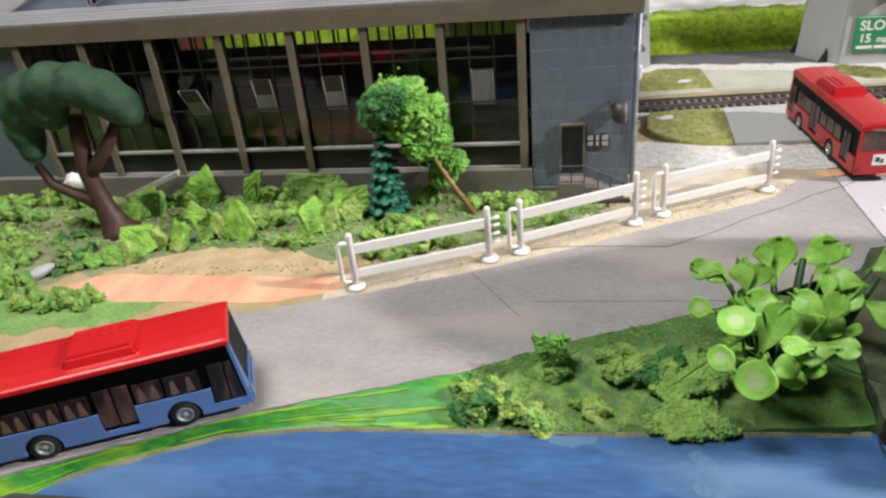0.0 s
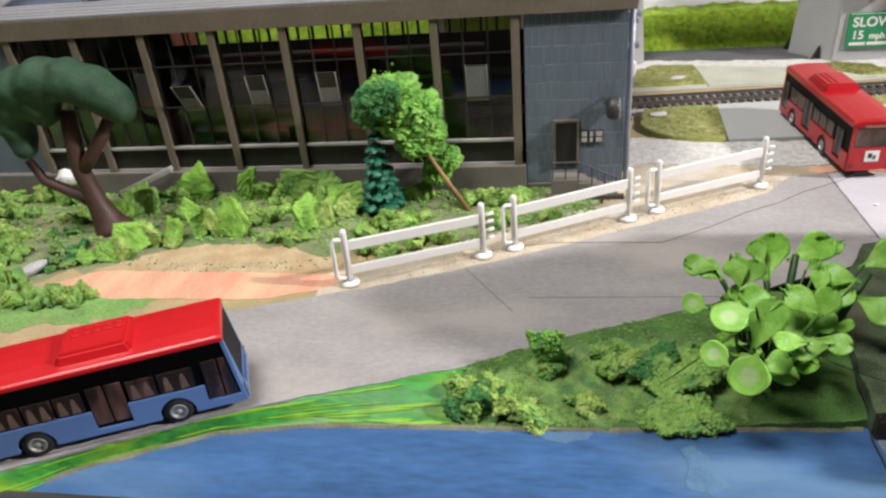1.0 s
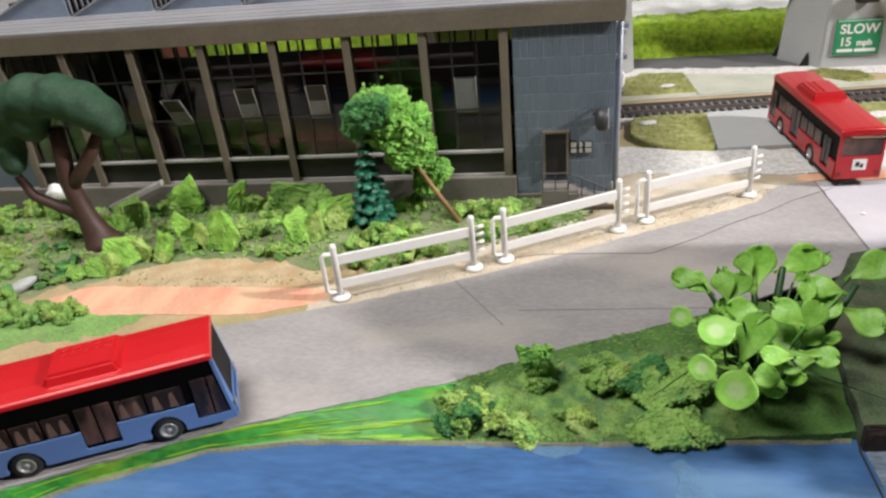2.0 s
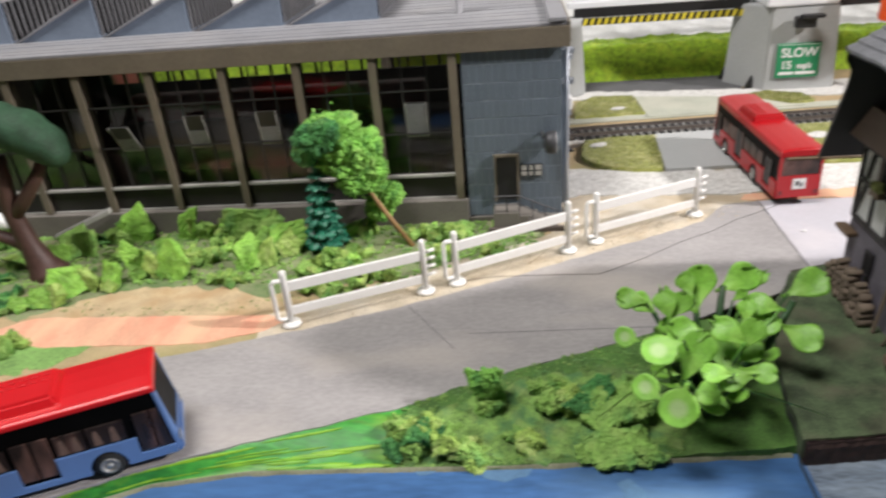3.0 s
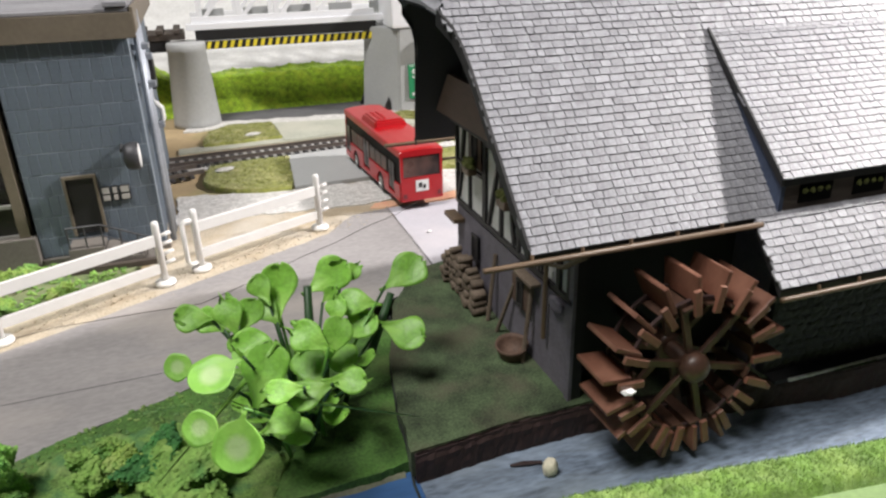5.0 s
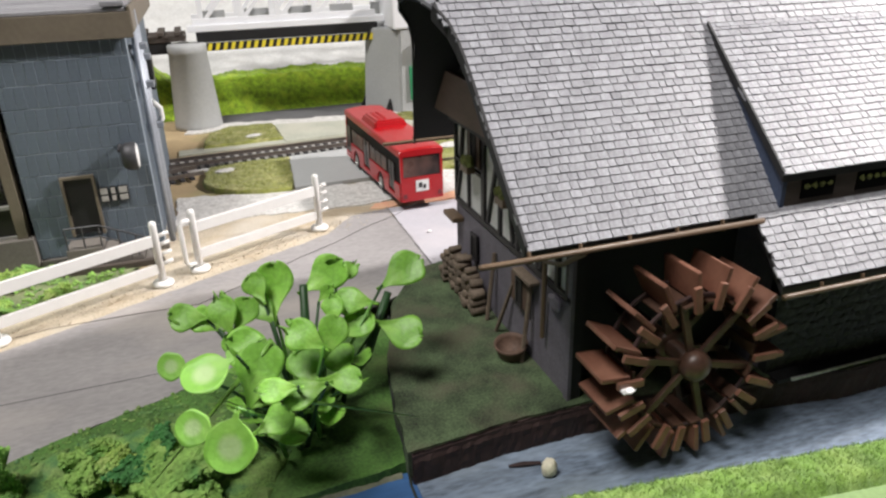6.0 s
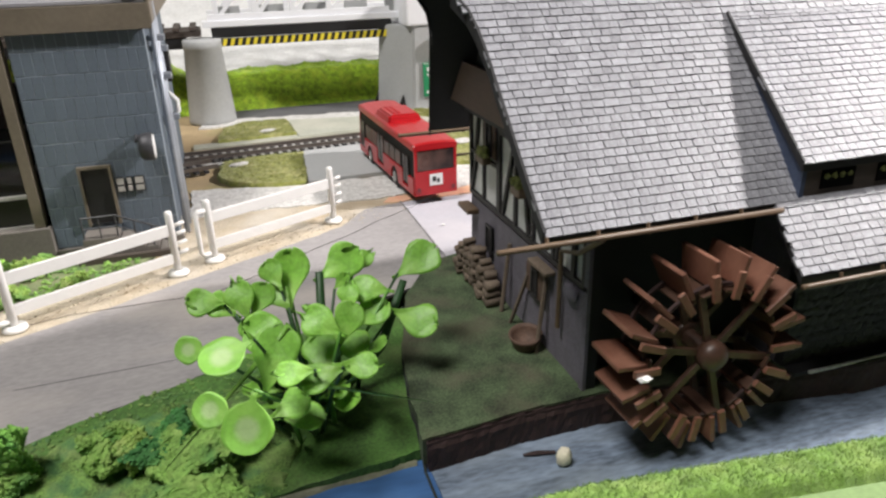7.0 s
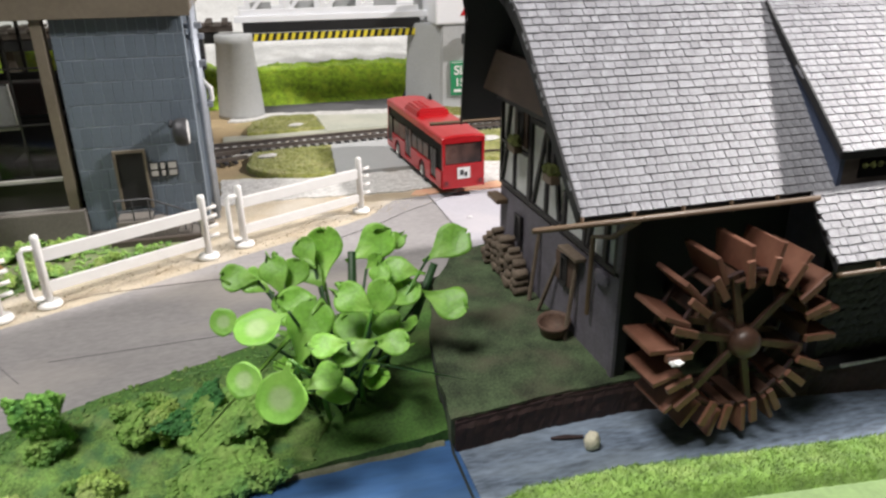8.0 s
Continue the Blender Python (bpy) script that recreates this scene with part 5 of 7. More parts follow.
shingle_slope(roof_f, EAVE_Y, EAVE_Z, MR, RIDGE_Z, edge_left, lambda y: XR + 0.01 if y > DY1 else DX + 0.004, lambda x, y: y < 0.2600, 3)
shingle_slope(roof_f, LOW_Y, slope_z(LOW_Y), EAVE_Y + 0.001, slope_z(EAVE_Y + 0.001), lambda y: STEP, lambda y: XR + 0.01, lambda x, y: False, 4)
shingle_slope(roof_d, DY0, DZ0 + 0.0006, DY1 + 0.002, DZ1 + 0.002, lambda y: DX, lambda y: XR + 0.008, lambda x, y: x < 0.345, 5)

# stone pieces on the lower wing's wall, coloured near black for the eave's shade
stones = [finish("stone", lump(0.0021, 50 + k, 0.5, 2, (1.15, 0.22, 0.80)), M_STONE_SHADED) for k in range(5)]
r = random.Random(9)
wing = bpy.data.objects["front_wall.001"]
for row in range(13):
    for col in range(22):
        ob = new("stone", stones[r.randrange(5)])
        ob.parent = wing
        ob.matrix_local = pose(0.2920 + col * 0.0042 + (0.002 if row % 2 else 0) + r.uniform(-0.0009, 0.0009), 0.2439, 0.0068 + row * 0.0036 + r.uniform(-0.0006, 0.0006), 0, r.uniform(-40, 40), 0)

# ---- wheel ----
wheel = part("water_wheel", tube([(0, -0.0060, 0), (0, -0.0055, 0), (0, 0.0350, 0)], (0.0026, 0.0030, 0.0030), 16), M_WHEELARM, mill, "red-brown wooden water wheel with paddles", smooth=True, at=pose(0.2431, 0.2321, 0.0292))
part("hub", lathe([(0.0040, -0.0010), (0.0050, 0.0), (0.0050, 0.0028), (0.0044, 0.0042), (0.0028, 0.0054), (0.0010, 0.0059)], 22), M_WHEELARM, wheel, smooth=True, at=pose(0, -0.0042, 0, 90))
part("hub", lathe([(0.0038, 0.0), (0.0052, 0.0006), (0.0052, 0.0028), (0.0038, 0.0034)], 20), M_WHEELARM, wheel, smooth=True, at=pose(0, 0.0090, 0, 90))
for side in (-0.0044, 0.0068):
    ring = bmesh.new()
    k = 48
    vs = [[ring.verts.new((rr * math.cos(2 * math.pi * i / k), side + dy, rr * math.sin(2 * math.pi * i / k))) for rr, dy in ((0.0231, -0.0006), (0.0241, -0.0006), (0.0241, 0.0006), (0.0231, 0.0006))] for i in range(k)]
    for i in range(k):
        for c in range(4):
            ring.faces.new((vs[i][c], vs[i][(c + 1) % 4], vs[(i + 1) % k][(c + 1) % 4], vs[(i + 1) % k][c]))
    part("rim", ring, M_BANK, wheel)
    for i in range(6):
        a = 360 * i / 6 + 45
        part("spoke", box(0.0030, 0.0240, -0.0008, 0.0008, -0.0011, 0.0011, 0.0002), M_WHEELARM, wheel, at=pose(0, side, 0) @ pose(0, 0, 0, 0, -a, 0))
paddle = finish("paddle", box(0.0232, 0.0330, -0.0076, 0.0090, -0.0008, 0.0008, 0.0003), M_WHEEL)
foot = finish("paddle_foot", box(0.0216, 0.0226, -0.0066, 0.0086, -0.0020, 0.0020, 0.0003), M_WHEELARM)
tab = finish("paddle_tab", box(0.0204, 0.0292, -0.0092, -0.0078, -0.0010, 0.0014, 0.0003), M_WHEEL)
r = random.Random(31)
for i in range(18):
    for name, data in (("paddle_foot", foot), ("paddle_tab", tab)):
        ob = new(name, data)
        ob.parent = wheel
        ob.matrix_local = pose(0, 0, 0, 0, -360 * i / 18 - 99.8, 0) @ pose(0.0004 * r.uniform(-1, 1), 0, 0, 0, r.uniform(-3, 3), 0)
    ob = new("paddle", paddle)
    ob.parent = wheel
    ob.matrix_local = pose(0, 0, 0, 0, -360 * i / 18 - 99.8, 0) @ pose(0.0002 * r.uniform(-1, 1), 0.0004 * r.uniform(-1, 1), 0, 0, 5 + r.uniform(-2.5, 2.5), r.uniform(-1.5, 1.5))
part("white_chip", lump(0.0018, 31, 0.4, 2, (1.2, 0.8, 0.5)), M_PAPER, wheel, "white chip stuck on a paddle", at=pose(-0.0262, -0.0100, -0.0004))

# ---- small things by the mill ----
def log_stack(y, n, seed):
    r = random.Random(seed)
    pile = empty("log_stack", pose(0.2095, y, 0.0042), "rounded bundle of stacked old logs against the mill", "log stack", "log stacks by the mill")
    z = 0.0
    for k in range(n):
        w = r.uniform(0.0016, 0.0023)
        x = r.uniform(0.0022, 0.0034)
        part("log", tube([(-x - 0.0003, 0, 0), (-x, 0, 0), (x, 0.0003, 0), (x + 0.0003, 0.0003, 0)], (w * 0.82, w, w, w * 0.8), 9), M_LOG, pile, smooth=True,
             at=pose(r.uniform(-0.0009, 0.0009), r.uniform(-0.0004, 0.0004), z + w, 0, 0, r.uniform(-12, 12)))
        z += 1.75 * w


for k in range(10):
    log_stack(0.3240 + 0.0044 * k, (3, 4, 5, 4, 6, 5, 4, 6, 5, 4)[k], k)
bk = lathe([(0.0032, 0.0), (0.0048, 0.0004), (0.0060, 0.0045), (0.0066, 0.0062), (0.0060, 0.0064), (0.0053, 0.0050), (0.0040, 0.0016), (0.0012, 0.0013)], 22)
thing("basket", bk, M_BASKET, "round brown wicker basket on the grass by the mill", "basket", smooth=True, at=pose(0.2092, 0.2885, 0.0042, 8, -6, 0))
thing("pebble", lump(0.0036, 4, 0.2, 3, (0.75, 0.6, 1.0)), M_PEBBLE, "cream pebble standing in the mill stream", "pebble", smooth=True, at=pose(0.1992, 0.2355, RIVER + 0.003))
thing("twig", tube([(-0.0065, 0.0022, 0.0006), (-0.002, 0.0012, 0.0009), (0.004, 0, 0.0007)], (0.0004, 0.0009, 0.0006), 6), M_BANK, "short brown twig in the mill stream", "twig", at=pose(0.1950, 0.2410, RIVER + 0.0001))
thing("paper_scrap", lump(0.0014, 6, 0.2, 1, (1, 0.8, 0.3)), M_PAPER, "tiny white scrap on the pavement", "scrap", at=pose(0.221, 0.430, 0.0016))

# ---- the lifting bridge at the back ----
bridge = empty("bridge", pose(0, 0.775, 0), "white truss bridge on grey piers with hazard-striped girder", "bridge")
part("round_pier", lathe([(0.0215, -0.001), (0.0210, 0.004), (0.0165, 0.066), (0.0170, 0.0665), (0.0170, 0.0735), (0.0158, 0.0745)], 36), M_PIER, bridge, "round tapered grey pier", smooth=True, at=pose(0.1025, -0.008, 0))
wedge = bmesh.new()
plan = [(0.2900, -0.0385), (0.3560, -0.0395), (0.3520, 0.030), (0.2760, 0.036), (0.2630, 0.001)]
foot = [wedge.verts.new((x, y, -0.001)) for x, y in plan]
head = [wedge.verts.new((0.313 + (x - 0.313) * 0.90, -0.002 + (y + 0.002) * 0.94, 0.078)) for x, y in plan]
wedge.faces.new(foot[::-1])
wedge.faces.new(head)
for i in range(5):
    wedge.faces.new((foot[i], foot[(i + 1) % 5], head[(i + 1) % 5], head[i]))
bmesh.ops.bevel(wedge, geom=wedge.edges[:], offset=0.0012, segments=2, affect="EDGES")
part("angled_pier", wedge, M_PIER, bridge, "angular tapered grey pier")
part("pier_cap", box(0.286, 0.350, -0.038, 0.030, 0.0780, 0.1120, 0.002), M_TRUSS, bridge, "white pier cap")
for x in (0.262, 0.276):
    part("pier_wedge", prism([(x, 0.0), (x + 0.008, 0.0), (x + 0.006, 0.013)], "y", -0.030 if x > 0.27 else 0.012, -0.026 if x > 0.27 else 0.016), M_BLACK, bridge, "small black bracket at the pier's foot")
lampb = part("spot_lamp", box(0.310, 0.328, -0.050, -0.0402, 0.0600, 0.0700, 0.0015), M_BLACK, bridge, "black lamp box on the pier")
part("hood", box(0.313, 0.333, -0.054, -0.047, 0.0690, 0.0725, 0.0008), M_BLACK, lampb)
part("warning_mark", prism([(0.310, 0.086), (0.322, 0.086), (0.316, 0.096)], "y", -0.0386, -0.0381), M_RED, bridge, "small red warning triangle")
gir = part("girder", box(0.112, 0.279, -0.006, 0.004, 0.0740, 0.0830, 0.0005), M_BLACK, bridge, "black girder with hazard stripes")
part("hazard_board", box(0.119, 0.279, -0.0074, -0.0062, 0.0668, 0.0738), M_BLACK, gir)
k = 0
x = 0.120
while x < 0.276:
    part("stripe", prism([(x, 0.0672), (x + 0.0032, 0.0672), (x + 0.0052, 0.0734), (x + 0.0020, 0.0734)], "y", -0.0080, -0.0075), M_YELLOW, gir)
    x += 0.0068
part("girder", box(0.352, 0.60, -0.006, 0.004, 0.0700, 0.0780, 0.0005), M_BLACK, bridge)
part("deck", box(0.105, 0.60, -0.0065, 0.006, 0.0835, 0.0890, 0.0005), M_TRUSS, bridge, "white deck edge")


def truss(y, x0, x1):
    t = part("truss", box(x0, x1, y - 0.002, y + 0.002, 0.0890, 0.0945, 0.0004), M_TRUSS, bridge, "white lattice truss")
    part("top_chord", box(x0 + 0.01, x1, y - 0.002, y + 0.002, 0.1240, 0.1290, 0.0004), M_TRUSS, t)
    n = int((x1 - x0) / 0.034)
    for i in range(n):
        xa = x0 + 0.006 + i * 0.034
        part("post", box(xa, xa + 0.0045, y - 0.0018, y + 0.0018, 0.0945, 0.1240), M_TRUSS, t)
        part("diagonal", prism([(xa + 0.0045, 0.0945), (xa + 0.0090, 0.0945), (xa + 0.034, 0.1240), (xa + 0.0295, 0.1240)], "y", y - 0.0014, y + 0.0014), M_TRUSS, t)


truss(-0.002, 0.110, 0.278)
truss(0.052, 0.110, 0.60)
truss(-0.002, 0.354, 0.60)
for i in range(12):
    xa = 0.118 + i * 0.040
    part("deck_panel", box(xa, xa + 0.022, 0.012, 0.016, 0.0892, 0.1000, 0.0003), M_SLAB, bridge)
app = part("approach", box(-0.10, 0.103, -0.004, 0.040, 0.0760, 0.0815, 0.0006), M_WOOD_DARK, bridge, "dark timber approach deck")
for i in range(14):
    part("timber", box(-0.095 + i * 0.0145, -0.089 + i * 0.0145, -0.008, 0.044, 0.0820, 0.0850, 0.0004), M_WOOD_DARK, app)
part("approach_girder", box(-0.10, 0.090, -0.003, 0.003, 0.0660, 0.0758, 0.0006), M_BLACK, bridge)
for x in (-0.09, 0.0):
    part("approach_leg", box(x, x + 0.008, 0.004, 0.030, -0.001, 0.0758, 0.0005), M_WOOD_DARK, bridge)

# sign
sign = empty("road_sign", pose(0.3190, 0.7352, 0.0285, 90 - 2.6, 0, -0.9), "green road sign with white lettering on the pier", "sign")
part("board", box(-0.0195, 0.0195, -0.0160, 0.0160, -0.0008, 0.0006, 0.0004), M_SIGN, sign)
part("border", box(-0.0185, 0.0185, 0.0145, 0.0150, 0.0006, 0.0008), M_PAPER, sign)


def words(text, size, x, y, parent):
    c = bpy.data.curves.new("lettering", "FONT")
    c.body, c.size, c.align_x, c.extrude, c.offset = text, size, "LEFT", 0.0001, 0.00025
    tmp = new("lettering", c)
    me = bpy.data.meshes.new_from_object(tmp.evaluated_get(bpy.context.evaluated_depsgraph_get()))
    bpy.data.objects.remove(tmp)
    me.materials.clear()
    me.materials.append(M_PAPER)
    ob = new("lettering", me)
    ob.parent, ob.matrix_local = parent, pose(x, y, 0.0009)
    return ob


words("SLOW", 0.0118, -0.0160, 0.0035, sign)
words("15", 0.0105, -0.0155, -0.0075, sign)
words("mph", 0.0075, -0.0005, -0.0075, sign)
for x0, x1 in ((-0.0165, -0.0030), (-0.0015, 0.0165)):
    part("text_bar", box(x0, x1, -0.0132, -0.0105, 0.0006, 0.0010), M_PAPER, sign)

# orange object beyond the bridge
cone = empty("orange_tank", pose(0.4035, 0.7200, 0.0), "bright orange domed tank on a dark post", "tank")
part("post", tube([(0, 0, 0.0), (0, 0, 0.0640)], 0.0055, 12), M_MAROON, cone, "dark red post", smooth=True)
part("body", lathe([(0.0060, 0.0635), (0.0245, 0.0640), (0.0250, 0.0650), (0.0232, 0.1120), (0.0222, 0.1135), (0.0130, 0.1235), (0.0035, 0.1265)], 10), M_ORANGECONE, cone)
crate = empty("blue_crate", pose(0.735, 0.985, 0.085), "dark blue box lying on the white hillside", "box")
part("body", box(-0.030, 0.030, -0.02, 0.02, 0.0, 0.045, 0.003), M_CHEEK, crate)
part("lid", box(-0.032, 0.032, -0.022, 0.022, 0.0455, 0.051, 0.002), M_BLACK, crate)

# ---- fences ----
def fence_panel(a, b, label):
    ax, ay = a
    length, turn = math.hypot(b[0] - ax, b[1] - ay), math.degrees(math.atan2(b[1] - ay, b[0] - ax))
    f = empty("fence_panel", pose(ax, ay, 0.0006, 0, 0, turn), label, "fence", "white fence panels along the road")
    for x in (0, length):
        post = part("post", tube([(x, 0, 0.0022), (x, 0, 0.0310), (x, 0, 0.0325), (x, 0, 0.0330)], (0.0019, 0.0018, 0.0016, 0.0009), 14), M_WHITE, f, "round white post", smooth=True)
        part("foot", lathe([(0.0050, 0.0), (0.0052, 0.0006), (0.0048, 0.0019), (0.0026, 0.0024)], 22), M_WHITE, post, smooth=True, at=pose(x, 0, 0))
    for z0, z1 in ((0.0062, 0.0112), (0.0205, 0.0262)):
        part("rail", box(0.0014, length - 0.0014, -0.0009, 0.0009, z0, z1, 0.0004), M_WHITE, f, "flat white rail")
    # hook loop before the first post, prongs after the last
    part("hook", tube([(-0.0012, 0, 0.0275), (-0.0052, 0, 0.0278), (-0.0066, 0, 0.0262), (-0.0066, 0, 0.0060), (-0.0052, 0, 0.0044), (-0.0012, 0, 0.0046)], 0.0012, 8), M_WHITE, f, "white hook loop", smooth=True)
    for z in (0.0105, 0.0155, 0.0205, 0.0250):
        part("prong", tube([(length + 0.0012, 0, z), (length + 0.0068, 0, z + 0.0006)], 0.0010, 8), M_WHITE, f, smooth=True)
    return f


fence_panel((-0.073, 0.341), (-0.0035, 0.3715), "white plastic paddock fence panel before the garden")
fence_panel((0.0135, 0.3805), (0.079, 0.4155), "white plastic paddock fence panel before the workshop steps")
fence_panel((0.0965, 0.4265), (0.1635, 0.4600), "white plastic paddock fence panel at the crossing")


# ---- buses ----
def bus(at, lower, label, low_label):
    """A toy city bus, nose along +x, on the ground at z = 0."""
    L, W = 0.119, (0.0285 if lower is M_REDSIDE else 0.0315)
    b = empty("bus", at, label, "bus", "toy buses on the road")
    half = W / 2
    eave = 0.0292 if lower is M_REDSIDE else 0.0306
    shell = box(-L / 2, L / 2, -half + 0.0011, half - 0.0011, 0.0042, eave + 0.0008, 0.0012)
    body = part("body", shell, M_BUSBLACK, b, "glossy black window band")
    rear_x, front_x, r = -L / 2 + 0.0375, L / 2 - 0.0270, 0.0072

    def skirt(side):
        pts = [(-L / 2 + 0.001, 0.0040)]
        for wx in (rear_x, front_x):
            pts += [(wx + r * math.cos(a), max(0.0040, 0.0056 + r * math.sin(a))) for a in (math.pi * (1.07 - 1.14 * k / 10) for k in range(11))]
        pts += [(L / 2 - 0.001, 0.0040), (L / 2 - 0.001, 0.0080), (L / 2 - 0.0145, 0.0080), (L / 2 - 0.0145, 0.0148), (0.0150, 0.0148), (0.0150, 0.0066), (0.0010, 0.0066), (0.0010, 0.0148),
                (-L / 2 + 0.0215, 0.0148), (-L / 2 + 0.0215, 0.0066), (-L / 2 + 0.0105, 0.0066), (-L / 2 + 0.0105, 0.0140), (-L / 2 + 0.001, 0.0140)]
        y = side * half
        part("side_panel", prism(pts, "y", y - side * 0.0012, y), lower, b, low_label)
        # panes and doors
        for x0, x1 in ((-0.0345, -0.0235), (-0.0225, -0.0120), (-0.0110, -0.0008), (0.0162, 0.0270), (0.0280, 0.0418)):
            part("window", box(x0, x1, min(y - side * 0.0012, y - side * 0.0004), max(y - side * 0.0012, y - side * 0.0004), 0.0156, 0.0232, 0.0003), M_BUSPANE, b, "brown tinted pane")
            for k in (0.26, 0.72):
                xs = x0 + (x1 - x0) * k
                seat = prism([(xs - 0.0018, 0.0158), (xs + 0.0016, 0.0158), (xs + 0.0010, 0.0185), (xs + 0.0004, 0.0214), (xs - 0.0006, 0.0218), (xs - 0.0012, 0.0206)], "y", y - side * 0.0006, y - side * 0.00034)
                part("seat", seat, M_BUSSEAT, b, "pale brown moulded seat at the window")
        for x0, x1 in ((0.0014, 0.0076), (0.0084, 0.0146), (L / 2 - 0.0138, L / 2 - 0.0078), (L / 2 - 0.0070, L / 2 - 0.0020), (-L / 2 + 0.0110, -L / 2 + 0.0156), (-L / 2 + 0.0164, -L / 2 + 0.0210)):
            part("door_leaf", box(x0, x1, min(y - side * 0.0012, y - side * 0.0003), max(y - side * 0.0012, y - side * 0.0003), 0.0086, 0.0240, 0.0003), M_BUSPANE, b, "narrow glazed door leaf")
        if lower is M_REDSIDE:
            part("text_bar", box(-0.0230, -0.0130, min(y, y + side * 0.0002), max(y, y + side * 0.0002), 0.0130, 0.0142), M_RED, b)

    for side in (-1, 1):
        skirt(side)
    # nose and tail
    nose = prism([(-half + 0.0006, 0.0040), (half - 0.0006, 0.0040), (half - 0.0006, 0.0300), (half - 0.0024, 0.0300), (half - 0.0024, 0.0125), (-half + 0.0024, 0.0125), (-half + 0.0024, 0.0300), (-half + 0.0006, 0.0300)], "x", L / 2 - 0.0006, L / 2 + 0.0008)
    part("front_panel", nose, lower, b)
    part("windscreen", box(L / 2 - 0.0002, L / 2 + 0.0005, -half + 0.0026, half - 0.0026, 0.0127, 0.0290), M_BUSBLACK, b, "dark windscreen")
    part("bumper", box(L / 2 + 0.0008, L / 2 + 0.0018, -half + 0.0010, half - 0.0010, 0.0045, 0.0085, 0.0005), lower, b)
    tail = prism([(-half + 0.0006, 0.0040), (half - 0.0006, 0.0040), (half - 0.0006, 0.0300), (half - 0.0022, 0.0300), (half - 0.0022, 0.0178), (-half + 0.0022, 0.0178), (-half + 0.0022, 0.0300), (-half + 0.0006, 0.0300)], "x", -L / 2 - 0.0008, -L / 2 + 0.0006)
    part("rear_panel", tail, lower, b)
    part("rear_window", box(-L / 2 - 0.0004, -L / 2 + 0.0002, -half + 0.0024, half - 0.0024, 0.0180, 0.0285), M_BUSPANE, b, "dark rear window")
    plate = part("plate", box(-L / 2 - 0.0011, -L / 2 - 0.0009, -0.0042, 0.0042, 0.0098, 0.0160), M_PAPER, b, "white plate with dark marks")
    for y0, y1, z0, z1 in ((-0.0022, -0.0006, 0.0112, 0.0134), (0.0002, 0.0024, 0.0120, 0.0146)):
        part("mark_bar", box(-L / 2 - 0.0013, -L / 2 - 0.00112, y0, y1, z0, z1), M_BAROFTEXT, plate)
    for y in (-half + 0.0030, half - 0.0030):
        part("tail_lamp", box(-L / 2 - 0.0013, -L / 2 - 0.0009, y - 0.0012, y + 0.0012, 0.0062, 0.0090, 0.0002), M_MAROON, b)
        part("headlamp", box(L / 2 + 0.0009, L / 2 + 0.0015, y - 0.0020, y + 0.0020, 0.0090, 0.0115, 0.0002), M_RIM, b)
    # roof with pod
    bm = bmesh.new()
    prof = [(-half, eave), (-half, 0.0316), (-half + 0.0003, 0.0322), (-half + 0.0010, 0.0326), (-half * 0.5, 0.0333), (0, 0.0335), (half * 0.5, 0.0333), (half - 0.0010, 0.0326), (half - 0.0003, 0.0322), (half, 0.0316), (half, eave)]
    stations = ((-L / 2 - 0.0008, 0.80, 0.985), (-L / 2 - 0.0002, 0.95, 0.995), (-L / 2 + 0.0010, 1, 1), (L / 2 - 0.0010, 1, 1), (L / 2 + 0.0004, 0.95, 0.995), (L / 2 + 0.0010, 0.80, 0.985))
    rings = []
    for x, k, w in stations:
        rings.append([bm.verts.new((x, y * w, eave + (z - eave) * min(1, max(0.25, k)))) for y, z in prof])
    for r0, r1 in zip(rings, rings[1:]):
        for i in range(len(prof) - 1):
            bm.faces.new((r0[i], r0[i + 1], r1[i + 1], r1[i]))
        bm.faces.new((r0[0], r1[0], r1[-1], r0[-1]))
    bm.faces.new(rings[0])
    bm.faces.new(rings[-1][::-1])
    top = M_REDSIDE if lower is M_REDSIDE else M_RED
    roof = part("roof", bm, top, b, "bright red roof")
    pod = bmesh.new()
    lo = [pod.verts.new((x, y, 0.0325)) for x, y in ((-0.0070, -0.0118), (0.0230, -0.0118), (0.0230, 0.0118), (-0.0070, 0.0118))]
    hi = [pod.verts.new((x, y, 0.0366)) for x, y in ((-0.0050, -0.0100), (0.0205, -0.0100), (0.0205, 0.0100), (-0.0050, 0.0100))]
    pod.faces.new(hi)
    for i in range(4):
        pod.faces.new((lo[i], lo[(i + 1) % 4], hi[(i + 1) % 4], hi[i]))
    bmesh.ops.bevel(pod, geom=[e for e in pod.edges if not e.is_boundary], offset=0.0011, segments=4, affect="EDGES")
    podo = part("roof_pod", pod, top, b, "raised red roof pod")
    for i in range(5):
        for j in range(2):
            part("vent_dimple", box(-0.0010 + i * 0.0042, 0.0018 + i * 0.0042, 0.0010 + j * 0.0036, 0.0030 + j * 0.0036, 0.0362, 0.0371, 0.0003), top, podo)
    for wx in (rear_x, front_x):
        for side in (-1, 1):
            w = part("wheel", lathe([(0.0040, 0.0), (0.0058, 0.0004), (0.0062, 0.0012), (0.0062, 0.0040), (0.0056, 0.0046)], 26), M_TYRE, b, "black tyre", smooth=True, at=pose(wx, side * (half - 0.0002), 0.0062, 90 * side, 0, 0))
            part("rim", lathe([(0.0036, -0.0002), (0.0033, -0.0004), (0.0026, 0.0002), (0.0014, 0.0003), (0.0012, -0.0005), (0.0004, -0.0006)], 20), M_RIM, w, "silver rim", smooth=True)
    for o in b.children_recursive:
        if o.name.split(".")[0] in ("wheel", "rim"):
            continue
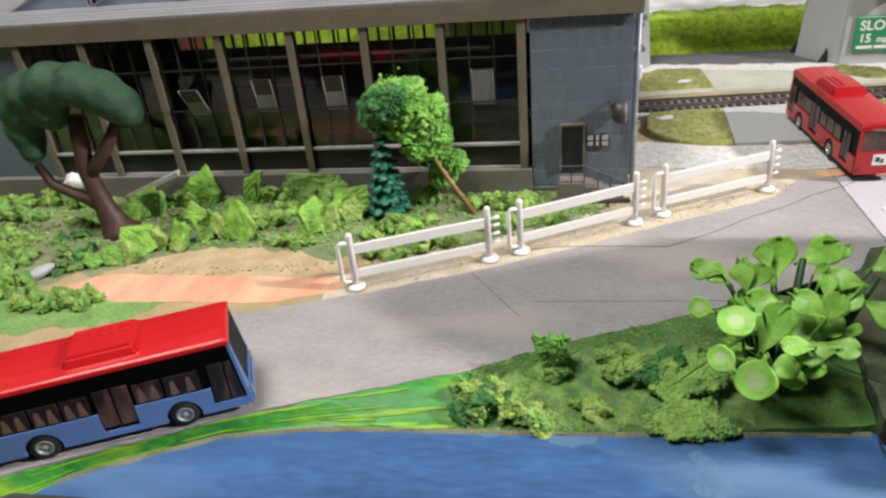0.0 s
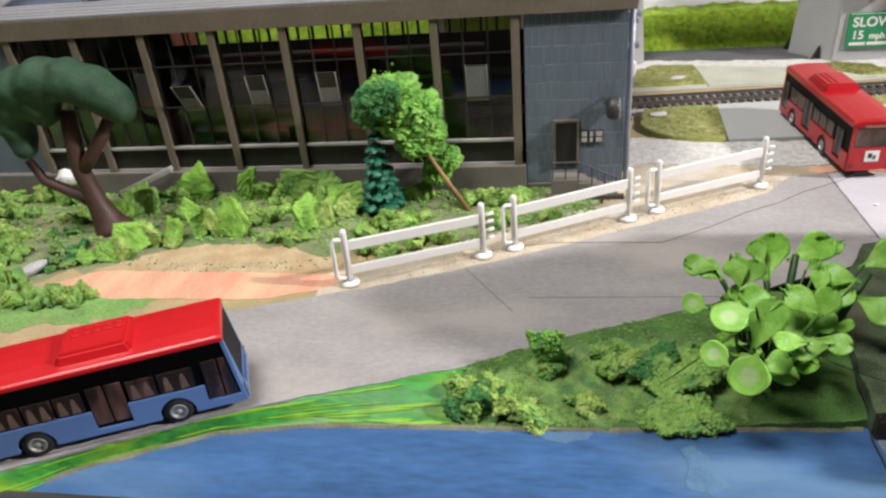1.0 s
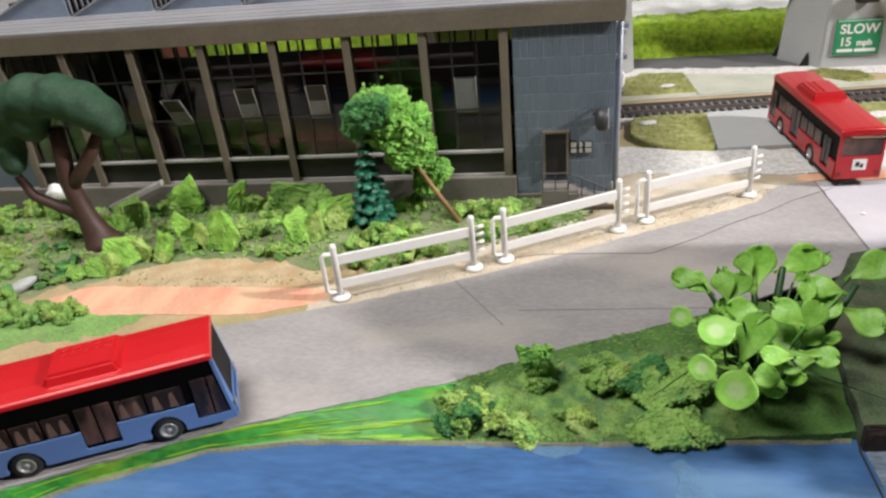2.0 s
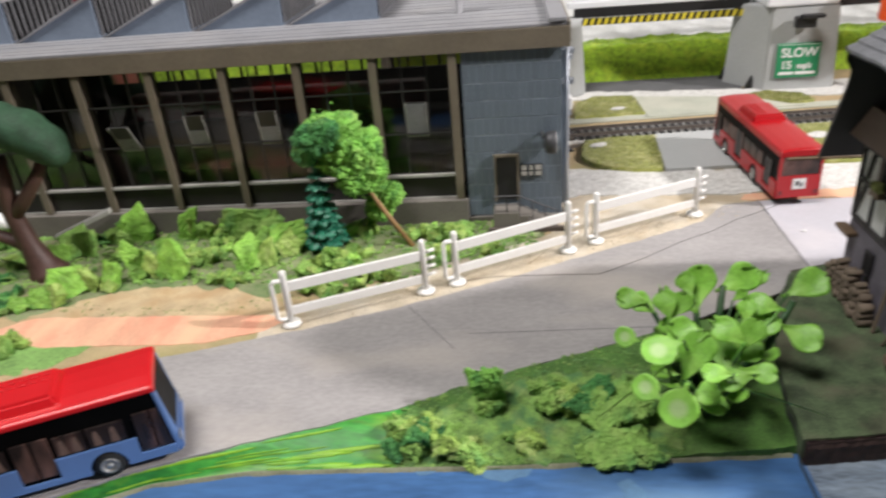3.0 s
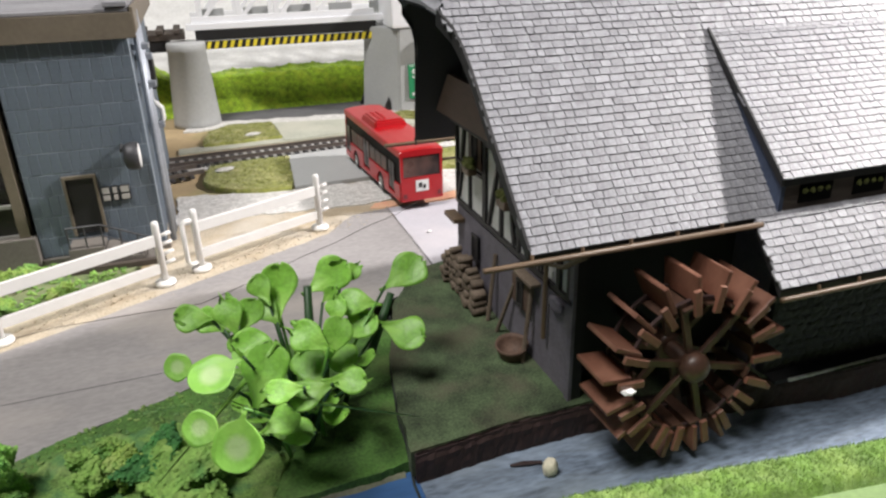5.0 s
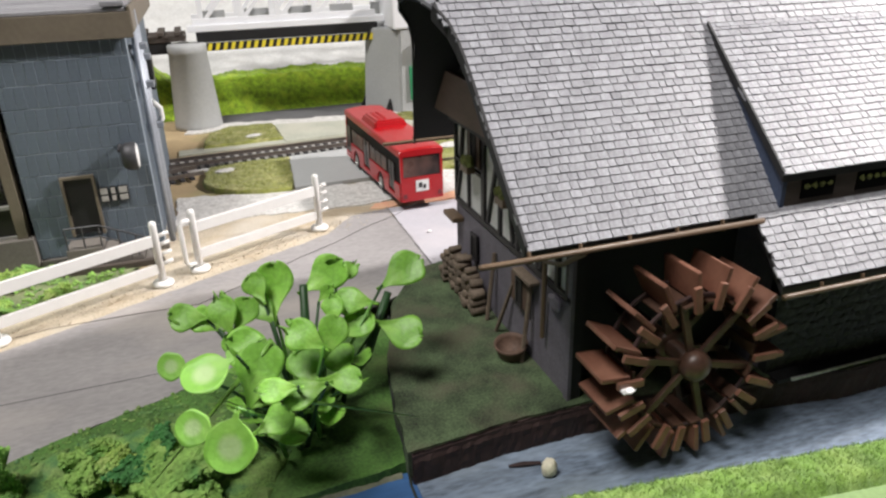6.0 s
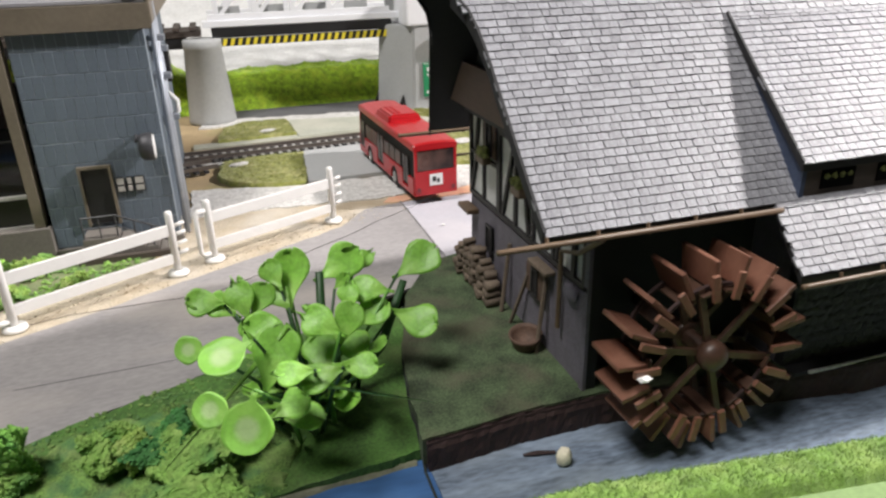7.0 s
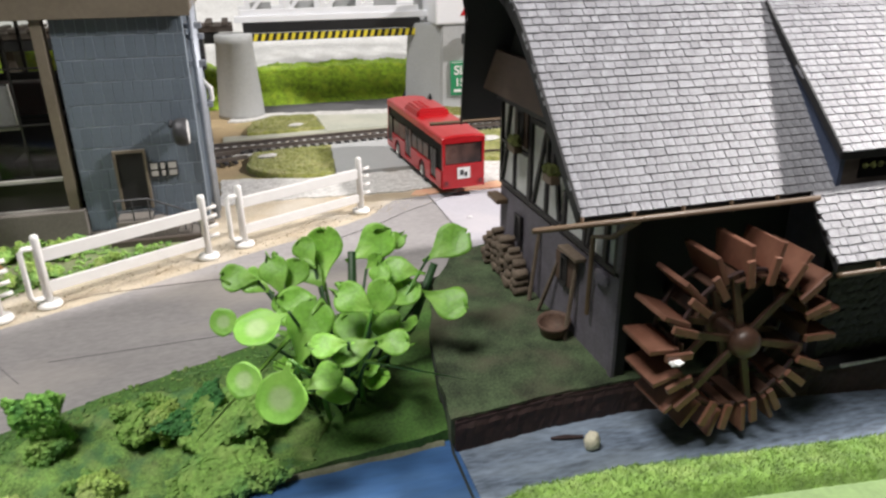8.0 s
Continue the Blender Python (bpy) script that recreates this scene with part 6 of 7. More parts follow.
        for v in o.data.vertices:
            x, z = v.co.x, v.co.z
            v.co.z = z + max(0.0, z - 0.010) * ((0.15 if lower is M_REDSIDE else 0.13) + 0.12 * (x / L + 0.5))
            if x > L / 2 - 0.0030 and z > 0.012:
                v.co.x -= 0.20 * (z - 0.012)
    return b


bus(pose(-0.1530, 0.2318, 0.0011, 0, 0, 24.0), M_BLUE, "toy city bus, red roof, blue sides, on the road", "light blue lower panel")
bus(pose(0.2246, 0.5288, 0.0030, 0, 0, 94.4) @ pose(0, 0, 0, 0, -0.4, 0), M_REDSIDE, "toy city bus, all red, black windows, by the track", "red lower panel")

# cord tied to the red bus, slack on the road
thing("cord", tube([(0.2270, 0.4690, 0.0060), (0.2120, 0.4630, 0.0022), (0.1871, 0.4499, 0.0011), (0.1685, 0.4348, 0.0011), (0.1472, 0.4218, 0.0012), (0.1224, 0.4028, 0.0011), (0.0949, 0.3854, 0.0011), (0.0700, 0.3861, 0.0011), (0.0326, 0.3855, 0.0011), (0.0143, 0.3805, 0.0012)], 0.00014, 6), M_CORD, "thin dark cord tied to the red bus, lying on the road", "cord", smooth=True)

# dark red shed beyond the workshop roof
shed = empty("shed", pose(-0.46, 0.715, 0.0), "dark maroon shed standing behind the workshop", "shed")
part("wall", box(-0.12, 0.12, -0.03, 0.03, -0.001, 0.175, 0.001), M_MAROON, shed, "dark maroon wall")
part("roof", prism([(-0.036, 0.1752), (0.0, 0.205), (0.036, 0.1752)], "x", -0.125, 0.125), M_UNDER, shed, "black pitched roof")

# ---- trees ----
clay = empty("clay_tree", pose(-0.2600, 0.4080, 0.0), "clay tree with bent dark green crown and brown trunk", "tree")
part("trunk", tube([(0.007, 0, -0.001), (0.0055, 0, 0.003), (0.004, 0, 0.009), (0.001, 0, 0.020), (-0.001, 0, 0.032), (-0.003, 0, 0.045), (-0.001, 0, 0.060), (0.002, 0, 0.080)], (0.0135, 0.0112, 0.0088, 0.0066, 0.0058, 0.0055, 0.0052, 0.0045), 14), M_TRUNK, clay, "dark brown clay trunk", smooth=True)
part("branch", tube([(0.001, 0, 0.017), (-0.006, -0.001, 0.024), (-0.017, -0.002, 0.030), (-0.029, -0.002, 0.036), (-0.036, -0.001, 0.050)], (0.0048, 0.0042, 0.0036, 0.0032, 0.0026), 12), M_TRUNK, clay, smooth=True)
part("branch", tube([(-0.003, 0, 0.040), (0.009, -0.001, 0.052), (0.019, 0, 0.063), (0.028, 0.001, 0.076)], (0.0046, 0.0042, 0.0040, 0.0036), 12), M_TRUNK, clay, smooth=True)
crown = bmesh.new()
for x, z, rr, s in ((-0.036, 0.064, 0.0105, 1), (-0.037, 0.074, 0.0130, 2), (-0.033, 0.087, 0.0155, 3), (-0.022, 0.097, 0.0165, 4), (-0.006, 0.101, 0.0165, 5), (0.010, 0.100, 0.0160, 6), (0.022, 0.095, 0.0160, 7), (0.032, 0.087, 0.0145, 8), (0.038, 0.080, 0.0100, 9), (-0.013, 0.086, 0.0130, 10), (-0.034, 0.058, 0.0085, 11), (-0.014, 0.080, 0.0105, 13)):
    lump(rr * 0.88, s, 0.10, 3, (1, 1.15, 0.95), bm=crown, at=(x, 0.002 * math.sin(s), z))
co = part("crown", crown, M_CANOPY, clay, "smooth dark green clay crown", smooth=True)
rm = co.modifiers.new("merge", "REMESH")
rm.mode, rm.voxel_size, rm.use_smooth_shade = "VOXEL", 0.0013, True
sm = co.modifiers.new("soften", "SMOOTH")
sm.factor, sm.iterations = 0.6, 28

ball = empty("foam_tree", pose(-0.0180, 0.4300, 0.0), "leaning tree of light green foam on a stick", "tree")
part("trunk", tube([(0, 0, 0), (-0.014, 0.001, 0.022), (-0.030, 0.006, 0.046), (-0.040, 0.010, 0.062)], (0.0016, 0.0015, 0.0013, 0.0011), 10), M_STICK, ball, "thin brown stick trunk", smooth=True)


def foam(spheres, seed, clumps, size):
    """A ragged crown of many small clumps over a few lumps."""
    r = random.Random(seed)
    bm = bmesh.new()
    for c, rr in spheres:
        out = bmesh.ops.create_icosphere(bm, subdivisions=5 if rr > 0.0065 else 4, radius=1.0)
        off = Vector((r.uniform(0, 60), r.uniform(0, 60), r.uniform(0, 60)))
        wide, deep, high = r.uniform(0.85, 1.3), r.uniform(0.85, 1.2), r.uniform(0.7, 1.0)
        for v in out["verts"]:
            d = v.co.normalized()
            block = 1 + 0.16 * (1 / max(abs(d.x), abs(d.y), abs(d.z)) - 1.25)
            k = block + 0.24 * noise.noise(d * 1.9 + off) + 0.17 * noise.noise(d * 5 + off) + 0.12 * noise.noise(d * 12 + off) + 0.09 * noise.noise(d * 27 + off)
            v.co = Vector(c) + Vector((d.x * wide, d.y * deep, d.z * high)) * rr * k * 1.08
        for _ in range(clumps // 8):
            d = Vector((r.gauss(0, 1), r.gauss(0, 1), r.gauss(0, 1))).normalized()
            lump(size * r.uniform(0.2, 0.5), r.random() * 90, 0.9, 1, bm=bm, at=Vector(c) + d * rr * r.uniform(0.90, 1.10))
    return bm


part("crown", foam((((-0.037, 0.014, 0.056), 0.0150), ((-0.031, 0.010, 0.044), 0.0120), ((-0.045, 0.012, 0.072), 0.0180), ((-0.027, 0.014, 0.062), 0.0125), ((-0.016, 0.016, 0.030), 0.0095), ((-0.022, 0.018, 0.020), 0.0085), ((-0.024, 0.013, 0.048), 0.0110)), 3, 420, 0.0021), M_SPONGE, ball, "crumbly light green foam crown")
part("dark_clump", foam((((-0.053, 0.001, 0.073), 0.0095), ((-0.061, 0.006, 0.064), 0.0080), ((-0.045, -0.001, 0.079), 0.0070)), 5, 220, 0.0018), M_SPONGE_DARK, ball, "dark green foam patch")

fir = empty("conifer", pose(-0.0745, 0.4330, 0.0), "small teal plastic conifer with drooping tiers", "tree")
part("trunk", tube([(0, 0, 0), (0, 0, 0.052)], (0.0022, 0.0008), 8), M_TRUNK, fir)
for k in range(7):
    z = 0.0065 + k * 0.0074
    rr = 0.0150 * (1 - k / 8.2)
    n = 9 - k // 2
    for i in range(n):
        m = pose(0, 0, z, 0, 0, 360 * (i + 0.5 * (k % 2)) / n + 7 * k) @ pose(rr * 0.62, 0, -0.0006, 0, 16, 0)
        bm = lump(0.0046 - 0.00032 * k, k * 10 + i, 0.45, 3, (1.25, 0.85, 0.42), 2.2)
        part("branch", bm, M_CONIFER, fir, smooth=True, at=m)
    part("branch", lump(rr * 0.55, k + 70, 0.3, 2, (1, 1, 0.5)), M_CONIFER, fir, at=pose(0, 0, z + 0.0012))
part("tip", lump(0.0022, 88, 0.3, 2, (0.8, 0.8, 1.8)), M_CONIFER, fir, at=pose(0, 0, 0.0545))

# ---- cut foam shrubs in the garden ----
def torn(w, d, h, seed, flat=0.6, grit=0.0006, cuts=7):
    """A chip of torn or cut foam: flat facets, gritty skin."""
    r = random.Random(seed)
    bm = bmesh.new()
    pts = []
    for _ in range(10):
        p = Vector((r.uniform(-1, 1), r.uniform(-1, 1) * flat, r.uniform(-1, 1)))
        p *= 1 / max(0.55, max(abs(p.x), abs(p.y) / flat, abs(p.z)))
        pts.append(bm.verts.new((p.x * w, p.y * d, p.z * h)))
    bmesh.ops.convex_hull(bm, input=pts)
    bmesh.ops.delete(bm, geom=[q for q in bm.verts if not q.link_faces], context="VERTS")
    bmesh.ops.triangulate(bm, faces=bm.faces[:])
    bmesh.ops.subdivide_edges(bm, edges=bm.edges[:], cuts=cuts, use_grid_fill=True)
    off = Vector((seed * 1.7, seed * 0.9, seed * 2.3))
    for q in bm.verts:
        for freq, much in ((260, 1.1), (700, 0.9), (1700, 0.7)):
            p = q.co * freq + off
            q.co += Vector((noise.noise(p), noise.noise(p + Vector((5, 0, 0))), noise.noise(p + Vector((0, 7, 0))))) * grit * much
    return bm


def grit_on(piece, n, size, seed):
    """Loose foam grains on a chip's skin."""
    me = piece.data
    r = random.Random(seed)
    skin = [v.co.copy() for v in me.vertices]
    verts, faces = grains([(p, r.uniform(*size)) for p in r.sample(skin, min(len(skin), n))], seed)
    base_verts, base_faces = [tuple(p) for p in skin], [list(f.vertices) for f in me.polygons]
    n0 = len(base_verts)
    me.clear_geometry()
    me.from_pydata(base_verts + verts, [], base_faces + [[n0 + i for i in f] for f in faces])


def plate(w, h, d, seed):
    """One flat cut chip of foam standing on its lower edge, with a slanting top."""
    r = random.Random(seed)
    lean = r.choice((-1, 1)) * r.uniform(0.25, 0.7)
    outline = ((-0.65, 0.0), (0.65, 0.0), (1.0, r.uniform(0.25, 0.7)), (lean, 1.0), (-1.0, r.uniform(0.35, 0.85)))
    bm = bmesh.new()
    pts = []
    for side in (-1, 1):
        k = 1.0 if side < 0 else r.uniform(0.6, 0.9)
        pts += [bm.verts.new((u * w * k, side * d * r.uniform(0.7, 1.2), v * h * (0.9 + 0.1 * k))) for u, v in outline]
    bmesh.ops.convex_hull(bm, input=pts)
    bmesh.ops.delete(bm, geom=[q for q in bm.verts if not q.link_faces], context="VERTS")
    bmesh.ops.triangulate(bm, faces=bm.faces[:])
    bmesh.ops.subdivide_edges(bm, edges=bm.edges[:], cuts=8, use_grid_fill=True)
    off = Vector((seed * 1.3, seed * 0.7, seed * 2.9))
    for q in bm.verts:
        for freq, much in ((180, 0.0008), (520, 0.0006), (1500, 0.0005)):
            p = q.co * freq + off
            q.co += Vector((noise.noise(p), noise.noise(p + Vector((5, 0, 0))), noise.noise(p + Vector((0, 7, 0))))) * much
    return bm


def chip_shrub(x, y, chips, label, seed):
    """Flat foam chips stuck upright side by side: shift, half width, height, turn and lean of each."""
    r = random.Random(seed)
    clump = empty("shrub", pose(x, y, 0.0006), label, "shrub", "foam shrubs in the garden")
    for k, (dx, dy, w, h, turn, lean, material) in enumerate(chips):
        bm = plate(w, h, 0.0028, seed * 7 + k)
        grit_on(part("chip", bm, material, clump, at=pose(dx, dy, -0.0008, lean + r.uniform(-14, 14), r.uniform(-24, 24), turn + r.uniform(-25, 25))), 120, (0.0003, 0.0009), seed * 5 + k)


def tuft_shrub(x, y, wide, deep, tall, n, seed, materials, label):
    """A low crumbly cushion of small torn foam bits."""
    r = random.Random(seed)
    clump = empty("shrub", pose(x, y, 0.0006), label, "shrub", "foam shrubs in the garden")
    for k in range(n):
        a, d = r.uniform(0, 6.28), math.sqrt(r.random())
        w = r.uniform(0.0032, 0.0058)
        h = tall * r.uniform(0.35, 0.62) * (1 - 0.45 * d * d)
        bm = torn(w, w, h, seed * 13 + k, r.uniform(0.5, 0.9), 0.0009, 6)
        at = pose(d * wide * math.cos(a), d * deep * math.sin(a), h * 0.6, r.uniform(-35, 35), r.uniform(-35, 35), r.uniform(0, 360))
        for q in bm.verts:
            q.co = at @ q.co
            q.co.z = max(q.co.z, -0.0005)
        grit_on(part("clump", bm, materials[k % len(materials)], clump), 60, (0.0003, 0.0009), seed * 5 + k)


F, SM, SL = M_FLAKE, M_SPONGE_MID, M_SPONGE_LIGHT
LIGHT = "shrub of flat cut light green foam chips"
for i, (x, y, chips) in enumerate((
        (-0.234, 0.364, ((-0.007, -0.002, 0.007, 0.012, 30, -48, F), (0.002, 0.001, 0.008, 0.015, 15, -42, F), (0.009, 0.004, 0.006, 0.013, -10, -30, SL))),
        (-0.218, 0.380, ((0.0, 0.0, 0.0115, 0.0215, 14, -30, F), (0.006, 0.005, 0.008, 0.015, -25, -20, SL), (-0.006, 0.004, 0.007, 0.015, 40, -25, F))),
        (-0.203, 0.386, ((0.0, 0.0, 0.0070, 0.0170, -15, -32, F), (0.004, 0.002, 0.0055, 0.0190, 50, -12, F), (0.003, -0.004, 0.006, 0.009, 10, -45, SL))),
        (-0.187, 0.402, ((0.0, 0.0, 0.0085, 0.0260, 28, -24, F), (-0.006, 0.003, 0.007, 0.0160, -30, -20, SL), (0.003, -0.006, 0.006, 0.012, 30, -40, F))),
        (-0.166, 0.397, ((0.0, 0.0, 0.0125, 0.0255, -24, -28, F), (0.005, 0.001, 0.008, 0.016, 20, -35, F), (-0.006, 0.003, 0.006, 0.019, 35, -15, SL))),
        (-0.211, 0.452, ((0.0, 0.0, 0.0130, 0.0270, -12, -18, F), (-0.004, 0.004, 0.009, 0.018, 25, -10, F))),
        (-0.179, 0.452, ((0.0, 0.0, 0.0065, 0.0270, 18, -10, F), (0.004, 0.003, 0.005, 0.018, -20, -10, SL))),
        (-0.116, 0.407, ((0.0, 0.0, 0.0095, 0.0230, 20, -22, F), (-0.005, -0.004, 0.007, 0.013, -15, -40, F), (0.006, 0.003, 0.007, 0.018, -35, -15, SL))),
        (-0.101, 0.424, ((0.0, 0.0, 0.0125, 0.0250, -16, -20, F), (0.006, -0.003, 0.008, 0.018, 25, -30, SL), (-0.007, 0.002, 0.007, 0.019, 40, -15, F))))):
    chip_shrub(x, y, chips, LIGHT, 100 + i)
chip_shrub(-0.128, 0.452, ((0.0, 0.0, 0.0165, 0.0270, 8, -16, SM), (0.010, -0.002, 0.010, 0.019, -20, -25, SM), (-0.012, -0.002, 0.009, 0.015, 25, -25, F)), "shrub of broad mid green foam chips against the wall", 120)
chip_shrub(-0.247, 0.430, ((0.0, 0.0, 0.0100, 0.0230, 24, -20, SM), (0.008, 0.002, 0.008, 0.0190, -18, -20, SM), (-0.005, -0.006, 0.007, 0.014, 10, -35, F)), "shrub of darker green foam beside the clay tree", 121)
chip_shrub(-0.226, 0.449, ((0.0, 0.0, 0.0090, 0.0140, 20, -24, SM), (0.006, -0.004, 0.007, 0.010, -20, -35, SM)), "small shrub of mid green foam under the plank", 122)
CUSHION = "low crumbly cushion of torn green foam"
for i, (x, y, w, d, h, n) in enumerate(((-0.157, 0.419, 0.017, 0.008, 0.012, 14), (-0.155, 0.453, 0.019, 0.007, 0.018, 16), (-0.124, 0.389, 0.013, 0.006, 0.009, 10), (-0.072, 0.400, 0.015, 0.007, 0.012, 12), (-0.057, 0.414, 0.014, 0.008, 0.012, 12),
                                        (-0.060, 0.374, 0.018, 0.007, 0.011, 13), (-0.036, 0.387, 0.016, 0.008, 0.012, 12), (-0.006, 0.438, 0.013, 0.009, 0.014, 11), (0.010, 0.440, 0.011, 0.008, 0.012, 9), (0.034, 0.417, 0.007, 0.006, 0.010, 6),
                                        (-0.053, 0.449, 0.009, 0.007, 0.016, 8), (0.000, 0.412, 0.011, 0.008, 0.010, 9), (-0.205, 0.425, 0.013, 0.007, 0.008, 9), (-0.145, 0.437, 0.013, 0.006, 0.008, 9),
                                        (-0.252, 0.321, 0.017, 0.010, 0.012, 17), (-0.228, 0.323, 0.012, 0.009, 0.011, 12), (-0.280, 0.334, 0.011, 0.010, 0.012, 11), (-0.300, 0.366, 0.016, 0.010, 0.011, 14), (-0.312, 0.386, 0.015, 0.009, 0.010, 12),
                                        (-0.333, 0.402, 0.013, 0.009, 0.009, 10), (-0.342, 0.428, 0.018, 0.008, 0.012, 13), (-0.328, 0.452, 0.015, 0.006, 0.016, 13), (-0.362, 0.450, 0.017, 0.007, 0.011, 12), (-0.308, 0.450, 0.008, 0.006, 0.019, 9), (-0.290, 0.420, 0.012, 0.007, 0.008, 8),
                                        (-0.345, 0.372, 0.015, 0.010, 0.011, 10), (-0.303, 0.345, 0.014, 0.010, 0.011, 11))):
    tuft_shrub(x, y, w, d, h, n, 200 + i, ((SL, SM, SL), (SM, SL, F), (SM, SM, SL))[i % 3], CUSHION)
MOSS_BIT = "thin dark bluish green moss cushion on the ground"
for i, (x, y, w, d) in enumerate(((-0.268, 0.378, 0.012, 0.008), (-0.283, 0.396, 0.010, 0.007), (-0.262, 0.360, 0.011, 0.006), (-0.238, 0.452, 0.010, 0.006))):
    tuft_shrub(x, y, w, d, 0.005, 8, 300 + i, (M_MOSS, M_SPONGE_DARK), MOSS_BIT)
thing("plank", box(-0.021, 0.021, -0.0034, 0.0034, 0.0, 0.0030, 0.0005), M_BARLIGHT, "short pale grey brown plank leaning against the plinth", "plank", at=pose(-0.2440, 0.4440, 0.0165, 0, -20, 14))
thing("white_stone", lump(0.0075, 12, 0.25, 3, (1, 0.8, 0.8)), M_PAPER, "white rounded stone behind the clay tree", "stone", smooth=True, at=pose(-0.3080, 0.4500, 0.0195))
thing("grey_stone", lump(0.009, 13, 0.3, 2, (1, 0.5, 0.35)), M_SLAB, "flat grey stone beside the shrubs", "stone", at=pose(-0.272, 0.350, 0.003, 0, -18, 40))

thing("orange_scrap", lump(0.0045, 17, 0.3, 2, (1.2, 0.8, 0.22)), M_ORANGE, "orange scrap of card behind the clay tree", "scrap", at=pose(-0.2960, 0.4480, 0.0016))
thing("stick", tube([(-0.014, 0, 0.0006), (-0.004, 0.0004, 0.0009), (0.014, 0, 0.0006)], (0.0006, 0.0009, 0.0007), 6), M_BANK, "dark straight stick lying on the grass mat", "stick", at=pose(0.2760, 0.5520, 0.0042, 0, 0, 4))

# ---- bushes beside the river ----
def slab(w, d, h, seed):
    """A flat torn plate of foam with a ragged rim."""
    bm = box(-w, w, -d, d, -h, h)
    bmesh.ops.subdivide_edges(bm, edges=bm.edges[:], cuts=13, use_grid_fill=True)
    off = Vector((seed, seed * 3.1, seed * 0.7))
    for v in bm.verts:
        v.co = Vector((v.co.x * (1 - 0.3 * abs(v.co.y) / d), v.co.y, v.co.z * (1 - 0.4 * (abs(v.co.x) / w) ** 2)))
        for freq, much in ((110, 0.0026), (520, 0.0011), (1500, 0.0005)):
            p = v.co * freq + off
            v.co += Vector((noise.noise(p), noise.noise(p + Vector((9, 0, 0))), noise.noise(p + Vector((0, 9, 0))))) * much
    return bm


def bush(x, y, pieces, label, seed):
    """Torn foam lumps and plates in a heap: place, half sizes, turns and material of each."""
    b = empty("bush", pose(x, y, ground_z(x, y) + 0.0010), label, "bush", "foam bushes beside the river")
    for k, (at, half, turns, material) in enumerate(pieces):
        plate = half[2] < 0.45 * half[0]
        bm = slab(*half, seed + k) if plate else torn(*half, seed + k * 3, 1.0, 0.0008, 9)
        grit_on(part("clump", bm, material, b, at=pose(*at, *turns)), 340, (0.0003, 0.0010), seed + k)
    return b


def heap(x, y, wide, deep, tall, n, materials, label, seed):
    r = random.Random(seed)
    rows = []
    for k in range(n):
        u, v = r.uniform(-1, 1), r.uniform(-1, 1)
        near = 1 - 0.5 * (u * u + v * v) / 2
        s = r.uniform(0.6, 1.1)
        rows.append(((u * wide * 0.75, v * deep * 0.75, tall * 0.32 * near), (0.0062 * s, 0.0056 * s, tall * 0.50 * near * s), (r.uniform(-40, 40), r.uniform(-40, 40), r.uniform(0, 360)), materials[k % len(materials)]))
    return bush(x, y, rows, label, seed)


MID, DRK, LGT = M_SPONGE_MID, M_SPONGE_DARK, M_SPONGE_LIGHT
heap(0.008, 0.2555, 0.021, 0.012, 0.0125, 15, (MID, LGT, MID, DRK, LGT), "crumbly yellow and teal green foam bush beside the river", 41)
bush(0.033, 0.276, (((0.0, 0, 0.0110), (0.0062, 0.0048, 0.0160), (8, -12, 20), M_SPONGE), ((0.003, 0.001, 0.0170), (0.0036, 0.0034, 0.0070), (20, -20, 60), M_SPONGE), ((0.001, -0.003, 0.002), (0.0060, 0.0050, 0.0035), (0, 0, 40), MID)), "narrow upright bright green foam piece at the road", 42)
heap(0.063, 0.279, 0.011, 0.009, 0.0140, 8, (MID, MID, LGT), "round mid green foam bush beside the plastic plant", 43)
bush(0.084, 0.272, (((0.000, 0.005, 0.0105), (0.0075, 0.0070, 0.0080), (10, 20, 30), DRK), ((0.004, -0.003, 0.0090), (0.0165, 0.0085, 0.0030), (26, -15, 14), MID), ((-0.008, 0.000, 0.005), (0.0085, 0.0075, 0.0065), (10, 5, -20), DRK), ((0.013, -0.002, 0.0100), (0.0080, 0.0070, 0.0050), (30, -20, 50), MID)),
     "dark green foam bush with a slab edge under the plastic plant", 44)
bush(0.087, 0.2490, (((0.001, 0.002, 0.0035), (0.0150, 0.0080, 0.0026), (24, 5, 6), MID), ((0.010, 0.001, 0.0035), (0.0060, 0.0070, 0.0038), (22, -6, 30), MID), ((-0.013, 0.001, 0.001), (0.0060, 0.0050, 0.0030), (0, 10, 50), MID)), "low green foam slab at the river's edge", 45)
heap(0.048, 0.2580, 0.006, 0.005, 0.0060, 4, (LGT, MID), "low light green foam tuft on the lawn", 46)
heap(0.028, 0.2500, 0.009, 0.004, 0.0055, 5, (MID, LGT), "low torn foam crumb heap at the river's edge", 47)

# ---- plastic plant ----
plant = empty("plastic_plant", pose(0.128, 0.283, 0.0), "glossy plastic plant with round light green leaves", "plant")
plant_z = ground_z(0.128, 0.283)


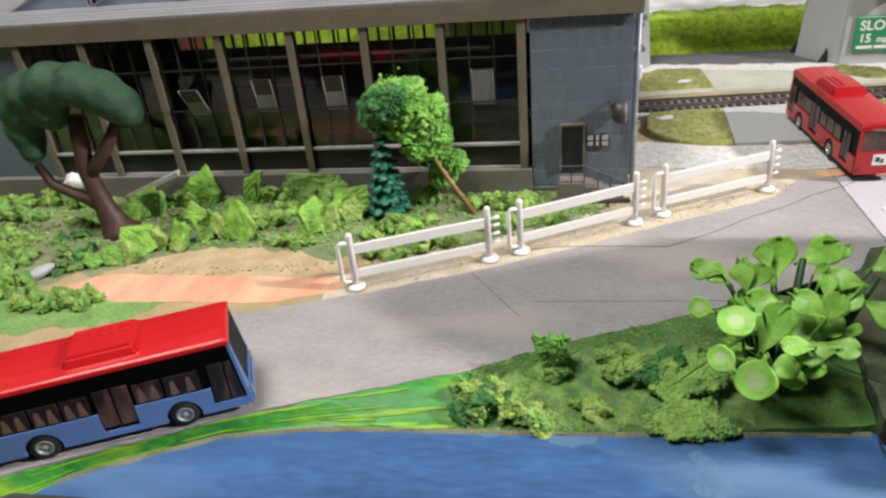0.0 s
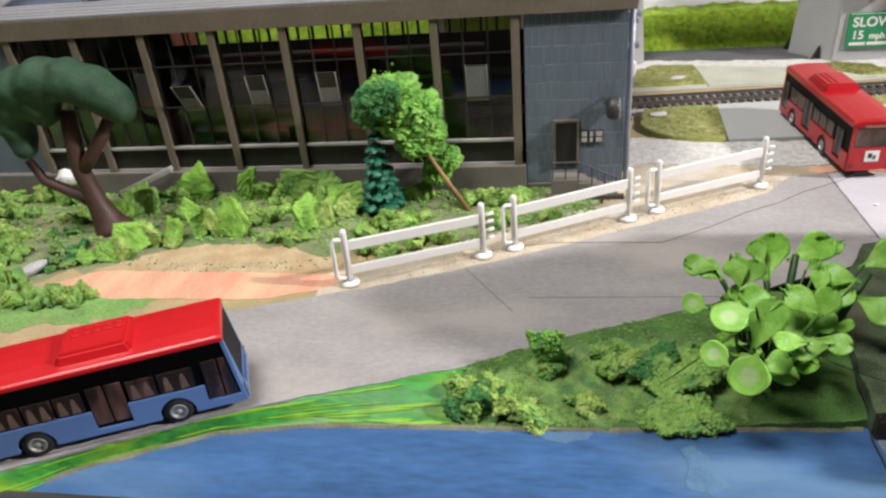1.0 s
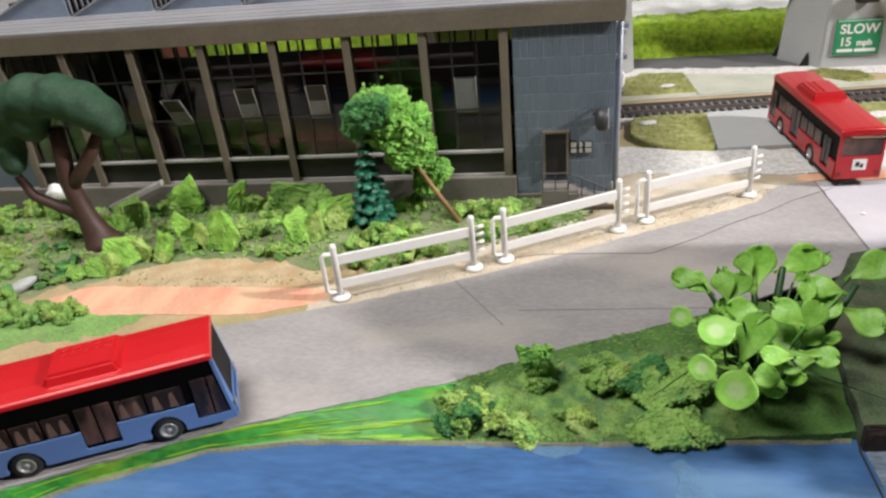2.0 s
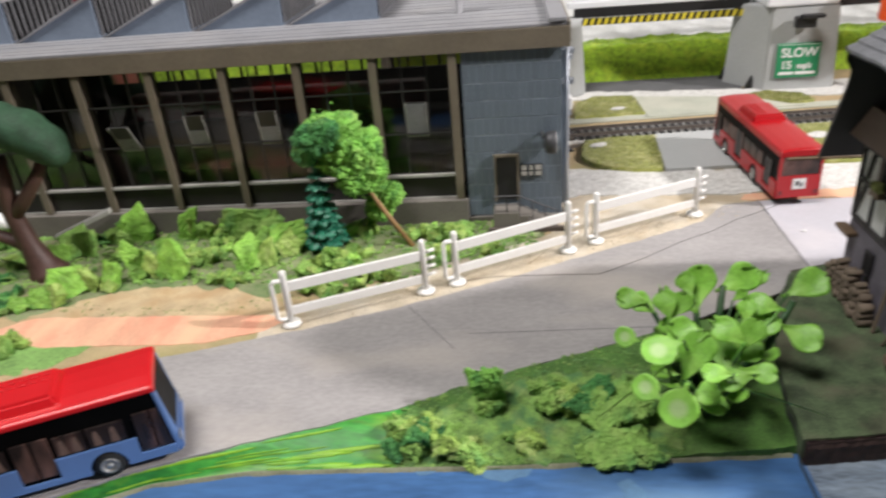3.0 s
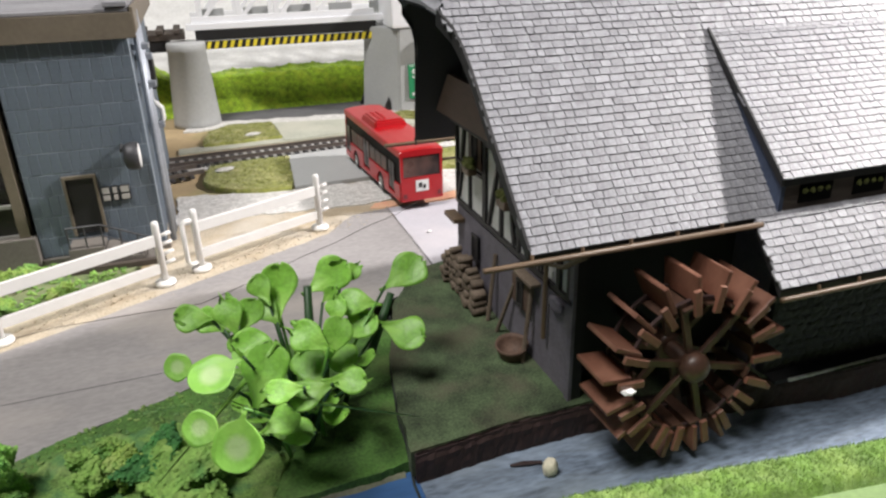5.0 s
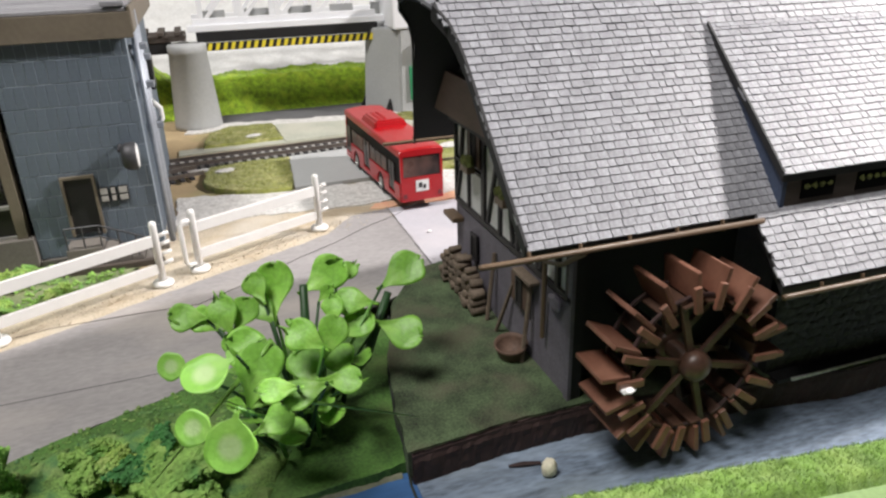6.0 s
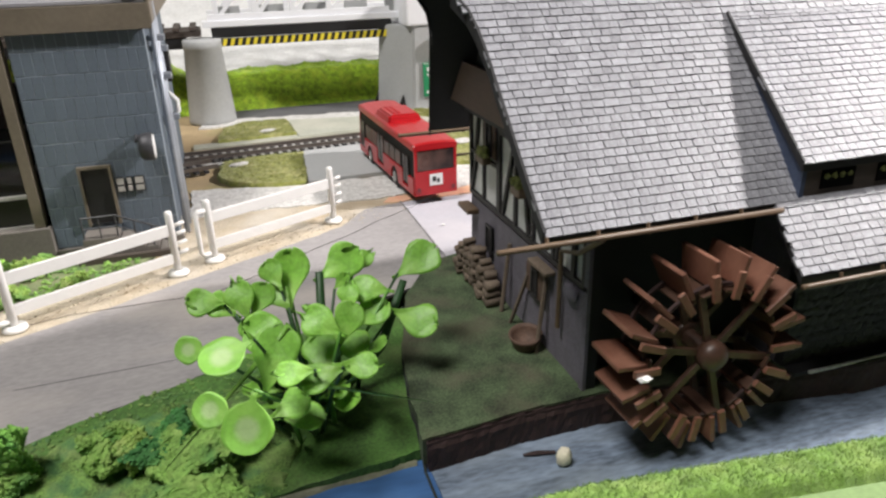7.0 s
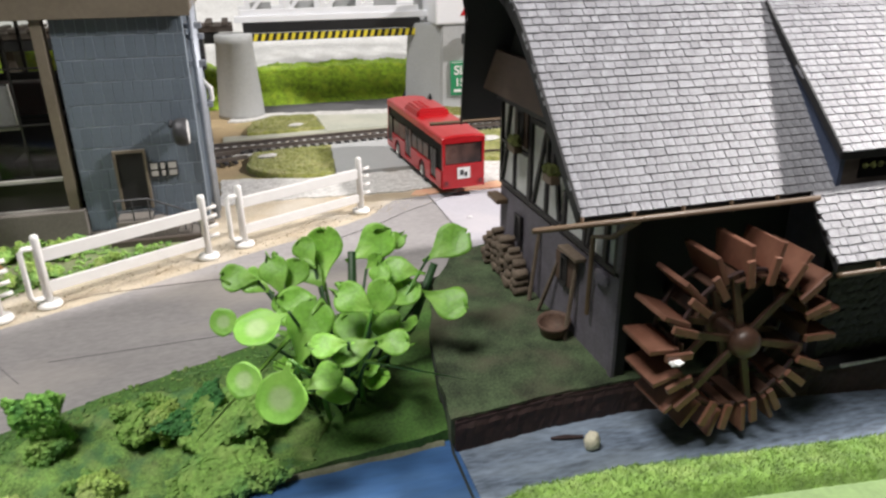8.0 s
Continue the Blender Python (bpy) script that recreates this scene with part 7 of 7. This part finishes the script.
def leaf_mesh(seed, long, shape):
    """A thin plastic leaf, tip along +y, with a short neck; disc: shallow round, blade: broad towards a notched tip."""
    bm = bmesh.new()
    r = random.Random(seed)
    ph, lob, fold, bend, notch = r.uniform(0, 6), r.uniform(0.05, 0.16), r.uniform(0.03, 0.14), r.uniform(-0.16, 0.24), r.uniform(-0.05, 0.26)
    ys = (-1.50, -1.30, -1.14, -1.0, -0.88, -0.74, -0.5, -0.25, 0.0, 0.25, 0.45, 0.62, 0.76, 0.87, 0.95, 1.0)
    rows = []
    for y in ys:
        if shape == "disc":
            w = math.sqrt(max(0.0, 1 - y * y)) if y > -0.74 else 0.10 + 0.573 * smooth01((y + 1.20) / 0.46)
        else:
            w = 0.10 + 0.86 * smooth01((y + 1.35) / 1.65) if y < 0.25 else 0.96 * math.sqrt(max(0.0, 1 - ((y - 0.25) / 0.76) ** 2.4))
        w = max(w, 0.10)
        row = []
        for k in range(-5, 6):
            u = k / 5
            x = u * w * (1 + 0.06 * math.sin(4 * y + ph + u))
            edge = abs(u) ** 3
            yy = y * long
            if y > 0.4 and shape != "disc":
                yy += (y - 0.4) * (lob * math.cos(6 * u + ph) + 0.05 * math.cos(17 * u + ph) - notch * math.exp(-((u - 0.1) / 0.24) ** 2))
            if shape == "disc":
                z = 0.09 * (x * x + 0.7 * y * y) + 0.02 * math.sin(3 * y + ph)
            else:
                z = fold * abs(x) + bend * y * y + 0.05 * math.sin(3.4 * y + 2.2 * u + ph) + 0.03 * edge * math.sin(9 * y + ph)
            row.append(bm.verts.new((x, yy, z)))
        rows.append(row)
    for p, q in zip(rows, rows[1:]):
        for k in range(10):
            bm.faces.new((p[k], p[k + 1], q[k + 1], q[k]))
    bmesh.ops.recalc_face_normals(bm, faces=bm.faces)
    bmesh.ops.solidify(bm, geom=bm.faces[:], thickness=0.04)
    return bm


LEAVES = [[finish("leaf", leaf_mesh(7 * k + v, 0.95 + 0.14 * k, "blade"), M_LEAF, True) for v in range(4)] for k in range(3)]
HEARTED = finish("leaf", leaf_mesh(5, 0.95, "disc"), M_LEAFHEART, True)
base = Vector((0.128, 0.283, plant_z))
leaf_rows = (  # place, half width, tilt to the viewer, turn, kind, pale heart
    (0.1048, 0.2366, 0.0293, 0.0077, 60, 168, 0, 1), (0.0953, 0.2495, 0.0289, 0.0056, 55, 60, 0, 1), (0.1004, 0.2553, 0.0415, 0.0073, 24, 120, 0, 1), (0.0906, 0.2719, 0.0367, 0.0047, 60, 80, 0, 1),
    (0.1076, 0.2797, 0.0471, 0.0041, 60, 20, 1, 0), (0.1138, 0.2807, 0.0459, 0.0038, 60, -25, 1, 0), (0.0957, 0.2943, 0.0407, 0.0042, 50, 85, 1, 0), (0.1008, 0.2928, 0.0393, 0.0039, 50, 60, 1, 0),
    (0.1253, 0.2967, 0.0459, 0.0053, 65, 0, 2, 0), (0.1189, 0.2946, 0.0475, 0.0035, 60, 30, 1, 0), (0.1140, 0.2689, 0.0390, 0.0057, 42, 70, 1, 0), (0.1152, 0.2592, 0.0372, 0.0061, 60, -15, 2, 0),
    (0.1304, 0.2706, 0.0392, 0.0046, 50, 60, 1, 0), (0.1389, 0.2704, 0.0379, 0.0042, 65, -20, 2, 0), (0.1189, 0.2440, 0.0392, 0.0033, 40, 95, 2, 0), (0.1258, 0.2451, 0.0357, 0.0040, 40, 110, 2, 0),
    (0.1394, 0.2555, 0.0302, 0.0036, 40, -90, 2, 0), (0.1178, 0.2491, 0.0254, 0.0039, 45, -60, 1, 0), (0.1437, 0.3035, 0.0437, 0.0058, 60, -55, 1, 0), (0.1716, 0.3015, 0.0414, 0.0059, 50, -55, 1, 0),
    (0.1503, 0.2929, 0.0371, 0.0046, 40, 85, 1, 0), (0.1658, 0.2857, 0.0255, 0.0055, 40, -110, 1, 0), (0.1093, 0.2795, 0.0358, 0.0031, 60, 30, 1, 0), (0.1211, 0.2518, 0.0186, 0.0040, 28, -90, 2, 0),
    (0.1514, 0.3046, 0.0430, 0.0029, 60, -45, 1, 0), (0.1306, 0.2749, 0.0253, 0.0052, 35, 20, 1, 0), (0.1500, 0.2890, 0.0296, 0.0051, 35, -60, 1, 0), (0.1196, 0.2920, 0.0404, 0.0039, 45, 40, 1, 0),
    (0.1427, 0.2886, 0.0375, 0.0033, 55, 0, 1, 0), (0.1403, 0.2751, 0.0273, 0.0046, 30, -120, 1, 0), (0.1418, 0.2959, 0.0405, 0.0021, 75, -40, 2, 0),)
for i, (x, y, z, rr, tilt, turn, kind, heart) in enumerate(leaf_rows):
    m = pose(x, y, z, tilt, 0, -17) @ pose(0, 0, 0, 0, 0, turn)
    lf = new("leaf", HEARTED if heart else LEAVES[kind][i % 4])
    lf.parent = plant
    lf.matrix_local = plant.matrix_world.inverted() @ m @ Matrix.Scale(rr * (0.93 if heart else 1.24), 4)
    tip = m @ Vector((0, -rr * 1.45 * (0.95 + 0.16 * kind), rr * 0.2))
    root = base + Vector(((x - base.x) * 0.35, (y - base.y) * 0.35, 0.002))
    mid = tip * 0.6 + root * 0.4 + Vector(((base.x - x) * 0.15, (base.y - y) * 0.15, -0.002))
    part("stem", tube([root - base, mid - base, tip - base], (0.0009, 0.0006, 0.0005), 8), M_STEM if i % 4 else M_STEM_LIGHT, plant, smooth=True, at=pose(0, 0, plant_z))
r = random.Random(77)
for i in range(16):
    a, d = r.uniform(0, 6.28), 0.019 * math.sqrt(r.random())
    p = Vector((0.1300 + d * 1.25 * math.cos(a), 0.2810 + d * math.sin(a), plant_z + r.uniform(0.012, 0.030)))
    lf = new("leaf", LEAVES[r.randrange(3)][i % 4])
    lf.parent = plant
    lf.matrix_local = plant.matrix_world.inverted() @ pose(*p, r.uniform(5, 50), r.uniform(-25, 25), math.degrees(a) - 90 + r.uniform(-40, 40)) @ Matrix.Scale(r.uniform(0.0036, 0.0056), 4)
    part("stem", tube([Vector((d * 0.3 * math.cos(a), d * 0.3 * math.sin(a), 0.001)), (p - base) * 0.6 + Vector((0, 0, 0.002)), p - base], (0.0009, 0.0006, 0.0005), 6), M_STEM, plant, smooth=True, at=pose(0, 0, plant_z))
for x, y, z in ((0.1345, 0.2965, 0.0440), (0.1640, 0.2960, 0.0360)):
    part("stalk", tube([Vector((0.004, 0.004, 0)), Vector(((x - base.x) * 0.7, (y - base.y) * 0.6, z * 0.5)), Vector((x - base.x, y - base.y, z + 0.004))], (0.0020, 0.0018, 0.0014), 8), M_STEM, plant, "thick dark green stalk", smooth=True, at=pose(0, 0, plant_z))

# ---- scenic crumbs ----
def crumbs(name, n, place, material, label, seed, size=(0.0004, 0.0012)):
    """Loose foam and sand crumbs, too small to count."""
    r = random.Random(seed)
    verts, faces = grains([(place(r), r.uniform(*size)) for _ in range(n)], seed, 0.7)
    me = bpy.data.meshes.new(name)
    me.from_pydata(verts, [], faces)
    me.materials.append(material)
    tagged(new(name, me), label, "scatter", kind="stuff")


def in_garden(r):
    x = r.uniform(-0.37, 0.06)
    return x, r.uniform(max(0.345, 0.386 + (x + 0.02) * 0.45 if x > -0.06 else 0.388), 0.462), 0.0006


def on_shore(r):
    x = r.uniform(-0.004, 0.112)
    a, b = road_front(x), river_back(x)
    y = b + (a - b) * r.random() ** 1.4
    return x, y, ground_z(x, y) + 0.0010


def by_fence(r):
    k = r.random()
    return -0.08 + 0.29 * k + r.gauss(0, 0.004), 0.342 + 0.135 * k + r.gauss(0, 0.006), 0.0007


crumbs("garden_crumbs", 3200, in_garden, M_SPONGE_MID, "loose green foam crumbs on the garden ground", 1, (0.0004, 0.0016))
crumbs("shore_crumbs", 2200, on_shore, M_MOSS, "loose green foam crumbs on the lawn", 2, (0.0003, 0.0011))
def by_sand(r):
    a, d = r.uniform(0, 6.28), 0.75 + 0.5 * r.random()
    return -0.155 + 0.075 * d * math.cos(a), 0.376 + 0.019 * d * math.sin(a), 0.0006


crumbs("moss_crumbs", 420, by_sand, M_MOSS, "loose moss crumbs round the bare patch", 5, (0.0002, 0.0006))
crumbs("sand_crumbs", 500, by_fence, M_SANDPALE, "loose sand grains along the fence", 3, (0.0002, 0.0006))
